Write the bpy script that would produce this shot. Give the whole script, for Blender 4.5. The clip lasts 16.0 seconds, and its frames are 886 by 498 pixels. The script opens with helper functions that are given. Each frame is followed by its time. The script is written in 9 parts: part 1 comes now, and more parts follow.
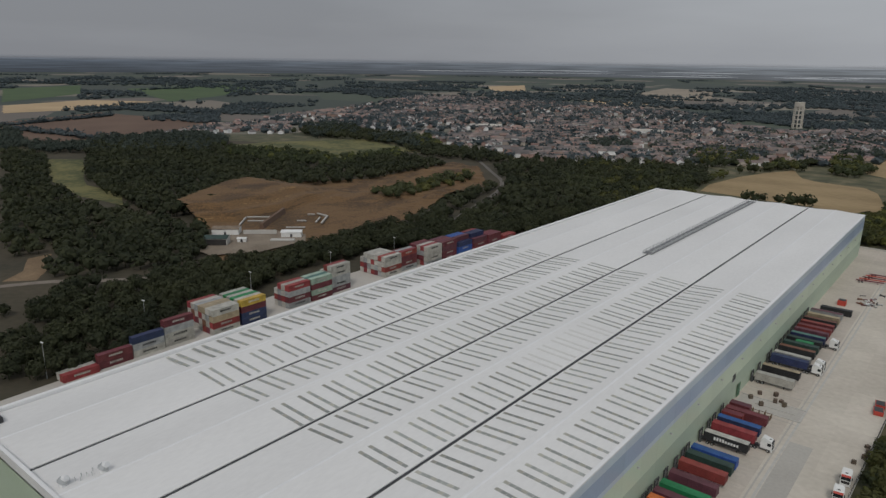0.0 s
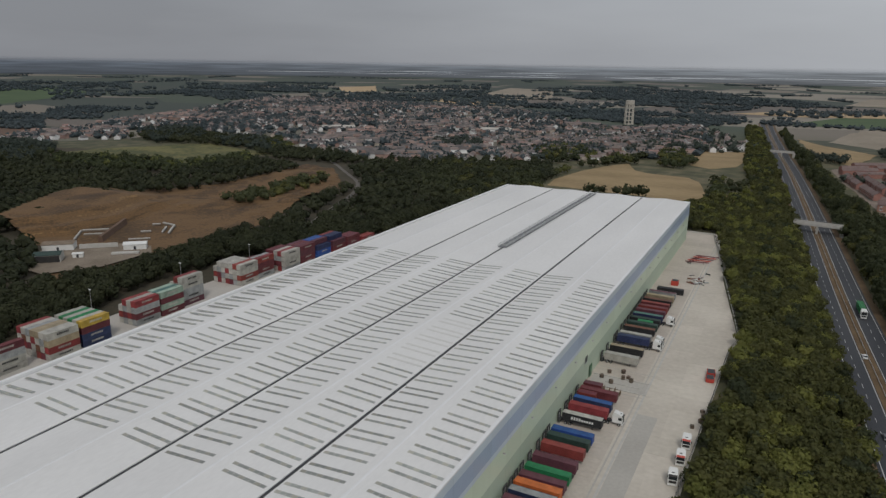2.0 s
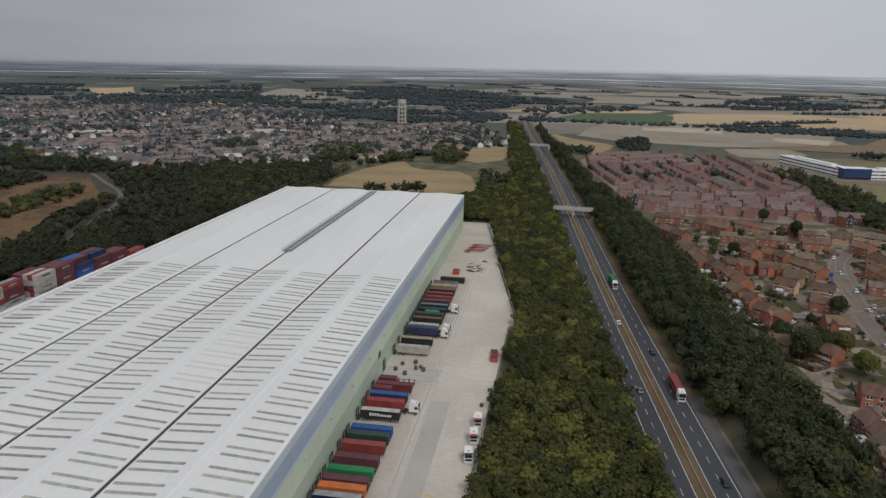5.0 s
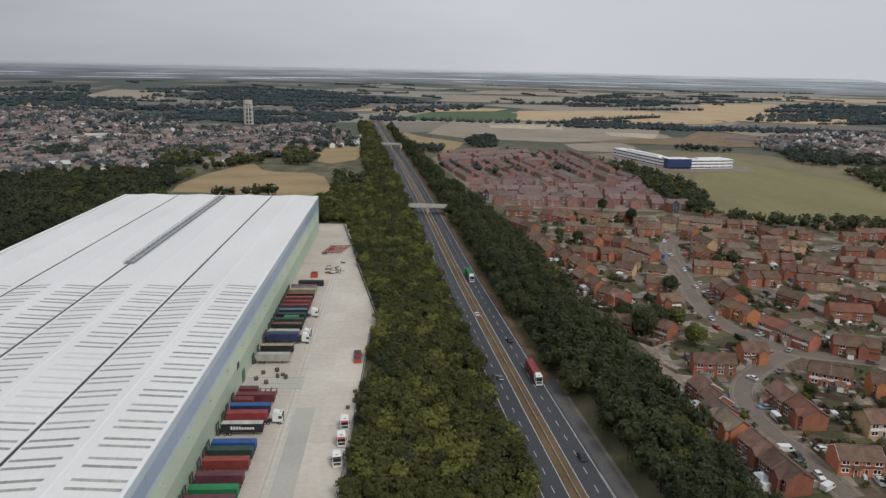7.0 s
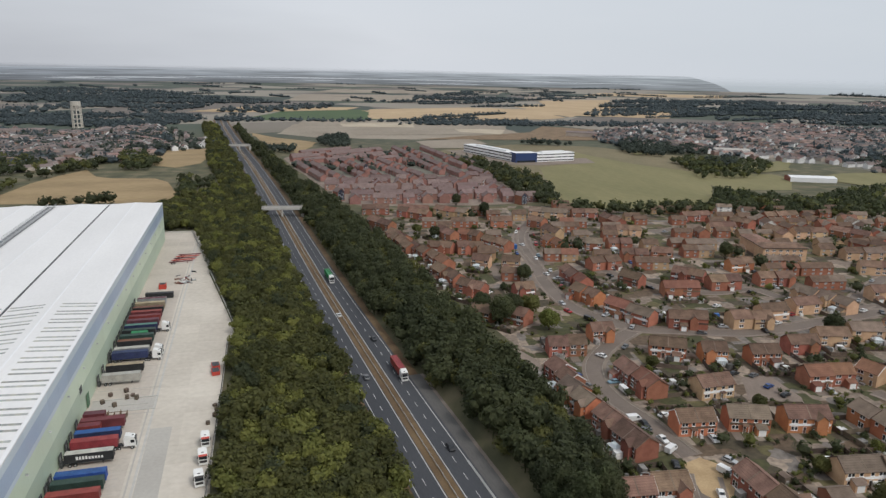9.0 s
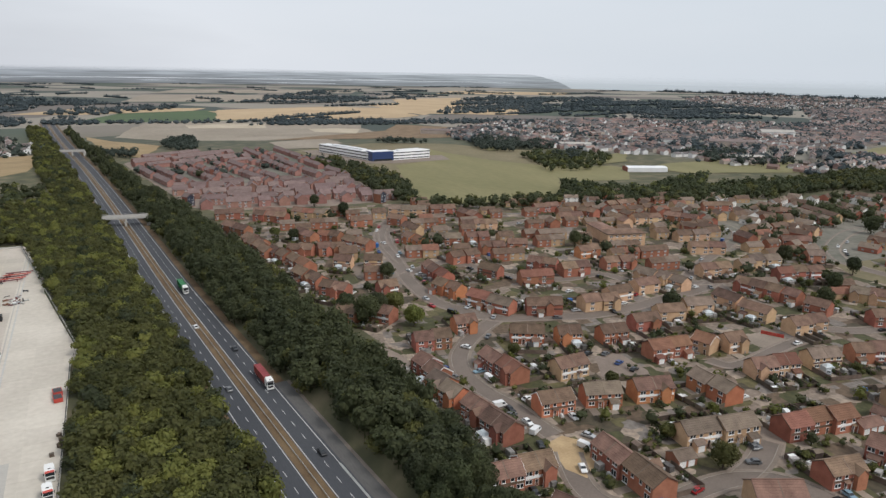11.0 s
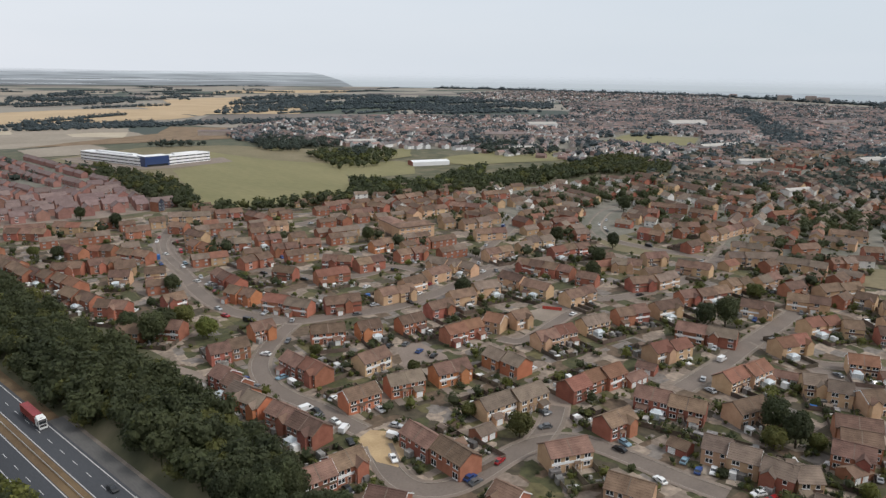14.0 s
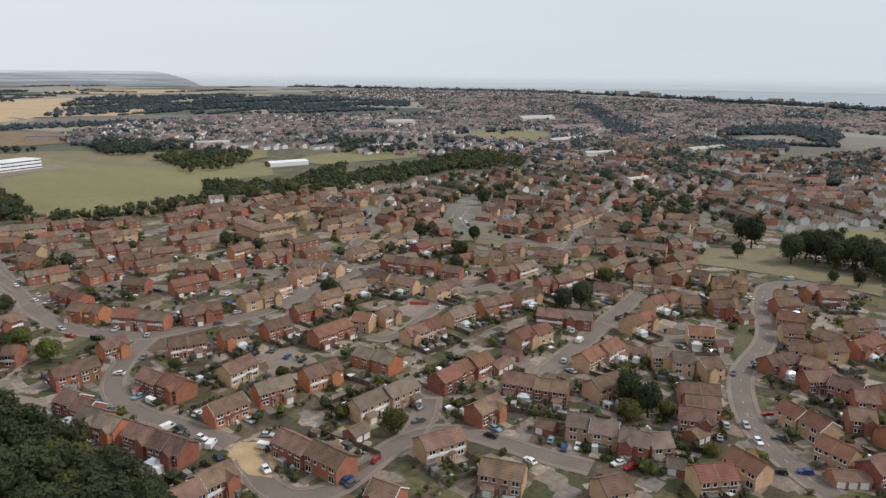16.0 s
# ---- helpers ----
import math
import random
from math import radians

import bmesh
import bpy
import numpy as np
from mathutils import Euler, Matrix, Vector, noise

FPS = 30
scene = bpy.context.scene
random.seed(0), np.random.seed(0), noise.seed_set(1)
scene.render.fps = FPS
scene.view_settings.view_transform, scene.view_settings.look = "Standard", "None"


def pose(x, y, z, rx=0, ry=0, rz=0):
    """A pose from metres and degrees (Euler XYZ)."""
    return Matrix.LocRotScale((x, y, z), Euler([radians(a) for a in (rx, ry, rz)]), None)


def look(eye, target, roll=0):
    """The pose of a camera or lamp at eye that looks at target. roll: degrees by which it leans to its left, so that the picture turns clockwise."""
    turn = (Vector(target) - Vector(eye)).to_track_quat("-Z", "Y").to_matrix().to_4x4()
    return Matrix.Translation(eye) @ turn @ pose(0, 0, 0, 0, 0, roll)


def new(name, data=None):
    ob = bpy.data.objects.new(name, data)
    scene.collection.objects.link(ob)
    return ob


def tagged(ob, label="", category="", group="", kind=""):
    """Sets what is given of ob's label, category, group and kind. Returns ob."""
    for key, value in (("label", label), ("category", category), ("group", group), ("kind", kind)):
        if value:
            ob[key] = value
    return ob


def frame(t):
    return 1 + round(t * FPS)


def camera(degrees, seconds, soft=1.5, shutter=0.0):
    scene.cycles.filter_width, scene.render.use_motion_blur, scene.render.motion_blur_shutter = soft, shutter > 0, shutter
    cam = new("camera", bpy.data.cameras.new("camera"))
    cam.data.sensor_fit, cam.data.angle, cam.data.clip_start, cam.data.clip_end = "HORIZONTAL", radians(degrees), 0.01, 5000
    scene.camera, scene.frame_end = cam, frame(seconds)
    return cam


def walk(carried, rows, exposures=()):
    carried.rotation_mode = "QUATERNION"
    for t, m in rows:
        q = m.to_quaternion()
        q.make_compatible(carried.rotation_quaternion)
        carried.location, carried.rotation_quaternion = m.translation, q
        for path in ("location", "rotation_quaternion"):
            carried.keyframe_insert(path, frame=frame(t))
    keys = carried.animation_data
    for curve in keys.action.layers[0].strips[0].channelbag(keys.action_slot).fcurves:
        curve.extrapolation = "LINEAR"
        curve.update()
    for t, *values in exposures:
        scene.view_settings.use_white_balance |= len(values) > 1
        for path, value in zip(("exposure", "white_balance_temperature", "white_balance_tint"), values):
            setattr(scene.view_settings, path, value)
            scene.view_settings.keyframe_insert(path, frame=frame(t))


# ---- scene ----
cam = camera(65.28, 16.0, soft=1.4)
PATH = [
    (0.0, pose(0, 0, 106, 74.638, -0.713, 38.994)),
    (0.5, pose(0, 0, 106, 74.731, -0.720, 36.024)),
    (1.0, pose(0, 0, 106, 74.778, -0.697, 33.000)),
    (1.5, pose(0, 0, 106, 74.833, -0.740, 30.012)),
    (2.0, pose(0, 0, 106, 74.853, -0.850, 27.008)),
    (2.5, pose(0, 0, 106, 74.920, -0.916, 23.993)),
    (3.0, pose(0, 0, 106, 74.973, -0.987, 21.024)),
    (3.5, pose(0, 0, 106, 75.029, -1.082, 18.020)),
    (4.0, pose(0, 0, 106, 75.070, -1.128, 14.958)),
    (6.5, pose(0, 0, 106, 75.313, -1.102, -0.251)),
    (7.0, pose(0, 0, 106, 75.361, -1.136, -3.281)),
    (7.5, pose(0, 0, 106, 75.380, -1.144, -6.313)),
    (8.0, pose(0, 0, 106, 75.396, -1.110, -9.326)),
    (8.5, pose(0, 0, 106, 75.432, -1.068, -12.332)),
    (9.0, pose(0, 0, 106, 75.458, -1.023, -15.355)),
    (11.5, pose(0, 0, 106, 75.591, -0.930, -30.095)),
    (12.0, pose(0, 0, 106, 75.623, -0.916, -33.024)),
    (12.5, pose(0, 0, 106, 75.630, -0.834, -35.978)),
    (13.0, pose(0, 0, 106, 75.640, -0.839, -38.868)),
    (13.5, pose(0, 0, 106, 75.628, -0.792, -41.795)),
    (14.0, pose(0, 0, 106, 75.638, -0.717, -44.698)),
    (14.5, pose(0, 0, 106, 75.640, -0.644, -47.610)),
    (15.0, pose(0, 0, 106, 75.631, -0.593, -50.515)),
    (15.5, pose(0, 0, 106, 75.617, -0.548, -53.403)),
    (16.0, pose(0, 0, 106, 75.610, -0.553, -56.273)),
]
EXPOSURE = [(0.0, -0.46, 6450.0, 10.5), (3.5, -0.36, 6450.0, 11.0), (7.0, 0.01, 6400.0, 11.0), (9.0, 0.22, 6380.0, 11.0), (12.5, 0.42, 6370.0, 11.0), (16.0, 0.42, 6370.0, 11.0)]
walk(cam, PATH, EXPOSURE)

# ---- sky: a thin overcast, darker in the north-west, and a weak veiled sun ----
SUN_EL, SUN_AZ = 48.0, 150.0          # degrees; azimuth clockwise from +y
world = bpy.data.worlds.new("overcast_sky")
scene.world = world
world.use_nodes = True
wn, wl = world.node_tree.nodes, world.node_tree.links
wn.clear()
w_out = wn.new("ShaderNodeOutputWorld")
w_bg = wn.new("ShaderNodeBackground")
w_sky = wn.new("ShaderNodeTexSky")
w_sky.sky_type = "NISHITA"
w_sky.sun_disc = False
w_sky.sun_elevation, w_sky.sun_rotation = radians(SUN_EL), radians(SUN_AZ)
w_sky.dust_density = 3.0
w_scale = wn.new("ShaderNodeMix")
w_scale.data_type, w_scale.blend_type = "RGBA", "MULTIPLY"
w_scale.inputs["Factor"].default_value = 1.0
wl.new(w_sky.outputs["Color"], w_scale.inputs["A"])
w_scale.inputs["B"].default_value = (0.1, 0.1, 0.1, 1)
w_co = wn.new("ShaderNodeTexCoord")
w_sep = wn.new("ShaderNodeSeparateXYZ")
wl.new(w_co.outputs["Generated"], w_sep.inputs["Vector"])
# cloud deck: brightness by height and by compass side
w_side = wn.new("ShaderNodeVectorMath")
w_side.operation = "DOT_PRODUCT"
wl.new(w_co.outputs["Generated"], w_side.inputs[0])
w_side.inputs[1].default_value = (0.86, -0.10, 0.42)
w_ramp = wn.new("ShaderNodeValToRGB")
w_ramp.color_ramp.elements[0].position, w_ramp.color_ramp.elements[0].color = 0.0, (0.325, 0.338, 0.364, 1)
w_ramp.color_ramp.elements[1].position, w_ramp.color_ramp.elements[1].color = 1.0, (0.505, 0.552, 0.592, 1)
mid = w_ramp.color_ramp.elements.new(0.5)
mid.color = (0.60, 0.625, 0.655, 1)
w_map = wn.new("ShaderNodeMapRange")
wl.new(w_side.outputs["Value"], w_map.inputs["Value"])
w_map.inputs["From Min"].default_value, w_map.inputs["From Max"].default_value = -0.75, 0.85
w_noise = wn.new("ShaderNodeTexNoise")
w_stretch = wn.new("ShaderNodeMapping")
w_stretch.inputs["Scale"].default_value = (1.0, 1.0, 6.0)
wl.new(w_co.outputs["Generated"], w_stretch.inputs["Vector"])
wl.new(w_stretch.outputs["Vector"], w_noise.inputs["Vector"])
w_noise.inputs["Scale"].default_value, w_noise.inputs["Detail"].default_value = 2.2, 5.0
w_add = wn.new("ShaderNodeMath")
w_add.operation = "MULTIPLY_ADD"
wl.new(w_noise.outputs["Fac"], w_add.inputs[0])
w_add.inputs[1].default_value = 0.34
wl.new(w_map.outputs["Result"], w_add.inputs[2])
w_off = wn.new("ShaderNodeMath")
w_off.operation = "SUBTRACT"
wl.new(w_add.outputs["Value"], w_off.inputs[0])
w_off.inputs[1].default_value = 0.17
wl.new(w_off.outputs["Value"], w_ramp.inputs["Fac"])
w_mix = wn.new("ShaderNodeMix")
w_mix.data_type = "RGBA"
w_mix.inputs["Factor"].default_value = 0.93
wl.new(w_scale.outputs["Result"], w_mix.inputs["A"])
wl.new(w_ramp.outputs["Color"], w_mix.inputs["B"])
wl.new(w_mix.outputs["Result"], w_bg.inputs["Color"])
w_bg.inputs["Strength"].default_value = 1.0
wl.new(w_bg.outputs["Background"], w_out.inputs["Surface"])

sun_data = bpy.data.lights.new("sun", "SUN")
sun_data.energy, sun_data.angle, sun_data.color = 1.5, radians(14), (1.0, 0.955, 0.89)
sun = new("sun", sun_data)
sun_dir = Vector((math.sin(radians(SUN_AZ)) * math.cos(radians(SUN_EL)), math.cos(radians(SUN_AZ)) * math.cos(radians(SUN_EL)), math.sin(radians(SUN_EL))))
sun.matrix_world = look(sun_dir * 300, (0, 0, 0))

# ---- materials ----
M = {}


def mat(name, a, b, scale=0.5, fine=6.0, rough=0.85, bump=0.0, metal=0.0, spread=0.0, island=0.0, stretch=(1, 1, 1), contrast=(0.35, 0.65), local=False, leaf=0.0, glow=0.0):
    """Two colours mixed by coarse and fine noise over real metres; spread and island vary it per object and per loose piece."""
    m = bpy.data.materials.new(name)
    m.use_nodes = True
    n, l = m.node_tree.nodes, m.node_tree.links
    bsdf = n["Principled BSDF"]
    geo = n.new("ShaderNodeNewGeometry")
    mp = n.new("ShaderNodeMapping")
    mp.inputs["Scale"].default_value = stretch
    if local:
        tc = n.new("ShaderNodeTexCoord")
        l.new(tc.outputs["Object"], mp.inputs["Vector"])
    else:
        l.new(geo.outputs["Position"], mp.inputs["Vector"])
    big, small = n.new("ShaderNodeTexNoise"), n.new("ShaderNodeTexNoise")
    big.inputs["Scale"].default_value, big.inputs["Detail"].default_value = scale, 4
    small.inputs["Scale"].default_value, small.inputs["Detail"].default_value = fine, 3
    for t in (big, small):
        l.new(mp.outputs["Vector"], t.inputs["Vector"])
    mean = n.new("ShaderNodeMix")
    mean.inputs["Factor"].default_value = 0.4
    l.new(big.outputs["Fac"], mean.inputs["A"])
    l.new(small.outputs["Fac"], mean.inputs["B"])
    rng = n.new("ShaderNodeMapRange")
    rng.inputs["From Min"].default_value, rng.inputs["From Max"].default_value = contrast
    l.new(mean.outputs["Result"], rng.inputs["Value"])
    col = n.new("ShaderNodeMix")
    col.data_type = "RGBA"
    l.new(rng.outputs["Result"], col.inputs["Factor"])
    col.inputs["A"].default_value, col.inputs["B"].default_value = (*a, 1), (*b, 1)
    out = col.outputs["Result"]
    for amount, source in ((spread, "object"), (island, "island")):
        if amount:
            if source == "object":
                src = n.new("ShaderNodeObjectInfo").outputs["Random"]
            else:
                src = geo.outputs["Random Per Island"]
            hsv = n.new("ShaderNodeHueSaturation")
            vr = n.new("ShaderNodeMapRange")
            vr.inputs["To Min"].default_value, vr.inputs["To Max"].default_value = 1 - amount, 1 + amount
            l.new(src, vr.inputs["Value"])
            l.new(vr.outputs["Result"], hsv.inputs["Value"])
            wob = n.new("ShaderNodeMath")
            wob.operation = "FRACT"
            mul = n.new("ShaderNodeMath")
            mul.operation = "MULTIPLY"
            mul.inputs[1].default_value = 7.31
            l.new(src, mul.inputs[0])
            l.new(mul.outputs["Value"], wob.inputs[0])
            hr = n.new("ShaderNodeMapRange")
            hr.inputs["To Min"].default_value, hr.inputs["To Max"].default_value = 0.5 - 0.05 * amount, 0.5 + 0.05 * amount
            l.new(wob.outputs["Value"], hr.inputs["Value"])
            l.new(hr.outputs["Result"], hsv.inputs["Hue"])
            l.new(out, hsv.inputs["Color"])
            out = hsv.outputs["Color"]
    l.new(out, bsdf.inputs["Base Color"])
    bsdf.inputs["Roughness"].default_value, bsdf.inputs["Metallic"].default_value = rough, metal
    if bump:
        bp = n.new("ShaderNodeBump")
        bp.inputs["Strength"].default_value, bp.inputs["Distance"].default_value = bump, 0.05
        l.new(small.outputs["Fac"], bp.inputs["Height"])
        l.new(bp.outputs["Normal"], bsdf.inputs["Normal"])
    if leaf:
        # light passes through the leaves
        tr, mx = n.new("ShaderNodeBsdfTranslucent"), n.new("ShaderNodeMixShader")
        l.new(out, tr.inputs["Color"])
        mx.inputs["Fac"].default_value = leaf
        l.new(bsdf.outputs["BSDF"], mx.inputs[1])
        l.new(tr.outputs["BSDF"], mx.inputs[2])
        l.new(mx.outputs["Shader"], n["Material Output"].inputs["Surface"])
    if glow:
        l.new(out, bsdf.inputs["Emission Color"])
        bsdf.inputs["Emission Strength"].default_value = glow
    M[name] = m
    return m


def glass(name, tint):
    m = bpy.data.materials.new(name)
    m.use_nodes = True
    b = m.node_tree.nodes["Principled BSDF"]
    b.inputs["Base Color"].default_value, b.inputs["Roughness"].default_value = (*tint, 1), 0.08
    b.inputs["Specular IOR Level"].default_value = 0.7
    M[name] = m


def field_ground():
    """Open country: a patchwork of stubble, pasture and plough with rough ground between."""
    m = bpy.data.materials.new("country")
    m.use_nodes = True
    n, l = m.node_tree.nodes, m.node_tree.links
    geo = n.new("ShaderNodeNewGeometry")
    mp = n.new("ShaderNodeMapping")
    mp.inputs["Rotation"].default_value = (0, 0, 0.5)
    mp.inputs["Scale"].default_value = (0.0030, 0.0042, 1)
    l.new(geo.outputs["Position"], mp.inputs["Vector"])
    flat = n.new("ShaderNodeVectorMath")
    flat.operation = "MULTIPLY"
    flat.inputs[1].default_value = (1, 1, 0)
    l.new(mp.outputs["Vector"], flat.inputs[0])
    vo = n.new("ShaderNodeTexVoronoi")
    vo.inputs["Scale"].default_value = 1.0
    l.new(flat.outputs["Vector"], vo.inputs["Vector"])
    sep = n.new("ShaderNodeSeparateColor")
    l.new(vo.outputs["Color"], sep.inputs["Color"])
    ramp = n.new("ShaderNodeValToRGB")
    ramp.color_ramp.interpolation = "CONSTANT"
    e = ramp.color_ramp.elements
    # far field colours, greyed and blued to stand in for haze
    e[0].position, e[0].color = 0.0, (0.050, 0.062, 0.052, 1)
    e[1].position, e[1].color = 0.30, (0.062, 0.078, 0.056, 1)
    for p, c in ((0.48, (0.185, 0.162, 0.132, 1)), (0.62, (0.046, 0.060, 0.050, 1)), (0.74, (0.14, 0.122, 0.105, 1)), (0.86, (0.245, 0.220, 0.180, 1))):
        x = e.new(p)
        x.color = c
    sx, east, lean = n.new("ShaderNodeSeparateXYZ"), n.new("ShaderNodeMapRange"), n.new("ShaderNodeMath")
    l.new(geo.outputs["Position"], sx.inputs["Vector"])
    l.new(sx.outputs["X"], east.inputs["Value"])
    east.inputs["From Min"].default_value, east.inputs["From Max"].default_value, east.inputs["To Min"].default_value, east.inputs["To Max"].default_value = -2200, 1500, -0.30, 0.34
    lean.operation = "ADD"
    l.new(sep.outputs["Red"], lean.inputs[0])
    l.new(east.outputs["Result"], lean.inputs[1])
    l.new(lean.outputs["Value"], ramp.inputs["Fac"])
    no = n.new("ShaderNodeTexNoise")
    no.inputs["Scale"].default_value, no.inputs["Detail"].default_value = 0.06, 8
    l.new(geo.outputs["Position"], no.inputs["Vector"])
    near = n.new("ShaderNodeValToRGB")
    ne = near.color_ramp.elements
    ne[0].position, ne[0].color = 0.30, (0.048, 0.052, 0.026, 1)
    ne[1].position, ne[1].color = 0.72, (0.175, 0.145, 0.088, 1)
    x = ne.new(0.5)
    x.color = (0.090, 0.086, 0.044, 1)
    l.new(no.outputs["Fac"], near.inputs["Fac"])
    ln = n.new("ShaderNodeVectorMath")
    ln.operation = "LENGTH"
    l.new(geo.outputs["Position"], ln.inputs[0])
    far = n.new("ShaderNodeMapRange")
    far.inputs["From Min"].default_value, far.inputs["From Max"].default_value = 900, 1300
    l.new(ln.outputs["Value"], far.inputs["Value"])
    mix = n.new("ShaderNodeMix")
    mix.data_type = "RGBA"
    l.new(far.outputs["Result"], mix.inputs["Factor"])
    l.new(near.outputs["Color"], mix.inputs["A"])
    l.new(ramp.outputs["Color"], mix.inputs["B"])
    l.new(mix.outputs["Result"], n["Principled BSDF"].inputs["Base Color"])
    n["Principled BSDF"].inputs["Roughness"].default_value = 0.95
    M["country"] = m


field_ground()


def plot_ground():
    """House plots: lawn, worn grass, earth, gravel and paving in small four-sided patches."""
    m = bpy.data.materials.new("plots")
    m.use_nodes = True
    n, l = m.node_tree.nodes, m.node_tree.links
    geo, mp = n.new("ShaderNodeNewGeometry"), n.new("ShaderNodeMapping")
    mp.inputs["Rotation"].default_value = (0, 0, 0.16)
    l.new(geo.outputs["Position"], mp.inputs["Vector"])
    vo = n.new("ShaderNodeTexVoronoi")
    vo.distance = "CHEBYCHEV"
    vo.inputs["Scale"].default_value, vo.inputs["Randomness"].default_value = 0.15, 0.8
    l.new(mp.outputs["Vector"], vo.inputs["Vector"])
    sep = n.new("ShaderNodeSeparateColor")
    l.new(vo.outputs["Color"], sep.inputs["Color"])
    ramp = n.new("ShaderNodeValToRGB")
    ramp.color_ramp.interpolation = "CONSTANT"
    e = ramp.color_ramp.elements
    e[0].position, e[0].color = 0.0, (0.061, 0.061, 0.024, 1)
    e[1].position, e[1].color = 0.20, (0.107, 0.092, 0.040, 1)
    for p, col in ((0.33, (0.117, 0.081, 0.052, 1)), (0.46, (0.209, 0.163, 0.127, 1)), (0.64, (0.067, 0.054, 0.033, 1)), (0.78, (0.296, 0.235, 0.182, 1)), (0.89, (0.178, 0.154, 0.134, 1))):
        x = e.new(p)
        x.color = col
    l.new(sep.outputs["Red"], ramp.inputs["Fac"])
    no = n.new("ShaderNodeTexNoise")
    no.inputs["Scale"].default_value, no.inputs["Detail"].default_value = 0.5, 6
    l.new(geo.outputs["Position"], no.inputs["Vector"])
    mr = n.new("ShaderNodeMapRange")
    mr.inputs["From Min"].default_value, mr.inputs["From Max"].default_value = 0.3, 0.7
    mr.inputs["To Min"].default_value, mr.inputs["To Max"].default_value = 0.65, 1.3
    l.new(no.outputs["Fac"], mr.inputs["Value"])
    hsv = n.new("ShaderNodeHueSaturation")
    l.new(mr.outputs["Result"], hsv.inputs["Value"])
    l.new(ramp.outputs["Color"], hsv.inputs["Color"])
    l.new(hsv.outputs["Color"], n["Principled BSDF"].inputs["Base Color"])
    n["Principled BSDF"].inputs["Roughness"].default_value = 0.95
    M["plots"] = m


plot_ground()
mat("roof_sheet", (0.69, 0.682, 0.668), (0.77, 0.762, 0.748), 0.04, 1.2, 0.45, stretch=(1, 0.35, 1))
mat("roof_ridge", (0.74, 0.74, 0.74), (0.81, 0.81, 0.81), 0.2, 2, 0.45)
mat("rooflight", (0.235, 0.250, 0.232), (0.350, 0.364, 0.342), 0.4, 3, 0.5, spread=0.25)
mat("rooflight_worn", (0.30, 0.295, 0.25), (0.44, 0.43, 0.37), 0.4, 3, 0.5, spread=0.25)
mat("rooflight_pale", (0.60, 0.59, 0.565), (0.66, 0.65, 0.62), 0.4, 3, 0.4)
mat("deck_grey", (0.16, 0.163, 0.168), (0.27, 0.273, 0.278), 0.3, 2, 0.6, metal=0.3)
mat("rooflight_rim", (0.50, 0.50, 0.48), (0.58, 0.58, 0.56), 0.4, 3, 0.4)
mat("gutter", (0.035, 0.036, 0.04), (0.06, 0.06, 0.065), 0.3, 3, 0.6)
mat("clad_white", (0.71, 0.71, 0.71), (0.79, 0.79, 0.785), 0.1, 2, 0.45)
mat("clad_blue", (0.36, 0.45, 0.58), (0.42, 0.51, 0.64), 0.05, 2, 0.35, spread=0.05)
mat("clad_pale", (0.60, 0.69, 0.53), (0.67, 0.755, 0.60), 0.05, 2, 0.4, spread=0.04)
mat("clad_sky", (0.55, 0.63, 0.70), (0.62, 0.70, 0.76), 0.05, 2, 0.35, spread=0.04)
mat("clad_green", (0.43, 0.52, 0.40), (0.49, 0.58, 0.46), 0.05, 2, 0.5, spread=0.04)
mat("galvanised", (0.42, 0.43, 0.43), (0.58, 0.59, 0.59), 0.5, 5, 0.45, metal=0.6)
mat("dock_dark", (0.045, 0.05, 0.048), (0.085, 0.09, 0.086), 0.4, 4, 0.8)
mat("dock_door", (0.07, 0.16, 0.09), (0.10, 0.22, 0.12), 0.4, 4, 0.6)
mat("concrete", (0.43, 0.385, 0.325), (0.60, 0.55, 0.475), 0.03, 0.5, 0.9, bump=0.15, spread=0.04, contrast=(0.25, 0.65))
mat("concrete_apron", (0.38, 0.335, 0.285), (0.53, 0.475, 0.41), 0.05, 0.7, 0.9, bump=0.15, spread=0.06, contrast=(0.25, 0.65))
mat("concrete_grey", (0.39, 0.365, 0.33), (0.47, 0.445, 0.405), 0.05, 1.0, 0.9, spread=0.06)
mat("kerb", (0.42, 0.41, 0.38), (0.52, 0.50, 0.47), 0.5, 4, 0.9)
mat("kerb_worn", (0.24, 0.21, 0.175), (0.34, 0.30, 0.25), 0.5, 4, 0.9)
mat("sand_pale", (0.36, 0.30, 0.215), (0.48, 0.41, 0.31), 0.02, 0.2, 0.95)
mat("navy_board", (0.020, 0.024, 0.040), (0.035, 0.040, 0.062), 0.4, 3, 0.6)
mat("dry_grass", (0.130, 0.112, 0.058), (0.210, 0.172, 0.098), 0.02, 0.25, 0.95, bump=0.2)
mat("rough_grass", (0.062, 0.070, 0.025), (0.165, 0.150, 0.056), 0.03, 0.2, 0.95, bump=0.3, contrast=(0.42, 0.58))
mat("line_paint", (0.42, 0.42, 0.41), (0.54, 0.54, 0.53), 0.6, 5, 0.7)
mat("yellow_paint", (0.50, 0.36, 0.10), (0.60, 0.45, 0.14), 0.5, 4, 0.7)
mat("asphalt", (0.038, 0.041, 0.048), (0.060, 0.063, 0.070), 0.06, 2.5, 0.85, bump=0.1, stretch=(1, 0.2, 1))
mat("tarmac", (0.131, 0.105, 0.087), (0.194, 0.156, 0.129), 0.08, 1.4, 0.9, bump=0.1)
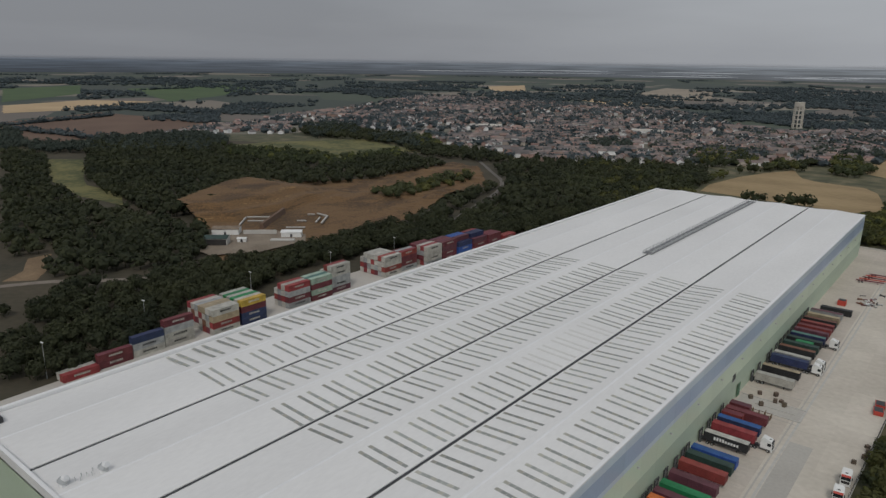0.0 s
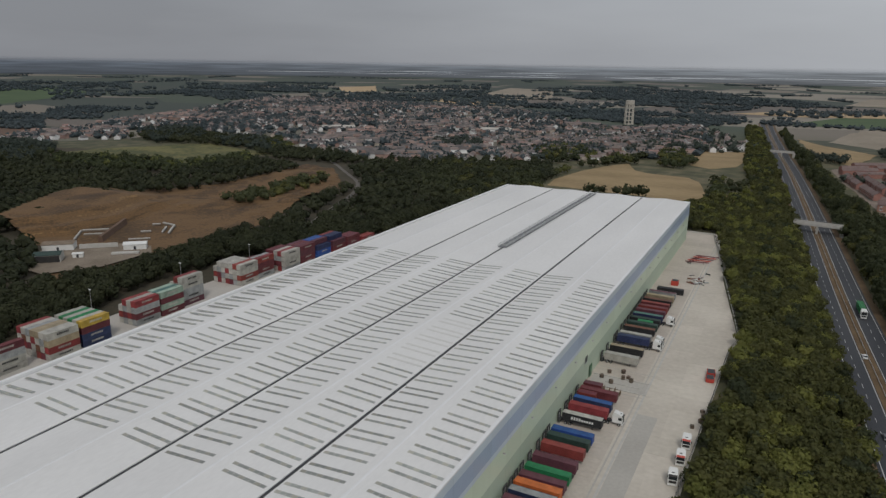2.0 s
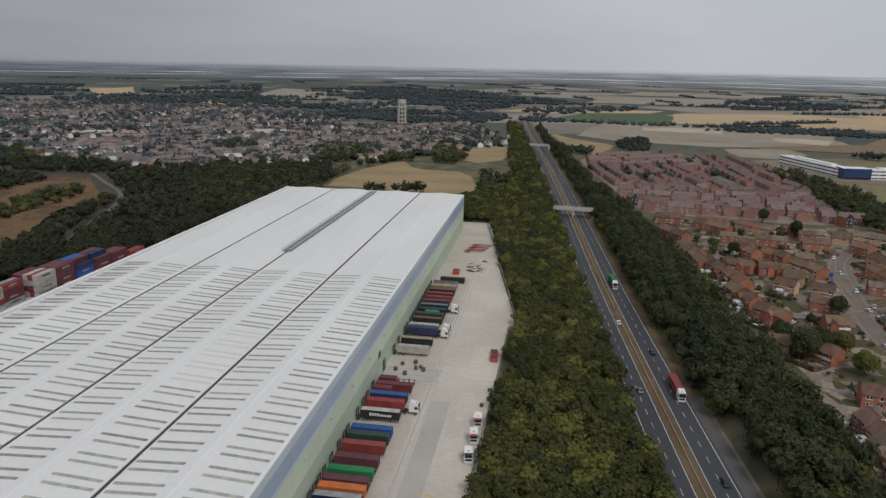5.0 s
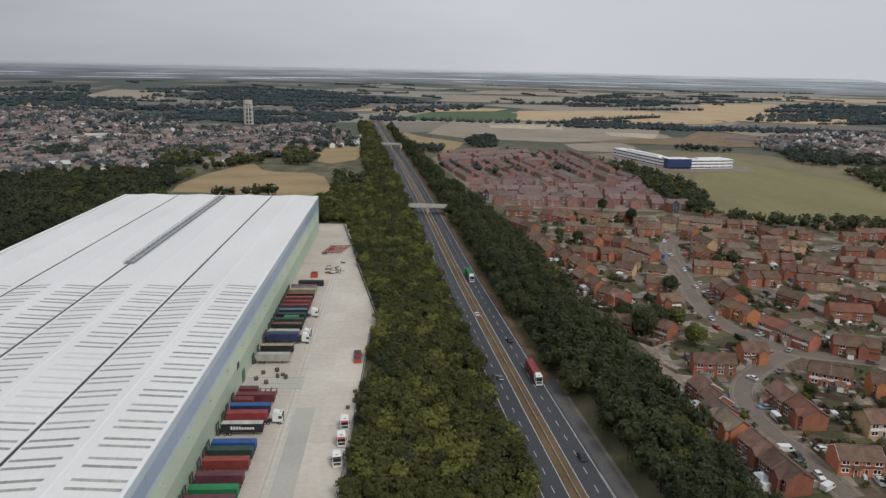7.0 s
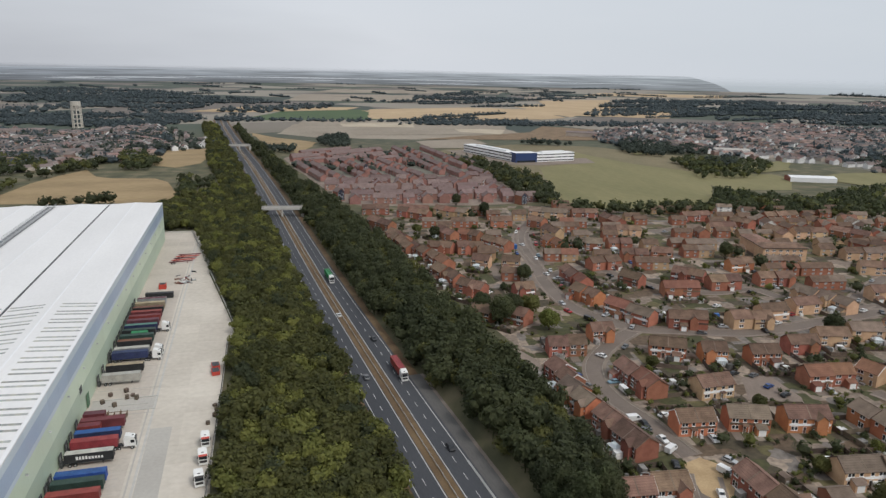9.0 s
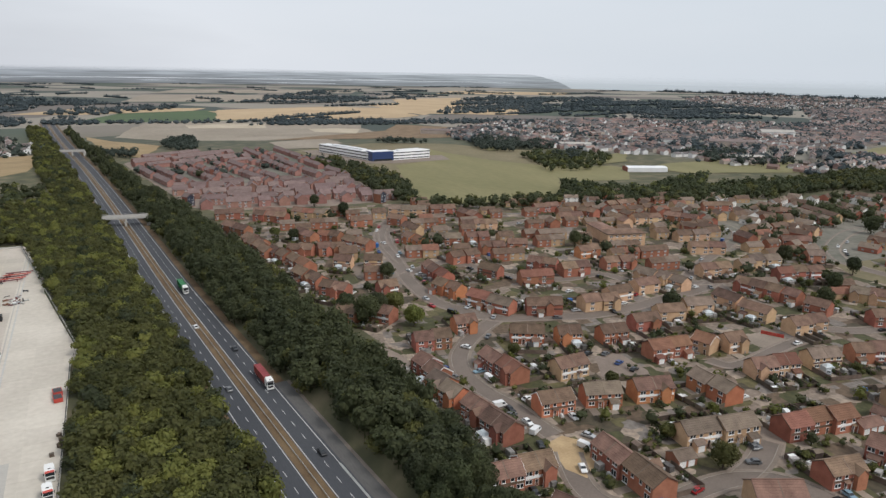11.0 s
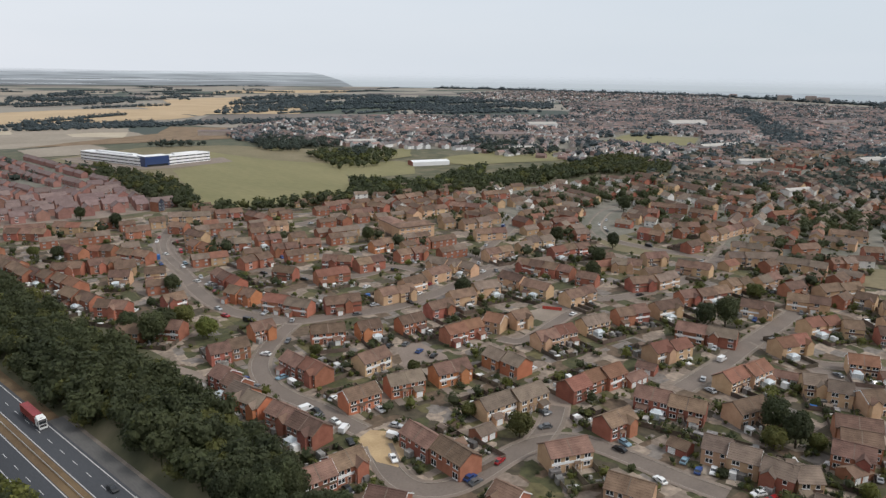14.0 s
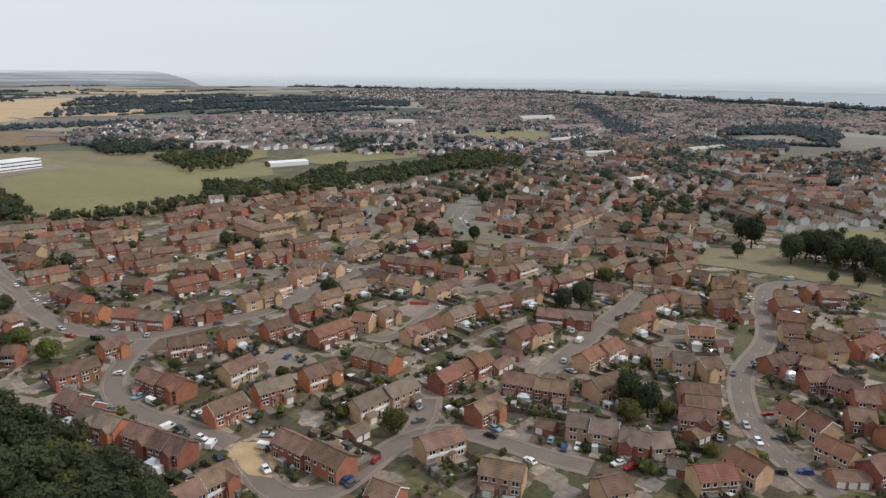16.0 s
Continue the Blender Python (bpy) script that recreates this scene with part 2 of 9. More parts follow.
mat("tarmac_pale", (0.163, 0.129, 0.102), (0.247, 0.197, 0.159), 0.1, 1.4, 0.9, spread=0.14)
mat("paving", (0.287, 0.228, 0.178), (0.435, 0.359, 0.286), 0.3, 3, 0.9, spread=0.2)
mat("verge", (0.090, 0.055, 0.027), (0.165, 0.110, 0.056), 0.15, 2, 0.95, bump=0.3)
mat("gravel_edge", (0.15, 0.122, 0.10), (0.24, 0.205, 0.17), 0.2, 3, 0.95)
mat("asphalt_worn", (0.075, 0.072, 0.070), (0.115, 0.110, 0.105), 0.06, 2.0, 0.9, bump=0.1, stretch=(1, 0.2, 1))
mat("ballast", (0.125, 0.110, 0.098), (0.190, 0.172, 0.155), 0.2, 3, 0.95)

mat("sand_gold", (0.34, 0.235, 0.125), (0.47, 0.34, 0.19), 0.2, 1.5, 0.95, bump=0.3)
mat("spoil", (0.13, 0.085, 0.048), (0.24, 0.165, 0.095), 0.06, 0.6, 0.95, bump=0.4)
mat("dry", (0.225, 0.160, 0.080), (0.345, 0.250, 0.132), 0.03, 0.35, 0.95, bump=0.3, stretch=(0.4, 1, 1), contrast=(0.35, 0.65))
mat("wheat", (0.375, 0.270, 0.155), (0.475, 0.350, 0.212), 0.01, 0.2, 0.95)
mat("stubble", (0.22, 0.182, 0.138), (0.32, 0.275, 0.215), 0.008, 0.15, 0.95)
mat("crop", (0.050, 0.082, 0.034), (0.072, 0.112, 0.044), 0.01, 0.2, 0.95)
mat("lawn", (0.150, 0.140, 0.058), (0.225, 0.198, 0.092), 0.02, 0.25, 0.95, bump=0.2, stretch=(1, 0.3, 1), contrast=(0.3, 0.7))
mat("grass", (0.062, 0.064, 0.026), (0.112, 0.100, 0.046), 0.06, 0.6, 0.95, bump=0.2)

mat("plough", (0.105, 0.064, 0.045), (0.150, 0.095, 0.066), 0.012, 0.3, 0.95)
mat("leaf_mixed", (0.062, 0.072, 0.021), (0.156, 0.156, 0.043), 0.06, 0.4, 0.8, spread=0.22, island=0.14, leaf=0.42, contrast=(0.34, 0.68))
mat("leaf_dark", (0.037, 0.048, 0.020), (0.082, 0.094, 0.037), 0.06, 0.4, 0.8, spread=0.20, island=0.14, leaf=0.42, contrast=(0.34, 0.68))
mat("leaf_bright", (0.104, 0.118, 0.026), (0.190, 0.196, 0.048), 0.05, 0.3, 0.8, spread=0.18, island=0.12, leaf=0.40)
mat("scrub", (0.034, 0.031, 0.018), (0.072, 0.058, 0.036), 0.03, 0.3, 0.95)
mat("leaf_wood", (0.020, 0.028, 0.0125), (0.066, 0.073, 0.031), 0.03, 0.2, 0.8, island=0.14, leaf=0.40, contrast=(0.34, 0.68))
# far leaves: haze is put into the colour as a blue-grey tint
mat("leaf_far_hazed", (0.052, 0.071, 0.078), (0.112, 0.138, 0.146), 0.008, 0.08, 0.9, island=0.25, leaf=0.45, contrast=(0.36, 0.64))
mat("leaf_town_hazed", (0.040, 0.054, 0.044), (0.076, 0.094, 0.074), 0.02, 0.15, 0.9, island=0.2, leaf=0.4)

mat("bark", (0.05, 0.038, 0.028), (0.11, 0.085, 0.065), 0.8, 6, 0.95, bump=0.4)
mat("brick_r", (0.262, 0.097, 0.058), (0.391, 0.157, 0.099), 0.4, 5, 0.9, spread=0.24)

mat("brick_o", (0.396, 0.151, 0.070), (0.514, 0.210, 0.101), 0.4, 5, 0.9, spread=0.16)
mat("brick_b", (0.450, 0.287, 0.169), (0.589, 0.398, 0.246), 0.4, 5, 0.9, spread=0.18)
mat("render_w", (0.60, 0.59, 0.56), (0.74, 0.73, 0.70), 0.4, 4, 0.9, spread=0.12)
mat("tile_n", (0.100, 0.060, 0.041), (0.210, 0.131, 0.092), 0.35, 4.5, 0.9, bump=0.4, spread=0.34)
mat("tile_g", (0.116, 0.086, 0.064), (0.213, 0.161, 0.122), 0.35, 4.5, 0.9, bump=0.4, spread=0.24)
mat("tile_r", (0.142, 0.066, 0.040), (0.235, 0.113, 0.072), 0.35, 4.5, 0.9, bump=0.4, spread=0.24)
mat("tile_s", (0.142, 0.098, 0.090), (0.212, 0.152, 0.140), 0.3, 4, 0.9, spread=0.22)
mat("brick_n", (0.235, 0.122, 0.096), (0.325, 0.176, 0.142), 0.4, 5, 0.9, spread=0.2)
# far brick and tile, paled and greyed in colour in place of haze
mat("town_brick_hazed", (0.235, 0.155, 0.128), (0.330, 0.230, 0.196), 0.05, 0.6, 0.9, island=0.25)
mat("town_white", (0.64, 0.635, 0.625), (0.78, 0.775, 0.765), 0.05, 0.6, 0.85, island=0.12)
mat("town_tile_d_hazed", (0.100, 0.090, 0.088), (0.155, 0.138, 0.134), 0.05, 0.8, 0.9, island=0.25)
mat("town_buff_hazed", (0.34, 0.295, 0.25), (0.44, 0.385, 0.335), 0.05, 0.6, 0.9, island=0.2)
mat("town_tile_n_hazed", (0.146, 0.117, 0.105), (0.235, 0.192, 0.176), 0.05, 0.8, 0.9, island=0.3)
mat("town_tile_r_hazed", (0.195, 0.128, 0.108), (0.285, 0.198, 0.172), 0.05, 0.8, 0.9, island=0.3)
mat("upvc", (0.80, 0.80, 0.79), (0.88, 0.88, 0.87), 0.6, 5, 0.4)
mat("trim_dark", (0.020, 0.019, 0.020), (0.045, 0.042, 0.040), 0.6, 5, 0.6)
mat("wood_fence", (0.075, 0.056, 0.042), (0.165, 0.125, 0.094), 0.4, 4, 0.9, spread=0.4)
mat("barge_brown", (0.10, 0.065, 0.048), (0.17, 0.115, 0.085), 0.5, 4, 0.8, spread=0.3)
mat("door_paint", (0.08, 0.05, 0.04), (0.16, 0.10, 0.07), 0.5, 4, 0.5, spread=0.6)
mat("tyre", (0.012, 0.012, 0.013), (0.025, 0.025, 0.026), 1, 8, 0.8)
mat("steel_dark", (0.035, 0.036, 0.04), (0.07, 0.07, 0.075), 0.6, 5, 0.5, metal=0.4)
mat("steel_red", (0.40, 0.045, 0.032), (0.54, 0.075, 0.050), 0.4, 4, 0.55)
mat("school_white", (0.82, 0.82, 0.82), (0.90, 0.90, 0.90), 0.05, 1, 0.5)
mat("school_blue", (0.020, 0.042, 0.125), (0.030, 0.058, 0.160), 0.05, 1, 0.4)
mat("tower_concrete", (0.46, 0.425, 0.365), (0.58, 0.54, 0.47), 0.08, 0.8, 0.9)
mat("water", (0.27, 0.305, 0.325), (0.31, 0.345, 0.365), 0.002, 0.02, 0.45)


def workings_ground():
    """Cut sand: orange-brown, tan and dark soil in broad patches, with thin level layers showing in the faces."""
    m = bpy.data.materials.new("workings")
    m.use_nodes = True
    n, l = m.node_tree.nodes, m.node_tree.links
    geo, mp = n.new("ShaderNodeNewGeometry"), n.new("ShaderNodeMapping")
    l.new(geo.outputs["Position"], mp.inputs["Vector"])
    mp.inputs["Scale"].default_value = (0.03, 0.018, 0.5)
    no, fi = n.new("ShaderNodeTexNoise"), n.new("ShaderNodeTexNoise")
    no.inputs["Scale"].default_value, no.inputs["Detail"].default_value = 1.0, 7
    fi.inputs["Scale"].default_value, fi.inputs["Detail"].default_value = 0.6, 6
    l.new(mp.outputs["Vector"], no.inputs["Vector"])
    l.new(geo.outputs["Position"], fi.inputs["Vector"])
    mx = n.new("ShaderNodeMix")
    mx.inputs["Factor"].default_value = 0.3
    l.new(no.outputs["Fac"], mx.inputs["A"])
    l.new(fi.outputs["Fac"], mx.inputs["B"])
    ramp = n.new("ShaderNodeValToRGB")
    e = ramp.color_ramp.elements
    e[0].position, e[0].color = 0.34, (0.050, 0.030, 0.016, 1)
    e[1].position, e[1].color = 0.66, (0.255, 0.150, 0.064, 1)
    for p, col in ((0.43, (0.100, 0.058, 0.026, 1)), (0.50, (0.165, 0.094, 0.040, 1)), (0.57, (0.120, 0.070, 0.032, 1))):
        x = e.new(p)
        x.color = col
    l.new(mx.outputs["Result"], ramp.inputs["Fac"])
    b = n["Principled BSDF"]
    l.new(ramp.outputs["Color"], b.inputs["Base Color"])
    b.inputs["Roughness"].default_value = 0.95
    bp = n.new("ShaderNodeBump")
    bp.inputs["Strength"].default_value, bp.inputs["Distance"].default_value = 0.5, 0.3
    l.new(fi.outputs["Fac"], bp.inputs["Height"])
    l.new(bp.outputs["Normal"], b.inputs["Normal"])
    M["workings"] = m


workings_ground()
mat("works_dust", (0.165, 0.13, 0.095), (0.26, 0.215, 0.165), 0.08, 0.8, 0.95, bump=0.3)


def far_hills():
    """Self-lit backdrop of distant low land in thin level bands; painted haze fades it upwards into the sky's own
    colour, and it is paler in the east to follow the brighter sky.
    """
    m = bpy.data.materials.new("far_land_hazed")
    m.use_nodes = True
    n, l = m.node_tree.nodes, m.node_tree.links
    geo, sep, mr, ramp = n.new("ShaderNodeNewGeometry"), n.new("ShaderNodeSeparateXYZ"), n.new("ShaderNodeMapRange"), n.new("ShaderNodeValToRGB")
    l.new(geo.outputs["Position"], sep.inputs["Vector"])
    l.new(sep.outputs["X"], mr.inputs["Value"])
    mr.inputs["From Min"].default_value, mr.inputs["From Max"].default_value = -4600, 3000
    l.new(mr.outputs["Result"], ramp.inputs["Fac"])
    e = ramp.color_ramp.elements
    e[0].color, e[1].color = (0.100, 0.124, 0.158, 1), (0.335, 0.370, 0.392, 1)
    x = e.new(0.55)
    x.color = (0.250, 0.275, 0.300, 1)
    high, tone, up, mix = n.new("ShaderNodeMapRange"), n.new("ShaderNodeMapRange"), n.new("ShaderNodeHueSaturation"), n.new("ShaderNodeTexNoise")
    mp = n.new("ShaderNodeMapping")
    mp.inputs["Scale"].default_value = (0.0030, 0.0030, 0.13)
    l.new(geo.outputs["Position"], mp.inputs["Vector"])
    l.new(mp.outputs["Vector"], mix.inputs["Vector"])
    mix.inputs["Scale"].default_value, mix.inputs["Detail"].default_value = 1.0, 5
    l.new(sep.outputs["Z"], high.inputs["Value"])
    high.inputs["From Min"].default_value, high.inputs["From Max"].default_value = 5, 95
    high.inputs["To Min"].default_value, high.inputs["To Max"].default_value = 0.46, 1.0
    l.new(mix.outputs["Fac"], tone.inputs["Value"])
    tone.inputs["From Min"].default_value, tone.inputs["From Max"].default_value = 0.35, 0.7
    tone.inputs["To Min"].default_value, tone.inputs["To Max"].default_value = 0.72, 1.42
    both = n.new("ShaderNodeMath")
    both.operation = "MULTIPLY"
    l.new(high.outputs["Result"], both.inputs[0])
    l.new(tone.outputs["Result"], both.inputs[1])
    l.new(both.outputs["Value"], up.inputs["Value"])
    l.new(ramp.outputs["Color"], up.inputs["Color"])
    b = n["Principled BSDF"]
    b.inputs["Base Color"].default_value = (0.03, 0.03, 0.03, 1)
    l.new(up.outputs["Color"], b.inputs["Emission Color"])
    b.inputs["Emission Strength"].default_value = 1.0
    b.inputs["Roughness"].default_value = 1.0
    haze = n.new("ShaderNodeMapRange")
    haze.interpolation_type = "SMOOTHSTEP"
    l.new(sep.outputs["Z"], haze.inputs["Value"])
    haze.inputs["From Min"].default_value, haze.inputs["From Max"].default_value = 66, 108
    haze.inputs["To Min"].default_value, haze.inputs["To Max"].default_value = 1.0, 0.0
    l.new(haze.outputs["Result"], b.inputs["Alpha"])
    M["far_land_hazed"] = m


far_hills()
# far water strips get a glow of their own to look bright
mat("far_water_glow", (0.36, 0.38, 0.40), (0.42, 0.44, 0.46), 0.002, 0.02, 0.6, glow=0.6)
def far_sea_hazed():
    """Self-lit backdrop of distant sea, with painted haze paling it upwards into the sky."""
    m = bpy.data.materials.new("far_sea_hazed")
    m.use_nodes = True
    n, l = m.node_tree.nodes, m.node_tree.links
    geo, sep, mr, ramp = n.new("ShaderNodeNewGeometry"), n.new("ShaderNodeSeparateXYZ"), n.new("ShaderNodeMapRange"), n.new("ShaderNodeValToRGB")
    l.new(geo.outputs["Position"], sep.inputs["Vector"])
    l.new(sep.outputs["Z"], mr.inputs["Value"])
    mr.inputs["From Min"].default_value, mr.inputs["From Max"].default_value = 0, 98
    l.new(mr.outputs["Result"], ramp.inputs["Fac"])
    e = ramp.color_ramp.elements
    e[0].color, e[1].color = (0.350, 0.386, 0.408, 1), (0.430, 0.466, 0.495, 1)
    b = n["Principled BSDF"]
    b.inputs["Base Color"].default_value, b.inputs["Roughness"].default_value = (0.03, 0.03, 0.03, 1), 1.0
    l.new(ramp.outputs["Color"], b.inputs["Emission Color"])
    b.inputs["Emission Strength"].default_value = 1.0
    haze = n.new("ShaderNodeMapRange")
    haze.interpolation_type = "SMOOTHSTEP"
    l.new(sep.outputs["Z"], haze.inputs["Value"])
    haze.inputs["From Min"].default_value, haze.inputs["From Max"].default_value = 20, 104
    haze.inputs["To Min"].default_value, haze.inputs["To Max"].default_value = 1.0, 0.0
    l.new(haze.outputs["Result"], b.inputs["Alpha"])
    M["far_sea_hazed"] = m


far_sea_hazed()
mat("tarp_blue", (0.02, 0.10, 0.30), (0.03, 0.14, 0.40), 0.5, 4, 0.5)

mat("white_box", (0.66, 0.66, 0.64), (0.78, 0.78, 0.76), 0.4, 4, 0.5)
glass("pane", (0.022, 0.026, 0.030))
glass("conservatory_glass", (0.55, 0.60, 0.62))
PAINTS = {"maroon": (0.135, 0.026, 0.034), "red": (0.25, 0.036, 0.034), "navy": (0.018, 0.030, 0.090), "blue": (0.022, 0.085, 0.30), "green": (0.015, 0.19, 0.062),
          "teal": (0.085, 0.19, 0.165), "orange": (0.52, 0.125, 0.030), "grey": (0.30, 0.31, 0.31), "pale": (0.42, 0.405, 0.365), "black": (0.016, 0.017, 0.019),
          "tan": (0.33, 0.27, 0.175), "yellow": (0.55, 0.36, 0.06), "plum": (0.115, 0.035, 0.050), "sage": (0.30, 0.39, 0.32), "dgreen": (0.022, 0.05, 0.040), "brown": (0.16, 0.065, 0.035)}
for key, c in PAINTS.items():
    mat("box_" + key, tuple(v * 0.70 + 0.004 for v in c), tuple(min(v * 1.16 + 0.010, 0.9) for v in c), 0.45, 4.0, 0.6, spread=0.16, contrast=(0.36, 0.62))
for key, c in {"silver": (0.42, 0.43, 0.44), "white": (0.74, 0.74, 0.73), "black": (0.014, 0.015, 0.017), "red": (0.33, 0.014, 0.018), "blue": (0.018, 0.06, 0.21), "grey": (0.11, 0.115, 0.12), "lightblue": (0.20, 0.31, 0.38)}.items():
    mat("car_" + key, tuple(v * 0.92 for v in c), c, 0.6, 3.0, 0.28)

from mathutils.geometry import delaunay_2d_cdt

# ---- mesh helpers ----
class Shape:
    """Gathers faces with material slots; becomes one mesh."""

    def __init__(self):
        self.v, self.f, self.s, self.mats = [], [], [], []

    def slot(self, material):
        if material not in self.mats:
            self.mats.append(material)
        return self.mats.index(material)

    def face(self, pts, material):
        k = len(self.v)
        self.v += [tuple(p) for p in pts]
        self.f.append(tuple(range(k, k + len(pts))))
        self.s.append(self.slot(material))

    def box(self, x0, y0, z0, x1, y1, z1, material, taper=0.0, top=None):
        """An upright block; taper draws its top in; top: another material for its top."""
        k, t = len(self.v), taper
        self.v += [(x0, y0, z0), (x1, y0, z0), (x1, y1, z0), (x0, y1, z0), (x0 + t, y0 + t, z1), (x1 - t, y0 + t, z1), (x1 - t, y1 - t, z1), (x0 + t, y1 - t, z1)]
        a = self.slot(material)
        b = self.slot(top) if top else a
        for q, s in (((3, 2, 1, 0), a), ((4, 5, 6, 7), b), ((0, 1, 5, 4), a), ((1, 2, 6, 5), a), ((2, 3, 7, 6), a), ((3, 0, 4, 7), a)):
            self.f.append(tuple(k + i for i in q))
            self.s.append(s)

    def prism(self, section, a, b, axis, material, ends=None):
        """A closed section (list of 2D points, counter-clockwise) drawn along an axis ('x' or 'y')."""
        n, k = len(section), len(self.v)
        for w in (a, b):
            for u, z in section:
                self.v.append((w, u, z) if axis == "x" else (u, w, z))
        s, e = self.slot(material), self.slot(ends or material)
        for i in range(n):
            j = (i + 1) % n
            self.f.append((k + i, k + j, k + n + j, k + n + i))
            self.s.append(s)
        self.f.append(tuple(k + i for i in reversed(range(n))))
        self.f.append(tuple(k + n + i for i in range(n)))
        self.s += [e, e]

    def tube(self, p, q, r0, r1, material, sides=6):
        p, q = Vector(p), Vector(q)
        d = (q - p).normalized()
        u = d.orthogonal().normalized()
        w = d.cross(u)
        k = len(self.v)
        for c, r in ((p, r0), (q, r1)):
            for i in range(sides):
                a = 2 * math.pi * i / sides
                self.v.append(tuple(c + (u * math.cos(a) + w * math.sin(a)) * r))
        s = self.slot(material)
        for i in range(sides):
            j = (i + 1) % sides
            self.f.append((k + i, k + j, k + sides + j, k + sides + i))
            self.s.append(s)
        self.f.append(tuple(k + i for i in reversed(range(sides))))
        self.f.append(tuple(k + sides + i for i in range(sides)))
        self.s += [s, s]

    def mesh(self, name):
        me = bpy.data.meshes.new(name)
        me.from_pydata(self.v, [], self.f)
        for m in self.mats:
            me.materials.append(m)
        me.polygons.foreach_set("material_index", self.s)
        bm = bmesh.new()
        bm.from_mesh(me)
        bmesh.ops.recalc_face_normals(bm, faces=bm.faces)
        bm.to_mesh(me)
        bm.free()
        return me


def part(name, shape, parent=None, label="", m=None):
    """One mesh object, under a thing or a part; shape may be a mesh already made."""
    ob = new(name, shape.mesh(name) if isinstance(shape, Shape) else shape)
    if parent:
        ob.parent = parent
    if m is not None:
        ob.matrix_basis = m
    return tagged(ob, label)


def thing(name, label, category, group="", kind="", m=None):
    ob = new(name)
    ob.empty_display_size = 0.5
    if m is not None:
        ob.matrix_basis = m
    return tagged(ob, label, category, group, kind)


def block_mesh(name, size, material, z0=0.0):
    s = Shape()
    s.box(-size[0] / 2, -size[1] / 2, z0, size[0] / 2, size[1] / 2, z0 + size[2], material)
    return s.mesh(name)


def arrays_mesh(name, verts, faces, material, smooth=False):
    """A large joined mesh from arrays of vertices and of three- or four-sided faces."""
    me = bpy.data.meshes.new(name)
    n, k = len(faces), faces.shape[1]
    me.vertices.add(len(verts))
    me.vertices.foreach_set("co", np.asarray(verts, np.float32).ravel())
    me.loops.add(n * k)
    me.loops.foreach_set("vertex_index", np.asarray(faces, np.int32).ravel())
    me.polygons.add(n)
    me.polygons.foreach_set("loop_start", np.arange(0, n * k, k, dtype=np.int32))
    me.polygons.foreach_set("loop_total", np.full(n, k, np.int32))
    for m in material if isinstance(material, (list, tuple)) else [material]:
        me.materials.append(m)
    me.update(calc_edges=True)
    me.validate()
    return me


def inside(px, py, poly):
    """Which points lie in a polygon."""
    px, py = np.asarray(px, float), np.asarray(py, float)
    res = np.zeros(px.shape, bool)
    j = len(poly) - 1
    for i in range(len(poly)):
        (xi, yi), (xj, yj) = poly[i], poly[j]
        hitx = ((yi > py) != (yj > py)) & (px < (xj - xi) * (py - yi) / ((yj - yi) or 1e-9) + xi)
        res ^= hitx
        j = i
    return res


RNG = np.random.default_rng(7)

# ---- ground: one sheet, with the trunk road's cutting ----
AXIS_Y = [-1500, 0, 154, 242, 365, 493, 668, 850, 977, 1284, 1600, 2000]
AXIS_X = [190, 61.5, 48, 41, 31, 23, 11, -3, -15, -41, -66, -98]


def axis(y):
    return np.interp(y, AXIS_Y, AXIS_X)


def smoothed_axis(y):
    return sum(axis(np.asarray(y, float) + d) for d in (-60, -40, -20, 0, 20, 40, 60)) / 7


def ground_z(x, y):
    u = np.abs(np.asarray(x) - smoothed_axis(y))
    k = np.clip((22 - u) / 6.5, 0, 1)
    fade = np.clip((1500 - np.asarray(y)) / 300, 0, 1)
    return -4.05 * k * k * (3 - 2 * k) * fade


def build_ground():
    u = np.concatenate([np.linspace(-5000, -400, 24), np.linspace(-380, -60, 17), np.linspace(-40, -26, 4), np.arange(-24, 24.1, 2), np.linspace(26, 40, 4), np.linspace(60, 380, 17), np.linspace(400, 5000, 24)])
    y = np.concatenate([np.linspace(-4900, -200, 14), np.arange(-180, 1700, 20), np.linspace(1720, 4950, 24)])
    uu, yy = np.meshgrid(u, y)
    xx = uu + smoothed_axis(yy) * np.clip(1 - np.abs(uu) / 4000, 0, 1)
    zz = ground_z(xx, yy)
    v = np.stack([xx, yy, zz], -1).reshape(-1, 3)
    c = len(u)
    i = (np.arange(len(y) - 1)[:, None] * c + np.arange(c - 1)[None]).ravel()
    f = np.stack([i, i + 1, i + c + 1, i + c], 1)
    tagged(new("ground", arrays_mesh("ground", v, f, M["country"])), "rough grass, earth and farmland running to the horizon", "ground", kind="structure")


build_ground()


def ribbon(points, offsets, z, material, name):
    """A strip that follows a line between two offsets to its right."""
    p = np.asarray(points, float)
    d = np.gradient(p, axis=0)
    d /= np.linalg.norm(d, axis=1)[:, None]
    nr = np.stack([d[:, 1], -d[:, 0]], 1)
    rows = []
    for o in offsets:
        q = p + nr * o
        rows.append(np.column_stack([q, np.full(len(q), z) if np.isscalar(z) else z]))
    v = np.stack(rows, 1).reshape(-1, 3)
    c, n = len(offsets), len(p)
    i = (np.arange(n - 1)[:, None] * c + np.arange(c - 1)[None]).ravel()
    f = np.stack([i, i + 1, i + c + 1, i + c], 1)
    return arrays_mesh(name, v, f, material)


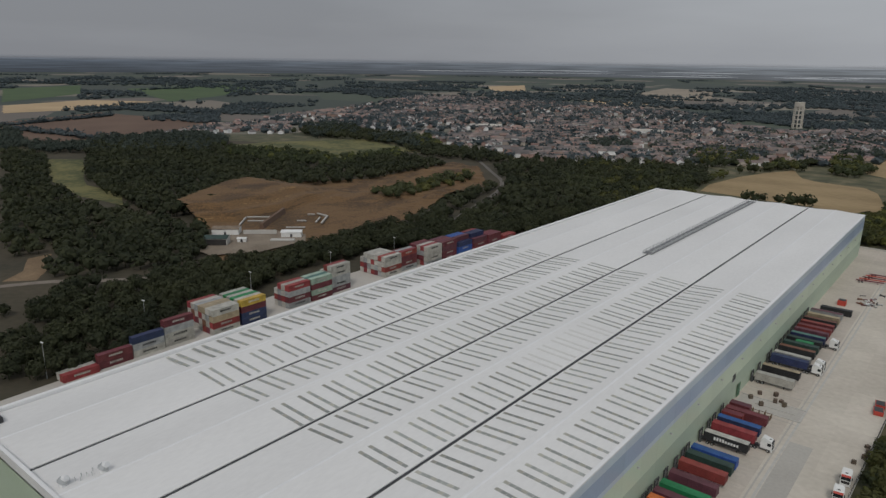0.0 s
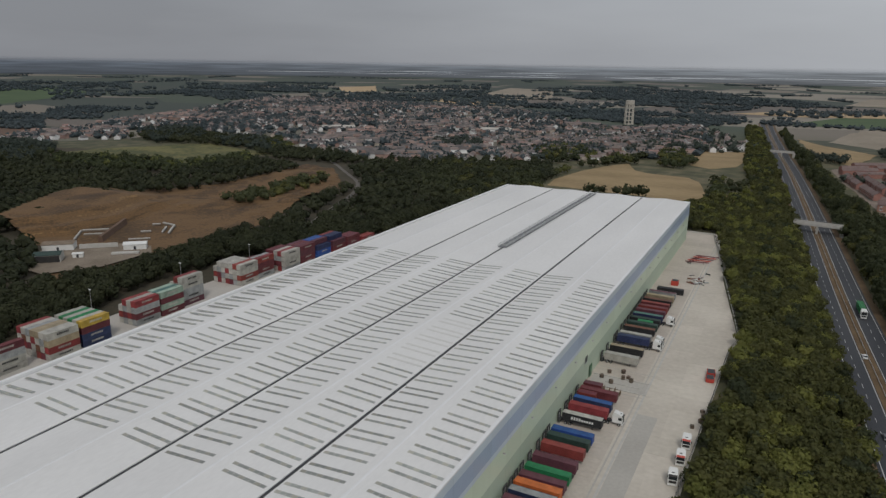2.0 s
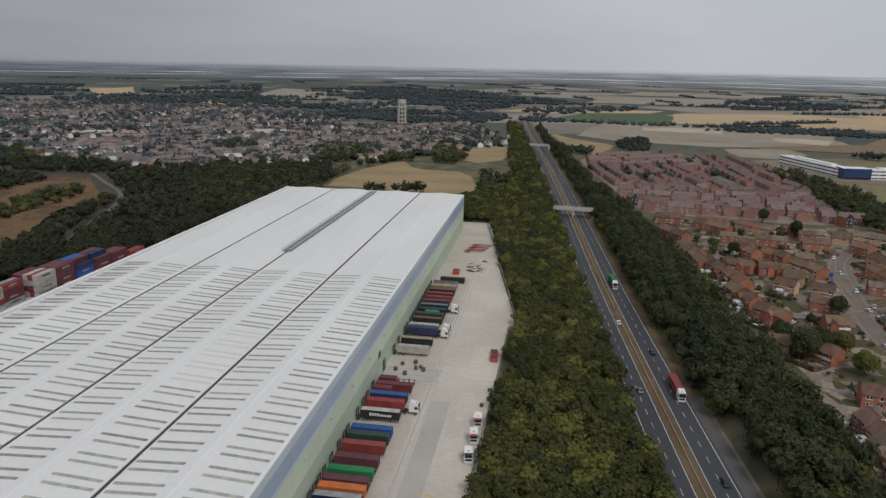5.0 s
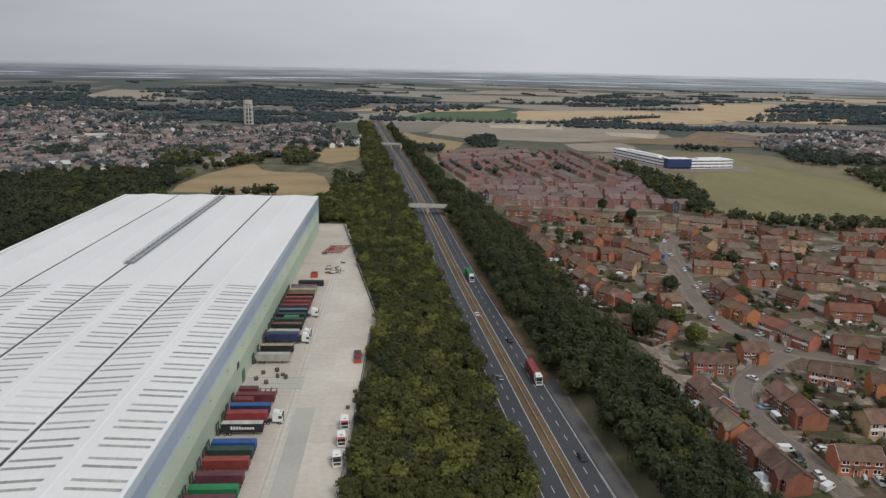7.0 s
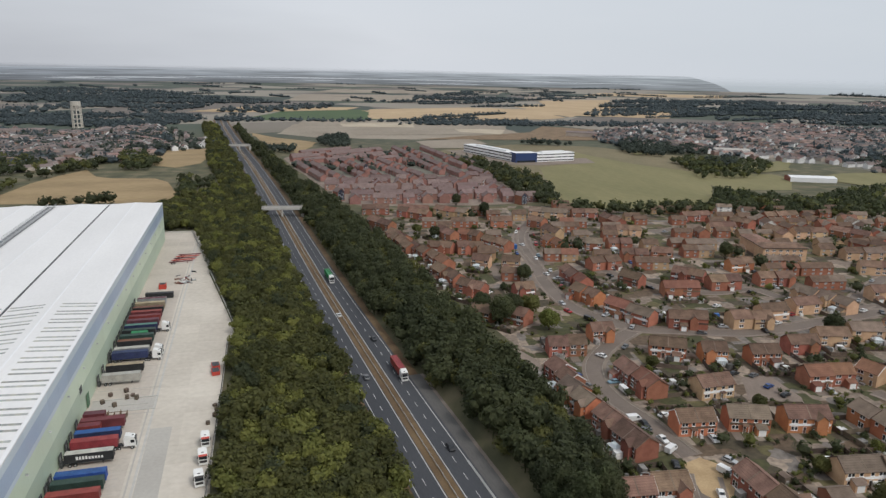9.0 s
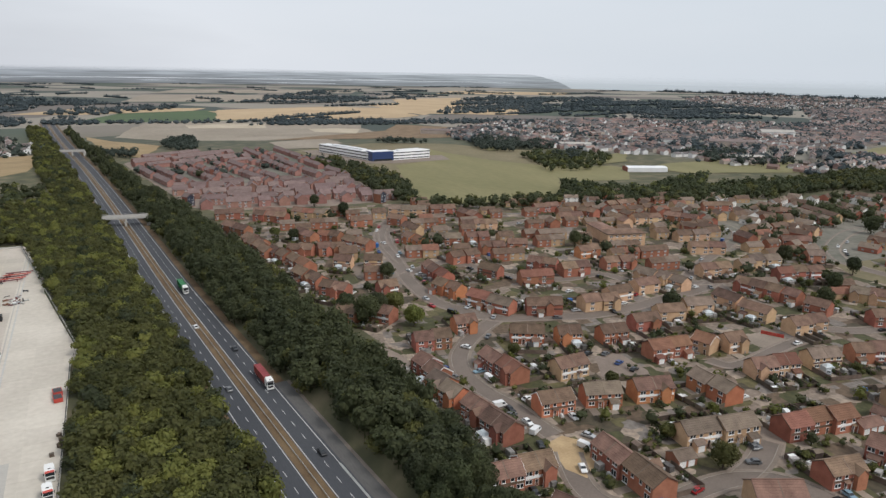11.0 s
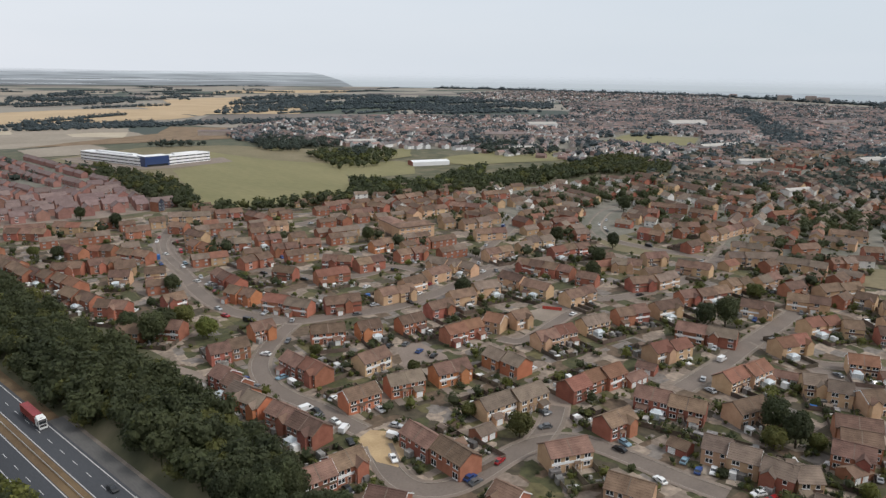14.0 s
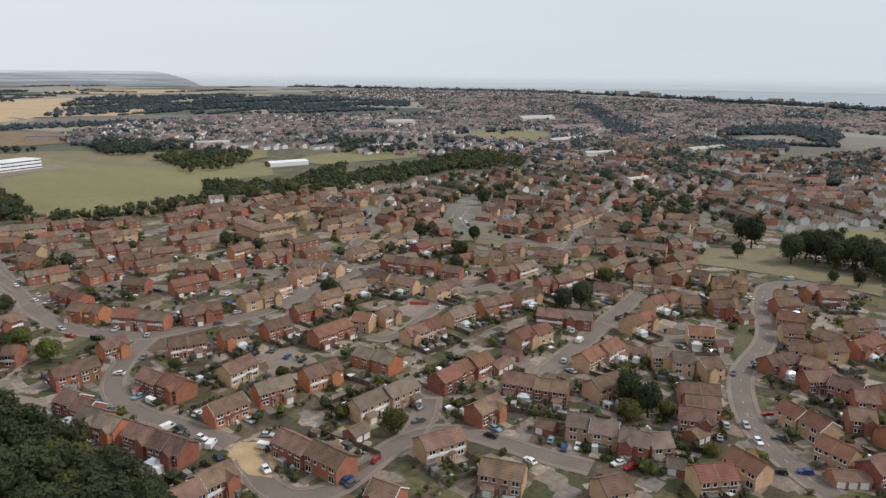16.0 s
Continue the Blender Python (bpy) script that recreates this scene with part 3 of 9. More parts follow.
def smooth_line(pts, step=3.0):
    p = np.asarray(pts, float)
    for _ in range(3):
        q = np.empty((2 * len(p) - 2, 2))
        q[0::2], q[1::2] = 0.75 * p[:-1] + 0.25 * p[1:], 0.25 * p[:-1] + 0.75 * p[1:]
        p = np.vstack([p[:1], q, p[-1:]])
    s = np.concatenate([[0], np.cumsum(np.linalg.norm(np.diff(p, axis=0), axis=1))])
    t = np.linspace(0, s[-1], max(3, int(s[-1] / step)))
    return np.column_stack([np.interp(t, s, p[:, 0]), np.interp(t, s, p[:, 1])])


def fill(poly, spacing, jitter=0.42):
    p = np.asarray(poly, float)
    x0, y0, x1, y1 = *p.min(0), *p.max(0)
    gx, gy = np.meshgrid(np.arange(x0, x1, spacing), np.arange(y0, y1, spacing))
    q = np.column_stack([gx.ravel(), gy.ravel()]) + RNG.uniform(-jitter, jitter, (gx.size, 2)) * spacing
    return q[inside(q[:, 0], q[:, 1], poly)]


def patch(name, pts, material, z, label="", ragged=True):
    """A level piece of ground cover with a slightly uneven edge."""
    p = np.asarray(pts, float)
    q = []
    for i in range(len(p)):
        a, b = p[i], p[(i + 1) % len(p)]
        n = max(2, int(np.linalg.norm(b - a) / 25)) if ragged else 1
        for k in range(n):
            w = a + (b - a) * k / n
            if ragged:
                w = w + RNG.normal(0, min(1.5, np.linalg.norm(b - a) * 0.01), 2)
            q.append((w[0], w[1], z))
    edge = np.array([(x_, y_) for x_, y_, _ in q])
    span = float(np.max(edge.max(0) - edge.min(0)))
    core = fill(edge, max(4.0, span / 14)) if ragged and span > 60 else np.zeros((0, 2))
    verts = [Vector(v) for v in edge] + [Vector(v) for v in core]
    vs, _, fs, _, _, _ = delaunay_2d_cdt(verts, [], [list(range(len(edge)))], 1, 0.001)
    me = arrays_mesh(name, np.array([(v.x, v.y, z) for v in vs]), np.array([f for f in fs if len(f) == 3]), material)
    up = [p.normal.z for p in me.polygons]
    if sum(up) < 0:
        me.flip_normals()
    return tagged(new(name, me), label or name.replace("_", " ") + " with uneven edges", "ground", kind="structure")


patch("field", [(-195, 592), (-200, 630), (-193, 693), (-181, 737), (-162, 778), (-145, 728), (-131, 716), (-89, 707), (-76, 685), (-66, 632), (-33, 618), (-26, 579), (-69, 577)], M['dry'], 0.1)
patch("field", [(-114, 841), (-103, 947), (-55, 961), (-48, 885), (-54, 814), (-78, 781), (-100, 800)], M['dry'], 0.12000000000000001)
patch("field", [(-32, 1470), (82, 1769), (288, 1849), (303, 1480)], M['crop'], 0.14)
patch("field", [(280, 1799), (684, 1951), (720, 1529), (546, 1442), (335, 1514)], M['wheat'], 0.16)
patch("field", [(43, 1168), (83, 1365), (471, 1412), (458, 1139), (268, 1047), (100, 1097)], M['stubble'], 0.18)
patch("field", [(317, 727), (239, 503), (305, 481), (385, 504), (482, 656), (453, 714), (440, 751), (424, 884), (371, 758)], M['lawn'], 0.2)
patch("field", [(466, 642), (489, 656), (555, 638), (555, 609), (498, 544), (443, 553), (431, 568)], M['lawn'], 0.22)
patch("field", [(-1243, 425), (-1349, 626), (-1035, 664), (-901, 577), (-925, 487), (-923, 375), (-970, 328)], M['plough'], 0.24000000000000002)
patch("field", [(-1649, 569), (-1736, 783), (-1581, 869), (-1438, 613), (-1431, 492)], M['wheat'], 0.26)
patch("field", [(-2441, 849), (-2572, 1146), (-2019, 897), (-1764, 609)], M['crop'], 0.28)
patch("field", [(-2245, 1141), (-2382, 1666), (-1875, 1394), (-1557, 898)], M['crop'], 0.30000000000000004)
patch("field", [(-744, 496), (-734, 557), (-675, 662), (-543, 626), (-557, 511), (-619, 516), (-693, 478)], M['rough_grass'], 0.32)
patch("field", [(-771, 299), (-746, 323), (-592, 258), (-535, 260), (-492, 238), (-547, 233), (-629, 246)], M['rough_grass'], 0.33999999999999997)
patch("field", [(399, 105), (438, 101), (466, 58), (437, 0), (392, -1), (402, 42), (402, 74)], M['dry_grass'], 0.36)
patch("field", [(542, 54), (563, 5), (501, 2), (514, 37)], M['lawn'], 0.38)
patch("field", [(987, 624), (1145, 666), (1167, 548), (1036, 492), (977, 541)], M['lawn'], 0.4)
patch("field", [(786, 2082), (1311, 2400), (1100, 1976), (744, 1548)], M['wheat'], 0.42000000000000004)
patch("field", [(-1681, 2355), (-1658, 2614), (-1283, 2025), (-1319, 1911)], M['wheat'], 0.44000000000000006)
patch("field", [(-999, 2285), (-1138, 2882), (-906, 2774), (-670, 2036), (-757, 1927)], M['stubble'], 0.45999999999999996)
patch("field", [(-1088, 1877), (-889, 1847), (-707, 1726), (-746, 1614)], M['wheat'], 0.48)
patch("field", [(-1, 1191), (37, 1102), (93, 1022), (60, 888), (24, 956)], M['dry'], 0.5)
patch("field", [(240, 1024), (336, 1059), (339, 982), (288, 928), (239, 933)], M['stubble'], 0.52)
patch("field", [(94, 1408), (152, 1478), (486, 1293), (414, 1129), (217, 1133), (77, 1177)], M['stubble'], 0.54)
patch("field", [(594, 555), (724, 512), (804, 560), (789, 627), (642, 631), (580, 607)], M['lawn'], 0.56)
patch("field", [(327, 49), (315, 44.5), (303, 41.5), (288, 40.2), (276, 41), (272, 44), (280, 46.5), (294.5, 47.5), (311, 49)], M['grass'], 0.14)
patch("field", [(-220, 793), (-222, 920), (-156, 946), (-150, 851), (-172, 802), (-191, 762), (-213, 767)], M['dry_grass'], 0.58)
patch("field", [(517, 666), (608, 728), (671, 741), (602, 663), (560, 653)], M['lawn'], 0.64)
patch("field", [(538, 925), (601, 925), (542, 835), (493, 818)], M['lawn'], 0.66)
patch("field", [(305, 1848), (613, 1953), (751, 1870), (725, 1527), (637, 1467), (561, 1492), (247, 1493)], M['wheat'], 0.93)
patch("field", [(1030, 2410), (1397, 2541), (1162, 2146), (878, 1890), (916, 2099)], M['wheat'], 0.95)
patch("field", [(-140, 1749), (-17, 1964), (296, 1948), (249, 1832), (-15, 1716)], M['wheat'], 0.6)

# ---- trunk road in its cutting ----
road_y = np.arange(-120, 1500, 10.0)
road_line = np.column_stack([smoothed_axis(road_y), road_y])
fall = -4.0 * np.clip((1500 - road_y) / 300, 0, 1) + 0.02
road_things = tagged(new("road", ribbon(road_line, [-10.6, -6, -1.7], fall, M["asphalt"], "road")), "dark asphalt dual carriageway with white lane markings", "road", kind="structure")
part("carriageway", ribbon(road_line, [1.7, 6, 10.6], fall, M["asphalt"], "carriageway"), road_things, "dark asphalt carriageway")
part("median", ribbon(road_line, [-2.1, -0.6, 0.6, 2.1], fall + 0.05, M["verge"], "median"), road_things, "brown dry grass central reservation")
for o in (-2.5, 2.5, -9.5, 9.5):
    part("edge_line", ribbon(road_line, [o - 0.13, o + 0.13], fall + 0.025, M["line_paint"], "edge_line"), road_things)
for o in (-10.6, 10.6):
    part("verge_strip", ribbon(road_line, [min(o, o * 1.32), max(o, o * 1.32)], fall + 0.03, M["verge"], "verge_strip"), road_things, "dry grass and gravel verge")
dash = block_mesh("lane_dash", (0.20, 3.4, 0.008), M["line_paint"])
for o in (-6.0, 6.0):
    for y in np.arange(100, 760, 9.0):
        x = float(smoothed_axis(y)) + o
        slope = math.degrees(math.atan2(float(smoothed_axis(y + 5) - smoothed_axis(y - 5)), 10))
        part("lane_dash", dash, road_things, m=pose(x, y, -3.955, 0, 0, -slope))
# lay-by with dotted edge on the eastern carriageway
lay = (road_y > 90) & (road_y < 235)
part("lay_by", ribbon(road_line[lay], [10.4, 15.0], fall[lay] + 0.05, M["asphalt_worn"], "lay_by"), road_things, "worn grey lay-by")
part("gravel_strip", ribbon(road_line[lay], [14.8, 17.6], fall[lay] + 0.06, M["gravel_edge"], "gravel_strip"), road_things, "pale gravel edge of a lay-by")
dot = block_mesh("dotted_mark", (0.3, 1.0, 0.008), M["line_paint"])
for y in np.arange(178, 236, 2.0):
    part("dotted_mark", dot, road_things, m=pose(float(smoothed_axis(y)) + 9.5, y, -3.95, 0, 0, 4.5))
part("solid_mark", ribbon(road_line[(road_y > 90) & (road_y < 180)], [9.2, 9.9], -3.955, M["line_paint"], "solid_mark"), road_things)
# barrier along the reservation
rail = tagged(new("crash_barrier", None), "galvanised steel crash barrier along the central reservation", "barrier")
part("rail", ribbon(road_line, [-0.06, 0.06], fall + 0.72, M["galvanised"], "rail"), rail)
for o in (-0.06, 0.06):
    p = road_line + np.array([o, 0])
    v = np.concatenate([np.column_stack([p, fall + 0.45]), np.column_stack([p, fall + 0.72])])
    n = len(p)
    i = np.arange(n - 1)
    part("rail_face", arrays_mesh("rail_face", v, np.stack([i, i + 1, i + n + 1, i + n], 1), M["galvanised"]), rail)
post = block_mesh("barrier_post", (0.12, 0.1, 0.7), M["galvanised"])
for y in np.arange(110, 400, 6.0):
    part("barrier_post", post, rail, m=pose(float(smoothed_axis(y)), y, -4.0))


def bridge(y, z, width, span, label):
    """A flat road bridge across the cutting, on two piers, with solid parapets."""
    x = float(smoothed_axis(y))
    b = thing("road_bridge", label, "bridge", m=pose(x, y, 0, 0, 0, -6))
    s = Shape()
    s.box(-span / 2, -width / 2, z - 1.0, span / 2, width / 2, z, M["kerb"], top=M["tarmac"])
    part("deck", s, b)
    for side in (-1, 1):
        s = Shape()
        s.box(-span / 2, side * width / 2 - 0.15, z - 0.4, span / 2, side * width / 2 + 0.15, z + 1.15, M["kerb"])
        part("parapet", s, b)
        s = Shape()
        for i in range(13):
            u = -span / 2 + i * span / 12
            s.box(u - 0.05, side * width / 2 - 0.05, z + 1.15, u + 0.05, side * width / 2 + 0.05, z + 1.9, M["galvanised"])
        s.box(-span / 2, side * width / 2 - 0.04, z + 1.86, span / 2, side * width / 2 + 0.04, z + 1.94, M["galvanised"])
        part("handrail", s, b)
        s = Shape()
        s.box(side * span / 2 - 1.2, -width / 2, -4.2, side * span / 2 + 1.2, width / 2, z - 1.0, M["kerb"])
        part("abutment", s, b)
    s = Shape()
    s.box(-0.5, -width / 2 + 0.4, -4.1, 0.5, width / 2 - 0.4, z - 1.0, M["kerb"])
    part("pier", s, b)
    return b


bridge(528, 2.4, 6.0, 30.0, "pale concrete road bridge over the dual carriageway")
bridge(975, 2.4, 7.0, 28.0, "grey concrete bridge far along the dual carriageway")

# ---- warehouse ----
WX0, WX1, WY0, WY1, EAVE, RISE = -174.84, -54.05, 42.3, 446.5, 24.2, 0.85
BAY = (WX1 - WX0) / 4
GUT = [WX0, -142.5, -113.65, -83.2, WX1]
ware = thing("warehouse", "huge warehouse with white ridged sheet roof and green-banded cladding", "warehouse")
for b in range(4):
    x0, x1 = GUT[b], GUT[b + 1]
    xm = (x0 + x1) / 2
    for a, c, za, zc in ((x0 + 0.5, xm, EAVE - (0.55 if b == 0 else 0), EAVE + RISE), (xm, x1 - 0.5, EAVE + RISE, EAVE)):
        s = Shape()
        s.prism([(a, za - 0.25), (c, zc - 0.25), (c, zc), (a, za)], WY0 + 0.8, WY1 - 0.8, "y", M["roof_sheet"])
        part("roof_slope", s, ware, "white ribbed roof sheets")
    s = Shape()
    s.prism([(xm - 0.35, EAVE + RISE), (xm + 0.35, EAVE + RISE), (xm, EAVE + RISE + 0.07)], WY0 + 0.8, WY1 - 0.8, "y", M["roof_ridge"])
    part("ridge_cap", s, ware)
    if b:
        s = Shape()
        s.box(x0 - 0.5, WY0 + 0.8, EAVE - 0.5, x0 + 0.5, WY1 - 0.8, EAVE - 0.22, M["gutter"])
        part("valley_gutter", s, ware, "dark valley gutter")
# rooflights in pairs on every slope
tilt = math.degrees(math.atan2(RISE, BAY / 2))
light_mesh = Shape()
for k in range(8):
    light_mesh.box(-5.55 + k * 1.39, -0.46, -0.02, -5.55 + k * 1.39 + 1.27, 0.46, 0.045, M["rooflight" if k % 3 else "rooflight_worn"])
light_mesh.box(-5.55, -0.52, -0.03, 5.55, 0.52, 0.012, M["rooflight_rim"])
light_mesh = light_mesh.mesh("rooflight")
light_new = Shape()
for k in range(8):
    light_new.box(-5.55 + k * 1.39, -0.46, -0.02, -5.55 + k * 1.39 + 1.27, 0.46, 0.045, M["rooflight_pale"])
light_new.box(-5.55, -0.52, -0.03, 5.55, 0.52, 0.012, M["rooflight_rim"])
light_new = light_new.mesh("rooflight")
for b in range(4):
    xm = (GUT[b] + GUT[b + 1]) / 2
    for side in (-1, 1):
        xc = xm + side * (BAY / 4 + (0.85 if side > 0 else 0.38))
        zc = EAVE + RISE - abs(xc - xm) / (BAY / 2) * RISE
        for i in range(21):
            for d in (0.0, 3.0):
                newer = b == 2 and side > 0 and 8 <= i <= 12
                part("rooflight", light_new if newer else light_mesh, ware, "pale renewed rooflight" if newer else "", m=pose(xc, 91.2 + i * 8.01 + d, zc, 0, side * tilt, 0))
# parapets: west, north and south
for x0, y0, x1, y1 in ((WX0 - 1.0, WY0, WX0 + 0.3, WY1), (WX0 + 0.5, WY1 - 0.8, WX1, WY1), (WX0 + 0.5, WY0, WX1, WY0 + 0.8)):
    s = Shape()
    high = 0.28 if x1 - x0 < 2 else (0.9 if y0 > 200 else 1.6)
    s.box(x0, y0, EAVE - 1.0, x1, y1, EAVE + high if y0 < 200 or x1 - x0 < 2 else EAVE + 0.12, M["clad_white"])
    part("parapet", s, ware, "pale metal parapet")
s = Shape()
s.prism([(WX1 - 0.55, EAVE - 0.3), (WX1 + 0.32, EAVE - 0.3), (WX1 + 0.32, EAVE - 0.02), (WX1 - 0.55, EAVE + 0.06)], WY0, WY1, "y", M["clad_white"])
part("eaves_trim", s, ware)
# side walls: bands of cladding, each made of long panels
BANDS = ((23.6, 24.0, "clad_white", 0.06), (21.6, 23.6, "clad_sky", 0.12), (17.0, 21.6, "clad_blue", 0.10), (15.6, 17.0, "clad_sky", 0.08), (9.4, 15.6, "clad_pale", 0.04), (4.8, 9.4, "clad_green", 0.0))
for z0, z1, key, proud in BANDS:
    panel = Shape()
    panel.box(-0.15, 0.02, z0 + 0.015, 0.15 + proud, 10.085, z1 - 0.015, M[key])
    panel = panel.mesh("wall_panel")
    for i in range(40):
        part("wall_panel", panel, ware, m=pose(WX1, WY0 + i * 10.105, 0))
for x0, y0, x1, y1, name in ((WX0 - 0.2, WY0, WX0 + 0.2, WY1, "west_wall"), (WX0, WY1 - 0.4, WX1, WY1, "north_wall"), (WX0, WY0, WX1, WY0 + 0.4, "south_wall"), (WX1 - 0.35, WY0 + 0.4, WX1 - 0.16, WY1 - 0.4, "east_wall")):
    s = Shape()
    s.box(x0, y0, 0, x1, y1, EAVE - 0.6, M["clad_green"])
    part(name, s, ware, "pale green profiled cladding")
# loading docks: recessed dark doors with shelters, and green personnel doors
DOCK_Y = [143.2, 147.0, 150.6, 154.9, 161.0, 167.9, 173.1, 176.9, 187.4, 194.0, 198.8, 206.2, 238.4, 246.6, 258.0, 261.8, 269.4, 275.0, 281.0, 286.6, 292.4, 297.6, 303.0, 308.4, 314.6, 320.6]
# the shelters' black also stands in for shade between wall and trailers
shelter = Shape()
shelter.box(0.16, -1.25, 0.9, 0.45, -1.05, 3.5, M["dock_dark"])
shelter.box(0.16, 1.05, 0.9, 0.45, 1.25, 3.5, M["dock_dark"])
shelter.box(0.16, -1.25, 3.5, 0.5, 1.25, 3.75, M["dock_dark"])
shelter.box(0.16, -1.05, 1.1, 0.20, 1.05, 3.5, M["galvanised"])
shelter.box(0.16, -1.2, 0.0, 0.9, 1.2, 1.05, M["dock_dark"])
shelter = shelter.mesh("dock_shelter")
for y in DOCK_Y:
    part("dock_shelter", shelter, ware, "black dock shelter", m=pose(WX1, y, 0))
for y, w, h in ((223.2, 3.0, 4.6),):
    s = Shape()
    s.box(WX1 + 0.16, y - w / 2, 0.02, WX1 + 0.26, y + w / 2, h, M["dock_door"])
    for i in range(1, 6):
        s.box(WX1 + 0.26, y - w / 2, h * i / 6, WX1 + 0.29, y + w / 2, h * i / 6 + 0.06, M["dock_dark"])
    part("roller_door", s, ware, "green roller shutter door")
s = Shape()
s.box(WX1 + 0.16, 214.4, 8.2, WX1 + 0.24, 217.4, 10.4, M["dock_dark"])
s.box(WX1 + 0.16, 214.2, 8.05, WX1 + 0.34, 217.6, 8.2, M["galvanised"])
part("wall_louvre", s, ware, "dark ventilation louvre")
for y in np.arange(141, 442, 20.2):
    s = Shape()
    s.box(WX1 + 0.14, y - 0.2, 13.8, WX1 + 0.75, y + 0.2, 14.05, M["galvanised"])
    s.box(WX1 + 0.45, y - 0.25, 13.66, WX1 + 0.8, y + 0.25, 13.84, M["white_box"])
    part("wall_lamp", s, ware, "small floodlight on the cladding")
# plant walkway on the roof: mesh deck, posts and rails
walkway = thing("roof_walkway", "grey galvanised guarded walkway along the white roof", "walkway")
XW = GUT[2]
s = Shape()
s.box(XW - 2.05, 285, EAVE + 0.25, XW + 2.05, 442, EAVE + 0.4, M["deck_grey"])
part("deck", s, walkway)
for o in (-2.05, 2.05):
    for y in np.arange(285, 441, 3.8):
        s = Shape()
        s.box(XW + o - 0.06, y - 0.06, EAVE - 0.05, XW + o + 0.06, y + 0.06, EAVE + 1.6, M["galvanised"])
        s.box(XW + o - 0.05, y, EAVE + 0.95, XW + o + 0.05, y + 3.8, EAVE + 1.03, M["galvanised"])
        s.box(XW + o - 0.05, y, EAVE + 1.5, XW + o + 0.05, y + 3.8, EAVE + 1.6, M["galvanised"])
        part("guard_rail", s, walkway)
for y in np.arange(288, 436, 6.2):
    s = Shape()
    s.box(XW - 1.3, y, EAVE + 0.4, XW + 1.3, y + 5.5, EAVE + 0.9, M["galvanised"])
    s.box(XW - 0.7, y + 0.6, EAVE + 0.9, XW + 0.5, y + 4.6, EAVE + 1.15, M["deck_grey"])
    part("duct", s, walkway)
# plant on the near end of the roof
for x, y, k in ((-129.7, 52.9, 0), (-131.0, 45.6, 1)):
    u = thing("roof_vent", "white domed ventilation unit on the sheet roof", "vent", m=pose(x, y, EAVE + 0.5) @ Matrix.Scale(1.15, 4))
    s = Shape()
    s.tube((0, 0, 0), (0, 0, 0.9), 0.75, 0.75, M["clad_white"], 10)
    part("duct", s, u)
    s = Shape()
    s.tube((0, 0, 0.9), (0.2, 0.2, 1.5), 0.95, 0.7, M["galvanised"], 10)
    s.tube((0.2, 0.2, 1.5), (0.9, 0.4, 1.7), 0.6, 0.5, M["clad_white"], 10)
    part("cowl", s, u)
for i in range(7):
    u = Shape()
    x, y = -131.2 + (i % 3) * 0.66, 47.0 + i * 0.75
    u.tube((x, y, EAVE + 0.3), (x, y, EAVE + 1.7), 0.06, 0.06, M["galvanised"])
    u.box(x - 0.3, y - 0.06, EAVE + 1.35, x + 0.3, y + 0.06, EAVE + 1.45, M["galvanised"])
    tagged(part("roof_pipe", u), "thin steel flue pipe on the warehouse roof", "pipe", "roof pipes")
s = Shape()
s.box(-173.4, 44.6, EAVE + 0.1, -167.3, 48.0, EAVE + 1.3, M["steel_dark"])
s.box(-173.0, 45.0, EAVE + 1.3, -170.5, 47.6, EAVE + 1.8, M["galvanised"])
tagged(part("plant_box", s), "dark ventilation plant box on the roof corner", "roof plant")

# ---- yards ----
yard = patch("yard", [(-60, 60), (-60, 469), (-41, 468.5), (-10, 282), (-13, 268), (-14, 222), (-16, 157), (-19, 60)], M["concrete"], 0.02, "pale concrete lorry yard", ragged=False)
slab_rows = [(-57.0, -45.3, "concrete_apron"), (-45.2, -36.4, "concrete_apron"), (-36.3, -33.9, "concrete"), (-33.6, -24.4, "concrete"), (-24.3, -14.6, "concrete")]
for x0, x1, key in slab_rows:
    s = Shape()
    s.box(0, 0, 0, x1 - x0, 9.93, 0.03, M[key])
    slab = s.mesh("slab")
    for i in range(41):
        y = 62 + i * 10
        if x1 > -20 and y > 281:
            limit = -10 - (y + 10 - 282) * 31 / 192
            if x1 > limit:
                continue
        part("slab", slab, yard, m=pose(x0, y, 0.02))
s = Shape()
for i in range(22):
    y = 68 + i * 18
    s.box(-35.7, y, 0.052, -35.2, y + 17.9, 0.062, M["concrete_grey"])
    s.box(-34.2, y, 0.052, -33.5, y + 17.9, 0.062, M["kerb"])
part("drain_channel", s, yard, "pale drain channel")
s = Shape()
for y in (214.5, 233.2):
    s.box(-53, y, 0.052, -34, y + 0.35, 0.062, M["concrete_grey"])
for i in range(58):
    y = 140.2 + i * 3.4
    if not 212 < y < 236:
        s.box(-52, y, 0.052, -38, y + 0.12, 0.060, M["concrete_grey"])
part("bay_marking", s, yard, "faint bay lines")
s = Shape()
for x, y, w, h in ((-33.3, 104, 6.2, 99.5),):
    s.box(x, y, 0.052, x + w, y + h, 0.058, M["concrete_grey"])
part("patched_slab", s, yard, "darker patched concrete")
s = Shape()
for i in range(9):
    a, y = RNG.uniform(0, 6.3), 141 + RNG.uniform(0, 12)
    s.face([(-30 + i * 1.2 + math.cos(a + k) * 0.9, y + math.sin(a + k) * 0.5, 0.063) for k in (0, 1.5, 3, 4.6)], M["yellow_paint"])
part("worn_mark", s, yard, "worn yellow paint")
s = Shape()
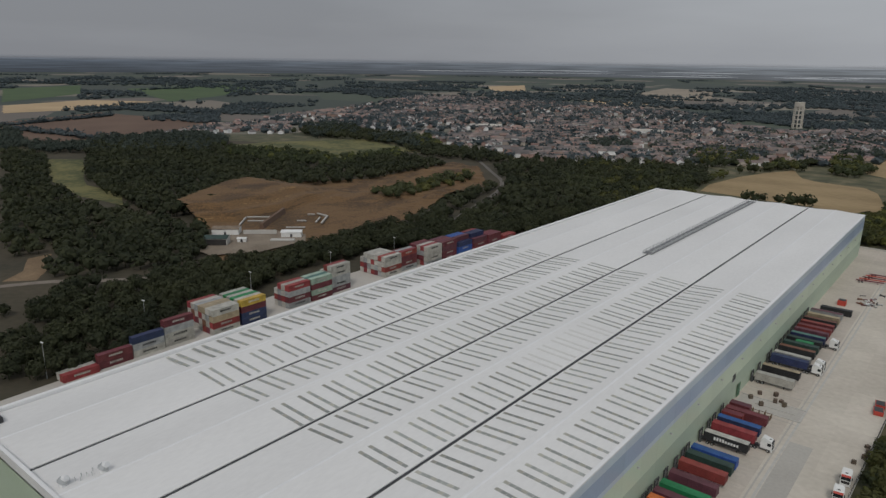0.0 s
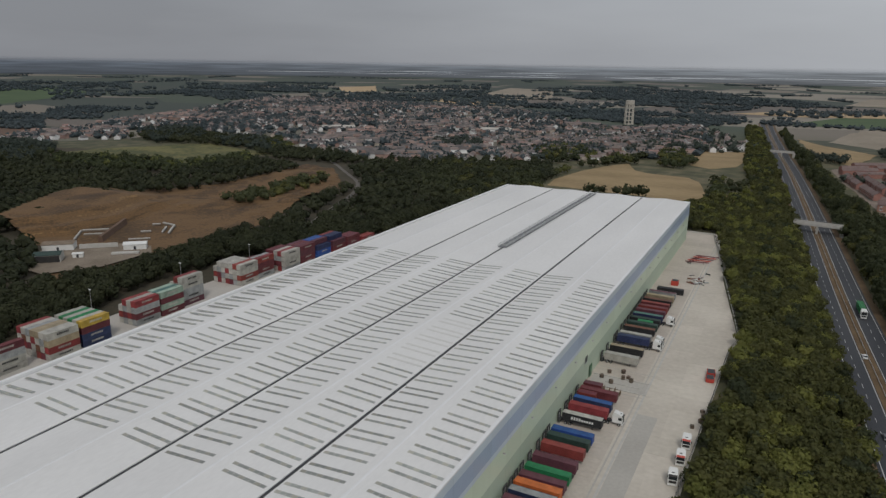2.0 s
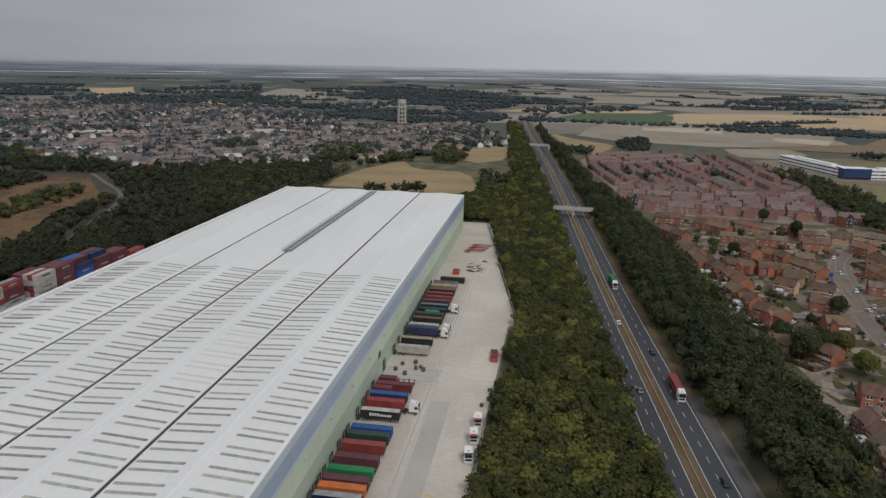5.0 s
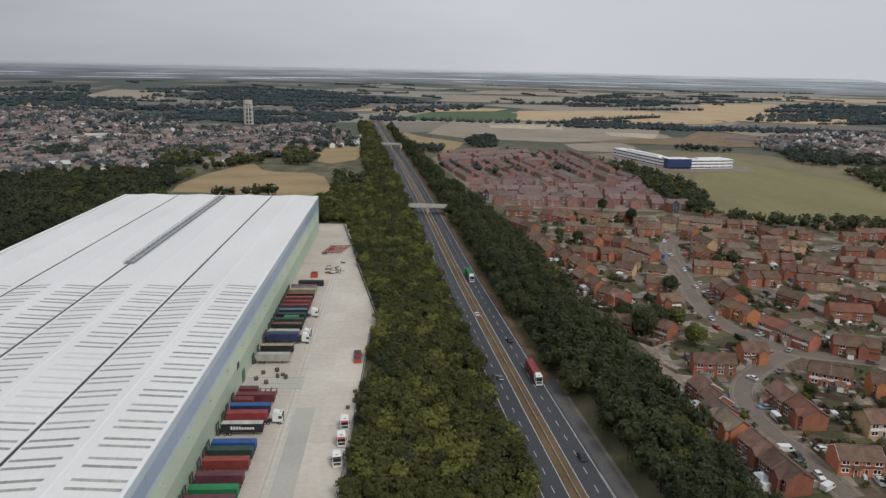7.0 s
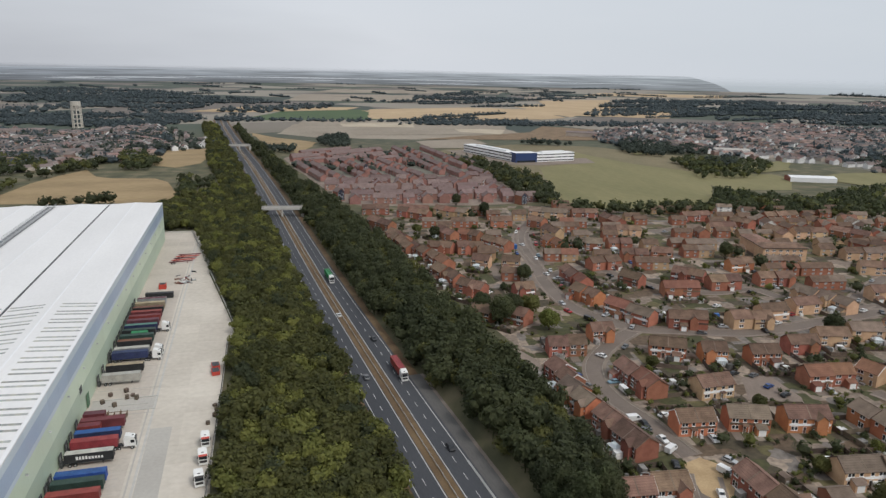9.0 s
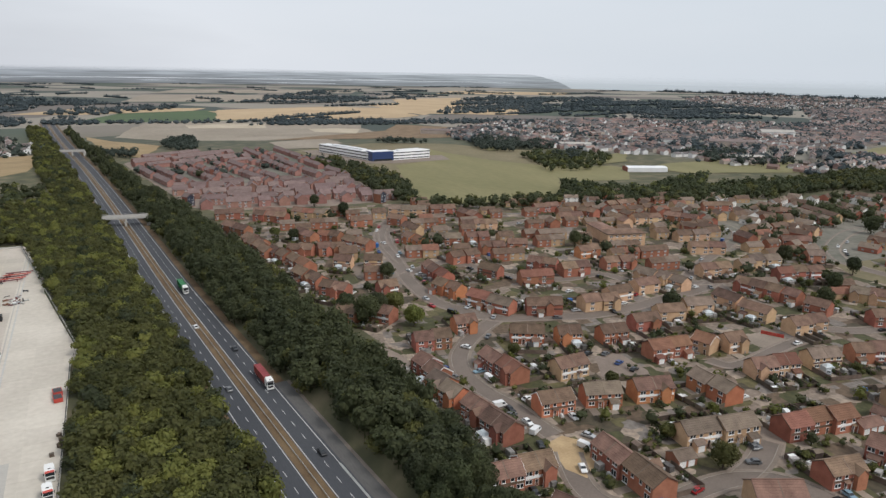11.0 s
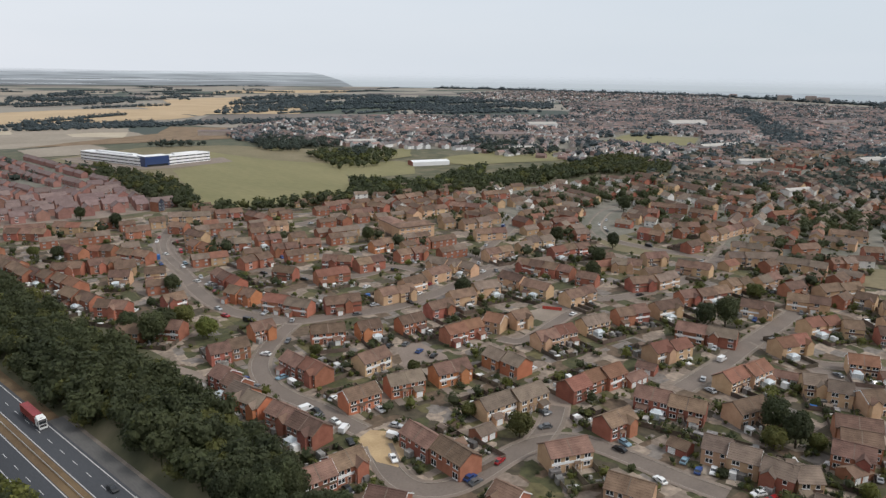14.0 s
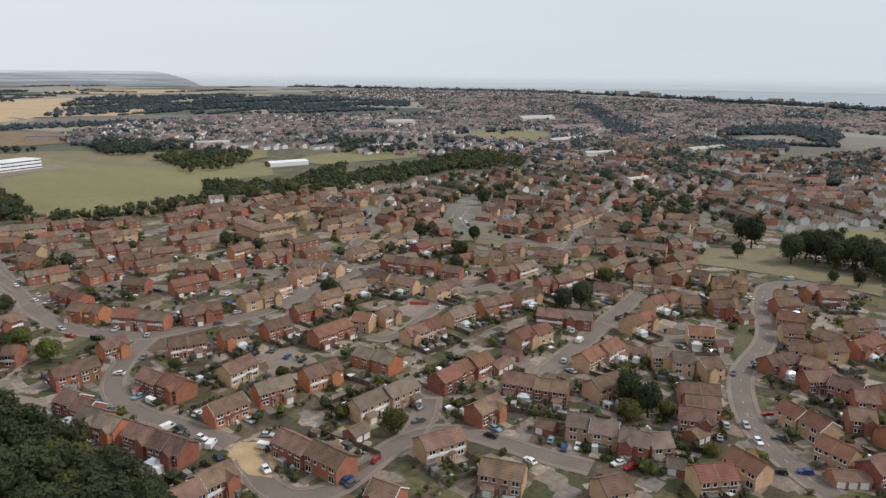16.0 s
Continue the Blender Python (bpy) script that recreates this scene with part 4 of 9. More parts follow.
for x0, y0, x1, y1 in ((-53.4, 216.8, -33.8, 217.15), (-53.4, 225.8, -33.8, 226.15), (-33.8, 216.8, -33.45, 226.15), (-48, 221.0, -36, 221.2)):
    s.box(x0, y0, 0.05, x1, y1, 0.32, M["kerb"])
part("ramp_kerb", s, yard, "pale concrete kerbs round a sunken ramp")
s = Shape()
s.box(-53.2, 217.2, 0.051, -33.9, 225.7, 0.057, M["concrete_grey"])
part("ramp_floor", s, yard, "darker worn concrete ramp")
# boundary wall of the yard
wall_line = [(-60, 468.6), (-39.6, 468.2), (-9.6, 283), (-12.6, 268), (-13.6, 222), (-15.6, 157), (-18.6, 60)]
for i, ((xa, ya), (xb, yb)) in enumerate(zip(wall_line, wall_line[1:])):
    d = Vector((xb - xa, yb - ya, 0))
    ln = d.length
    s = Shape()
    s.box(0, -0.12, 0, ln, 0.12, 1.1 if i < 2 else 0.5, M["kerb"])
    w = tagged(part("yard_wall", s, m=pose(xa, ya, 0, 0, 0, math.degrees(math.atan2(d.y, d.x)))), "low pale concrete retaining wall round the yard", "wall")
    s = Shape()
    n = int(ln / 3)
    z0 = 1.1 if i < 2 else 0.5
    for k in range(n + 1):
        s.box(k * ln / n - 0.04, -0.04, z0, k * ln / n + 0.04, 0.04, z0 + 1.9, M["steel_dark"])
    for z in (z0 + 0.25, z0 + 1.0, z0 + 1.8):
        s.box(0, -0.02, z, ln, 0.02, z + 0.05, M["steel_dark"])
    part("fence_rails", s, w, "dark mesh fence on the wall")
west_yard = patch("west_yard", [(-175.3, 40), (-175.3, 430), (-186.5, 420), (-222, 350), (-245, 302), (-249, 200), (-249, 137), (-235, 133), (-233, 80), (-231, 40)], M["concrete_grey"], 0.047, "pale concrete container yard", ragged=False)

# ---- containers and lorries ----
BOX_MESH = {}


def box_meshes(paint, roof, length):
    """Ribbed steel box, its roof sheet and its door end; made once for each colour and length."""
    key = (paint, roof, length)
    if key in BOX_MESH:
        return BOX_MESH[key]
    w, h = 1.22, 2.59
    m, mr = M["box_" + paint], M["box_" + roof]
    s = Shape()
    s.box(-w + 0.05, 0.05, 0.12, w - 0.05, length - 0.05, h - 0.06, m)
    for side in (-1, 1):
        n = int(length / 0.55)
        for i in range(n):
            y = 0.2 + (length - 0.4) * i / n
            s.box(side * w - 0.03 - 0.02 * side, y, 0.16, side * w + 0.03 - 0.02 * side, y + 0.26, h - 0.14, m)
        s.box(side * w - 0.06, 0, h - 0.14, side * w + 0.06, length, h, m)
        s.box(side * w - 0.06, 0, 0, side * w + 0.06, length, 0.16, m)
    for y in (0.0, length - 0.12):
        for x in (-w, w - 0.12):
            s.box(x, y, 0, x + 0.12, y + 0.12, h + 0.005, m)
    body = s.mesh("body")
    s = Shape()
    n = int(length / 1.1)
    s.box(-w + 0.06, 0.06, h - 0.06, w - 0.06, length - 0.06, h - 0.02, mr)
    for i in range(n):
        y = 0.25 + (length - 0.5) * i / n
        s.box(-w + 0.12, y, h - 0.02, w - 0.12, y + 0.5, h + 0.012, mr)
    roof_me = s.mesh("roof_sheet")
    s = Shape()
    s.box(-w + 0.12, -0.03, 0.15, w - 0.12, 0.05, h - 0.12, m)
    door_me = s.mesh("door")
    BOX_MESH[key] = (body, roof_me, door_me)
    return BOX_MESH[key]


def words_bars(parent, x, y0, z0, length, height, material, side):
    """Writing that cannot be read: a row of plain bars."""
    s = Shape()
    y = y0
    while y < y0 + length:
        w = RNG.uniform(0.35, 0.6)
        s.box(x - 0.012, y, z0, x + 0.012, y + w, z0 + height, material)
        y += w + 0.22
    part("lettering", s, parent, "plain bars in place of lettering")


PAINT_WORDS = {"maroon": "dark maroon", "red": "red", "navy": "navy blue", "blue": "bright blue", "green": "green", "teal": "grey-teal", "orange": "orange", "grey": "grey", "pale": "pale grey",
               "black": "black", "tan": "tan", "yellow": "yellow", "plum": "plum-coloured", "sage": "pale green", "dgreen": "dark green", "brown": "rust-brown"}


def container(x, y, z, paint, roof=None, length=12.19, turn=0, where="on the container yard", group="stacked containers", bars=None, lid=True, doors=True):
    body, top, door = box_meshes(paint, roof or paint, length)
    c = tagged(part("shipping_container", body, m=pose(x, y, z, 0, 0, turn)), f"{PAINT_WORDS[paint]} ribbed steel container {where}", "container", group)
    if lid:
        part("roof_sheet", top, c)
    if doors:
        part("door", door, c)
    if bars:
        words_bars(c, 1.262, length * 0.3, 1.1, length * 0.4, 0.75, M["box_" + bars], 1)
    return c


def stack(y, x_face, columns, tiers, paints, first=0, exposed=False):
    """A block of boxes, its long side to the warehouse, columns running west."""
    k = first
    for c in range(columns):
        high = tiers if isinstance(tiers, int) else tiers[c]
        for t in range(high):
            p = paints[k % len(paints)]
            k += 1
            container(x_face - 1.22 - c * 2.52, y, 0.05 + t * 2.6, p, bars=("black" if p in ("pale", "grey") else "pale") if c == 0 and k % 3 else None, lid=t == high - 1, doors=exposed)


MIX = ["pale", "grey", "pale", "maroon", "pale", "grey", "red", "pale", "sage", "pale", "maroon", "grey", "pale"]
stack(84.8, -229.7, 2, [1, 1], ["red", "pale"], exposed=True)
stack(97.5, -231.0, 1, 2, ["maroon", "maroon"])
stack(110.0, -231.2, 1, 3, ["pale", "grey", "navy"])
stack(122.6, -231.6, 1, 4, ["pale", "pale", "grey", "maroon"])
stack(140.6, -227.8, 7, [4, 4, 4, 4, 4, 4, 4], ["pale", "red", "tan", "pale", "maroon", "pale", "grey", "pale", "red", "brown", "pale", "tan", "pale"], exposed=True)
stack(154.4, -228.6, 2, [4, 4], ["navy", "navy", "maroon", "yellow", "grey", "pale", "pale", "pale"])
stack(154.4, -233.8, 4, [4, 4, 4, 4], ["pale", "maroon", "pale", "green", "grey", "pale", "maroon", "pale"])
stack(179.0, -229.4, 4, [4, 4, 4, 3], ["grey", "maroon", "grey", "red", "pale", "red", "pale", "pale"], exposed=True)
stack(192.0, -229.4, 3, [4, 4, 4], ["maroon", "sage", "maroon", "sage", "sage", "pale", "sage", "teal"])
stack(205.0, -231.0, 3, [5, 5, 4], ["plum", "grey", "grey", "pale", "pale", "maroon", "grey", "pale", "pale", "red"])
stack(239.0, -229.1, 7, [4, 4, 4, 4, 4, 4, 3], ["pale", "red", "pale", "pale", "grey", "pale", "pale", "red", "maroon", "grey", "pale", "pale", "red"], exposed=True)
stack(252.0, -230.0, 5, [4, 4, 3, 3, 3], ["grey", "maroon", "maroon", "red", "pale", "grey", "maroon"])
stack(268.0, -226.0, 5, [4, 4, 4, 4, 4], ["grey", "pale", "pale", "pale", "red", "maroon", "grey", "red", "pale", "maroon"], exposed=True)
stack(281.0, -226.0, 4, [4, 4, 4, 4], ["maroon", "maroon", "plum", "maroon", "maroon", "plum", "navy", "plum"])
stack(294.0, -225.0, 4, [3, 4, 4, 4], ["blue", "blue", "navy", "blue", "maroon", "navy", "plum"])
stack(307.0, -224.0, 4, [3, 4, 4, 4], ["red", "maroon", "plum", "navy", "blue", "plum", "navy"])
stack(320.0, -223.0, 3, [3, 3, 3], ["red", "maroon", "maroon"])
stack(333.0, -221.0, 2, [2, 2], ["maroon", "red"])

wheel_me = Shape()
wheel_me.tube((-0.16, 0, 0), (0.16, 0, 0), 0.5, 0.5, M["tyre"], 12)
wheel_me.tube((-0.17, 0, 0), (0.17, 0, 0), 0.25, 0.25, M["galvanised"], 8)
wheel_me = wheel_me.mesh("wheel")
chassis_me = Shape()
for x in (-0.45, 0.45):
    chassis_me.box(x - 0.08, 0.1, 0.95, x + 0.08, 12.4, 1.25, M["steel_dark"])
for y in (0.2, 3.2, 6.2, 9.2, 12.1):
    chassis_me.box(-1.15, y, 1.05, 1.15, y + 0.2, 1.25, M["steel_dark"])
for x in (-0.6, 0.6):
    chassis_me.box(x - 0.07, 9.6, 0.05, x + 0.07, 9.8, 1.0, M["steel_dark"])
chassis_me = chassis_me.mesh("chassis")


def trailer(x, y, turn, z=0.05, label="dark steel skeletal lorry trailer in the yard"):
    """A skeletal trailer: its rear at the origin, running along its own +y."""
    t = thing("lorry_trailer", label, "trailer", "lorry trailers", m=pose(x, y, z, 0, 0, turn))
    part("chassis", chassis_me, t)
    for k in range(2):
        for sx in (-0.98, 0.98):
            part("wheel", wheel_me, t, m=pose(sx, 1.6 + k * 1.35, 0.5))
    return t


# boxes on trailers backed onto the docks: y, colour, roof colour, length, writing
BAYS = [(135.4, "plum", "plum", 12.19), (139.0, "plum", "plum", 12.19), (143.2, "navy", "grey", 12.19), (147.0, "orange", "orange", 12.19), (150.6, "plum", "plum", 12.19), (154.9, "green", "green", 12.19), (161.0, "plum", "plum", 12.19),
        (167.9, "red", "red", 12.19), (173.1, "dgreen", "dgreen", 12.19), (176.9, "blue", "blue", 12.19), (187.4, "black", "pale", 12.19), (194.0, "red", "red", 12.19),
        (198.8, "navy", "blue", 12.19), (206.2, "maroon", "maroon", 12.19), (238.4, "pale", "pale", 12.19), (246.6, "black", "tan", 12.19), (258.0, "navy", "navy", 12.19),
        (261.8, "grey", "pale", 12.19), (269.4, "black", "brown", 12.19), (275.0, "dgreen", "dgreen", 12.19), (281.0, "black", "dgreen", 12.19), (286.6, "navy", "teal", 12.19), (292.4, "plum", "plum", 12.19), (297.6, "red", "maroon", 12.19), (303.0, "maroon", "red", 12.19),
        (308.4, "black", "brown", 12.19), (314.6, "tan", "tan", 12.19), (320.6, "grey", "plum", 12.19)]
for y, paint, roof, ln in BAYS:
    trailer(-53.0, y, -90, label="skeletal lorry trailer backed up to a loading dock")
    container(-52.6, y, 1.32, paint, roof, ln, -90, "on a trailer at a loading dock", "containers at the docks")
# pale wording on the black box, as plain bars
for ob in list(scene.collection.objects):
    if ob.name.startswith("shipping_container") and abs(ob.matrix_basis.translation.y - 187.4) < 0.01 and ob.matrix_basis.translation.x > -60:
        s = Shape()
        for k in range(9):
            y0, tall = 2.9 + k * 0.78, (1.0 if k < 4 else 0.72)
            s.box(1.255, y0, 0.85, 1.275, y0 + 0.55, 0.85 + tall, M["white_box"])
        part("lettering", s, ob, "white bars of lettering")
container(-50.7, 331.8, 0.05, "black", "black", 12.19, -90, "set down on the yard")
container(-52.6, 203.0, 1.32, "red", "maroon", 6.06, -90, "short box at a loading dock", "containers at the docks")
container(-52.6, 210.4, 1.32, "maroon", "plum", 6.06, -90, "short box at a loading dock", "containers at the docks")
container(-49.0, 277.8, 1.32, "green", "green", 6.06, -90, "short box at a loading dock", "containers at the docks")
trailer(-53.0, 277.8, -90)
trailer(-53.0, 158.2, -90)
for i in range(5):
    t = trailer(-46.5 + i * 0.9, 391 + i * 3.9, -80 - i * 2, label="bare red and dark skeletal lorry trailer parked in the yard")
    for c in t.children:
        if c.name.startswith("chassis"):
            red = chassis_me.copy()
            red.materials.clear()
            red.materials.append(M["steel_red" if i in (1, 3) else "box_maroon"])
            c.data = red


def tractor(x, y, turn, paint="white_box", visor="trim_dark"):
    """A flat-fronted lorry tractor facing its own +y."""
    t = thing("lorry_cab", "white flat-fronted lorry cab with dark windscreen", "lorry", "lorry cabs", m=pose(x, y, 0.05, 0, 0, turn))
    s = Shape()
    s.prism([(-0.9, 1.0), (2.2, 1.0), (2.25, 1.9), (2.05, 3.3), (1.5, 3.75), (-0.6, 3.8), (-0.9, 3.4)], -1.22, 1.22, "x", M[paint])
    cab = part("cab", s, t)
    s = Shape()
    s.face([(-1.1, 2.26, 2.0), (1.1, 2.26, 2.0), (1.05, 2.08, 3.2), (-1.05, 2.08, 3.2)], M["pane"])
    s.face([(-1.23, 0.9, 2.0), (-1.23, 1.9, 2.0), (-1.23, 1.8, 2.9), (-1.23, 0.9, 2.9)], M["pane"])
    s.face([(1.23, 1.9, 2.0), (1.23, 0.9, 2.0), (1.23, 0.9, 2.9), (1.23, 1.8, 2.9)], M["pane"])
    part("windscreen", s, cab, "dark glass")
    s = Shape()
    s.prism([(-0.55, 3.8), (1.2, 3.78), (0.2, 4.15), (-0.55, 4.2)], -1.05, 1.05, "x", M[paint])
    part("roof_deflector", s, cab)
    s = Shape()
    s.box(-0.95, 2.2, 1.02, 0.95, 2.30, 1.75, M["trim_dark"])
    for sx in (-1.38, 1.38):
        s.box(sx - 0.1, 1.75, 2.2, sx + 0.1, 1.95, 2.9, M["trim_dark"])
    part("grille", s, cab, "black grille and mirrors")
    s = Shape()
    s.box(-1.2, 1.9, 0.35, 1.2, 2.3, 1.0, M[paint])
    part("bumper", s, t)
    s = Shape()
    s.prism([(2.02, 3.12), (2.30, 2.95), (2.34, 3.02), (1.95, 3.42)], -1.12, 1.12, "x", M[visor])
    part("sun_visor", s, cab)
    s = Shape()
    s.box(-0.32, 1.22, 3.74, 0.32, 1.62, 3.80, M["trim_dark"])
    part("roof_hatch", s, cab)
    s = Shape()
    s.box(-0.5, -3.6, 0.8, 0.5, 1.6, 1.05, M["steel_dark"])
    s.tube((0, -2.6, 1.05), (0, -2.6, 1.2), 0.55, 0.55, M["steel_dark"], 10)
    part("chassis", s, t)
    for yy in (1.2, -2.2, -3.2):
        for sx in (-1.05, 1.05):
            part("wheel", wheel_me, t, m=pose(sx, yy, 0.5))
    return t


for x, y, turn, visor in ((-17.4, 170.5, -172, "trim_dark"), (-17.0, 181.0, -174, "steel_red"), (-16.8, 190.5, -176, "steel_red")):
    tractor(x, y, turn, visor=visor)
for y in (193.9, 257.6, 262.3, 287.0):
    tractor(-37.9, y, -90)
for i, (x, y) in enumerate(((-16.0, 239.4), (-16.2, 244.6))):
    g = thing("red_skip", "red open steel skip on the yard edge", "skip", "red skips", m=pose(x, y, 0.05, 0, 0, 8))
    s = Shape()
    s.box(-1.3, -1.9, 0.15, 1.3, 1.9, 1.5, M["steel_red"], taper=-0.1)
    part("body", s, g)
    s = Shape()
    s.box(-1.2, -1.75, 1.5, 1.2, 1.75, 1.56, M["steel_dark"])
    part("rubble_load", s, g)
    for sy in (-1.5, 1.5):
        s = Shape()
        s.box(-1.25, sy - 0.1, 0, 1.25, sy + 0.1, 0.18, M["steel_dark"])
        part("skid", s, g)
s = Shape()
s.box(-46.5, 345, 0.05, -43.2, 348.4, 2.4, M["steel_red"])
s.box(-46.2, 345.3, 2.4, -43.5, 348.1, 2.55, M["steel_dark"])
tagged(part("red_tank", s), "red steel tank box standing on the yard", "tank")
for i in range(34):
    u = abs(RNG.normal(0, 0.45))
    x, y, a = -35.5 + RNG.normal(0, 2.2), 352 + u * 16, RNG.uniform(0, 180)
    s = Shape()
    w_, d_, h_ = RNG.uniform(0.7, 1.3), RNG.uniform(0.25, 0.5), RNG.uniform(0.3, 1.1)
    key = ["galvanised", "box_brown", "white_box", "box_maroon", "kerb", "steel_dark"][i % 6]
    for sx in (-w_, w_ - 0.14):
        s.box(sx, -d_, 0, sx + 0.14, d_, h_, M[key])
    s.box(-w_ + 0.14, -d_ + 0.02, h_ * 0.35, w_ - 0.14, d_ - 0.02, h_ * 0.8, M[key])
    tagged(part("scrap_frame", s, m=pose(x, y, 0.05, 0, 0, a)), "steel frame lying among others on the yard", "frame", "scrap frames")
for i, (x, y) in enumerate(((-46, 221), (-43, 226), (-41.5, 227.5), (-40, 225), (-48.5, 229), (-44, 231), (-50, 224), (-14.9, 207), (-14.6, 211), (-16.8, 202.5), (-15.2, 214))):
    h = RNG.uniform(0.7, 1.5)
    g = thing("pallet_stack", "small stack of worn wooden pallets on concrete", "pallets", "pallet stacks", m=pose(x, y, 0.05, 0, 0, RNG.uniform(0, 90)))
    for k in range(4):
        s = Shape()
        s.box(-0.6, -0.5, k * h / 4, 0.6, 0.5, k * h / 4 + h / 4 - 0.04, M["wood_fence"])
        part("pallet", s, g)
rack = thing("steel_rack", "low open steel rack of frames at a loading bay", "rack", m=pose(-52, 213.4, 0.05))
for k in range(7):
    s = Shape()
    s.box(k * 1.8, -1.1, 0, k * 1.8 + 0.12, 1.1, 1.6 + 0.5 * (k % 2), M["spoil"])
    part("frame", s, rack)
for y in (-1.0, 1.0):
    s = Shape()
    s.box(0, y - 0.06, 1.3, 11, y + 0.06, 1.45, M["spoil"])
    part("rail", s, rack)


def lamp_post(x, y, h):
    p = thing("lamp_post", "tall slim grey floodlight mast beside the container yard", "lamp post", "lamp posts", m=pose(x, y, 0))
    s = Shape()
    s.tube((0, 0, 0), (0, 0, h), 0.13, 0.07, M["galvanised"], 8)
    part("pole", s, p)
    s = Shape()
    s.box(-0.8, -0.2, h, 0.8, 0.2, h + 0.22, M["white_box"])
    part("lamp_head", s, p)


for x, y in ((-238, 83), (-252, 126), (-252, 176), (-250, 222), (-246, 264)):
    lamp_post(x, y, 13.0)

# ---- trees and shrubs ----
GOLD = (1 + math.sqrt(5)) / 2
ICO = np.array([(0, 1, GOLD), (0, -1, GOLD), (0, 1, -GOLD), (0, -1, -GOLD), (1, GOLD, 0), (-1, GOLD, 0), (1, -GOLD, 0), (-1, -GOLD, 0), (GOLD, 0, 1), (-GOLD, 0, 1), (GOLD, 0, -1), (-GOLD, 0, -1)], float)
ICO /= np.linalg.norm(ICO[0])
ICO_EDGE = min(np.linalg.norm(ICO[0] - v) for v in ICO[1:]) + 0.01
ICO_F = [(a, b, c) for a in range(12) for b in range(a + 1, 12) for c in range(b + 1, 12)
         if max(np.linalg.norm(ICO[a] - ICO[b]), np.linalg.norm(ICO[b] - ICO[c]), np.linalg.norm(ICO[a] - ICO[c])) < ICO_EDGE]


def crown_tris(rng, n, clumps, rx, rz, size, tall=False):
    """A crown of overlapping leafy masses: an uneven inner body for each, and loose leaf sprays over the outside."""
    cens, rads = [np.array([0, 0, -0.05 * rz])], [np.array([0.74 * rx, 0.74 * rx, 0.78 * rz])]
    for c in range(clumps - 1):
        a = 2.4 * c + rng.uniform(-0.5, 0.5)
        h = -0.5 + 1.35 * (c + 0.5) / max(1, clumps - 1) + rng.uniform(-0.15, 0.15)
        reach = rng.uniform(0.42, 0.62) * (math.sqrt(max(0.12, 1 - h * h)) if not tall else max(0.15, 0.85 - 0.6 * h))
        cens.append(np.array([math.cos(a) * rx * reach, math.sin(a) * rx * reach, h * rz * 0.62]))
        r = rng.uniform(0.28, 0.44) * rx
        rads.append(np.array([r, r, r * rng.uniform(0.85, 1.15) * (1.25 if tall else 1.0)]))
    cens, rads = np.array(cens), np.array(rads)

    def buried(p, own, depth):
        hid = np.zeros(len(p), bool)
        for k in range(len(cens)):
            if k != own:
                hid |= (((p - cens[k]) / rads[k]) ** 2).sum(1) < depth
        return hid

    tri = []
    turn = rng.uniform(0, 6.3)
    spin = np.array([[math.cos(turn), -math.sin(turn), 0], [math.sin(turn), math.cos(turn), 0], [0, 0, 1]])
    for k in range(len(cens)):
        body = (ICO @ spin) * rads[k] * rng.uniform(0.70, 0.94, (12, 1)) + cens[k]
        hid = buried(body, k, 0.8)
        tri += [body[list(f)] for f in ICO_F if not all(hid[list(f)])]
    weight = (rads ** 2).sum(1)
    own = rng.choice(len(cens), n * 4, p=weight / weight.sum())
    d = rng.normal(size=(n * 4, 3))
    d[:, 2] = np.abs(d[:, 2]) * np.where(rng.random(n * 4) < 0.78, 1, -1)
    d /= np.linalg.norm(d, axis=1)[:, None]
    p = cens[own] + d * rads[own] * rng.uniform(0.86, 1.26, (n * 4, 1))
    keep = np.ones(n * 4, bool)
    for k in range(len(cens)):
        sel = own == k
        keep[sel] = ~buried(p[sel], k, 0.86)
    pick = np.nonzero(keep)[0][:n]
    p, d = p[pick], d[pick]
    m = len(p)
    nrm = d + rng.normal(scale=0.42, size=(m, 3))
    nrm /= np.linalg.norm(nrm, axis=1)[:, None]
    u = np.cross(nrm, rng.normal(size=(m, 3)))
    u /= np.linalg.norm(u, axis=1)[:, None]
    w = np.cross(nrm, u)
    q = size * rng.uniform(0.6, 1.35, (m, 1))
    sprays = np.stack([p - u * q * 0.6 - w * q * 0.4, p + u * q * 0.6 - w * q * 0.3, p + w * q * 0.75], 1)
    return np.concatenate([np.array(tri), sprays])


def tris_mesh(name, tri, material):
    v = tri.reshape(-1, 3)
    return arrays_mesh(name, v, np.arange(len(v)).reshape(-1, 3), material)


def trunk_shape(rng, h, r):
    s = Shape()
    lean = Vector((rng.uniform(-0.3, 0.3), rng.uniform(-0.3, 0.3), h * 0.55))
    s.tube((0, 0, -0.3), lean, r, r * 0.6, M["bark"], 7)
    for i in range(5):
        a = i * 1.26 + rng.uniform(-0.4, 0.4)
        b = lean * rng.uniform(0.6, 1.0)
        s.tube(b, b + Vector((math.cos(a) * h * 0.2, math.sin(a) * h * 0.2, h * rng.uniform(0.12, 0.3))), r * 0.4, r * 0.12, M["bark"], 5)
    s.tube(lean, lean + Vector((0, 0, h * 0.32)), r * 0.6, r * 0.1, M["bark"], 6)
    return s


TREE_KINDS = {}


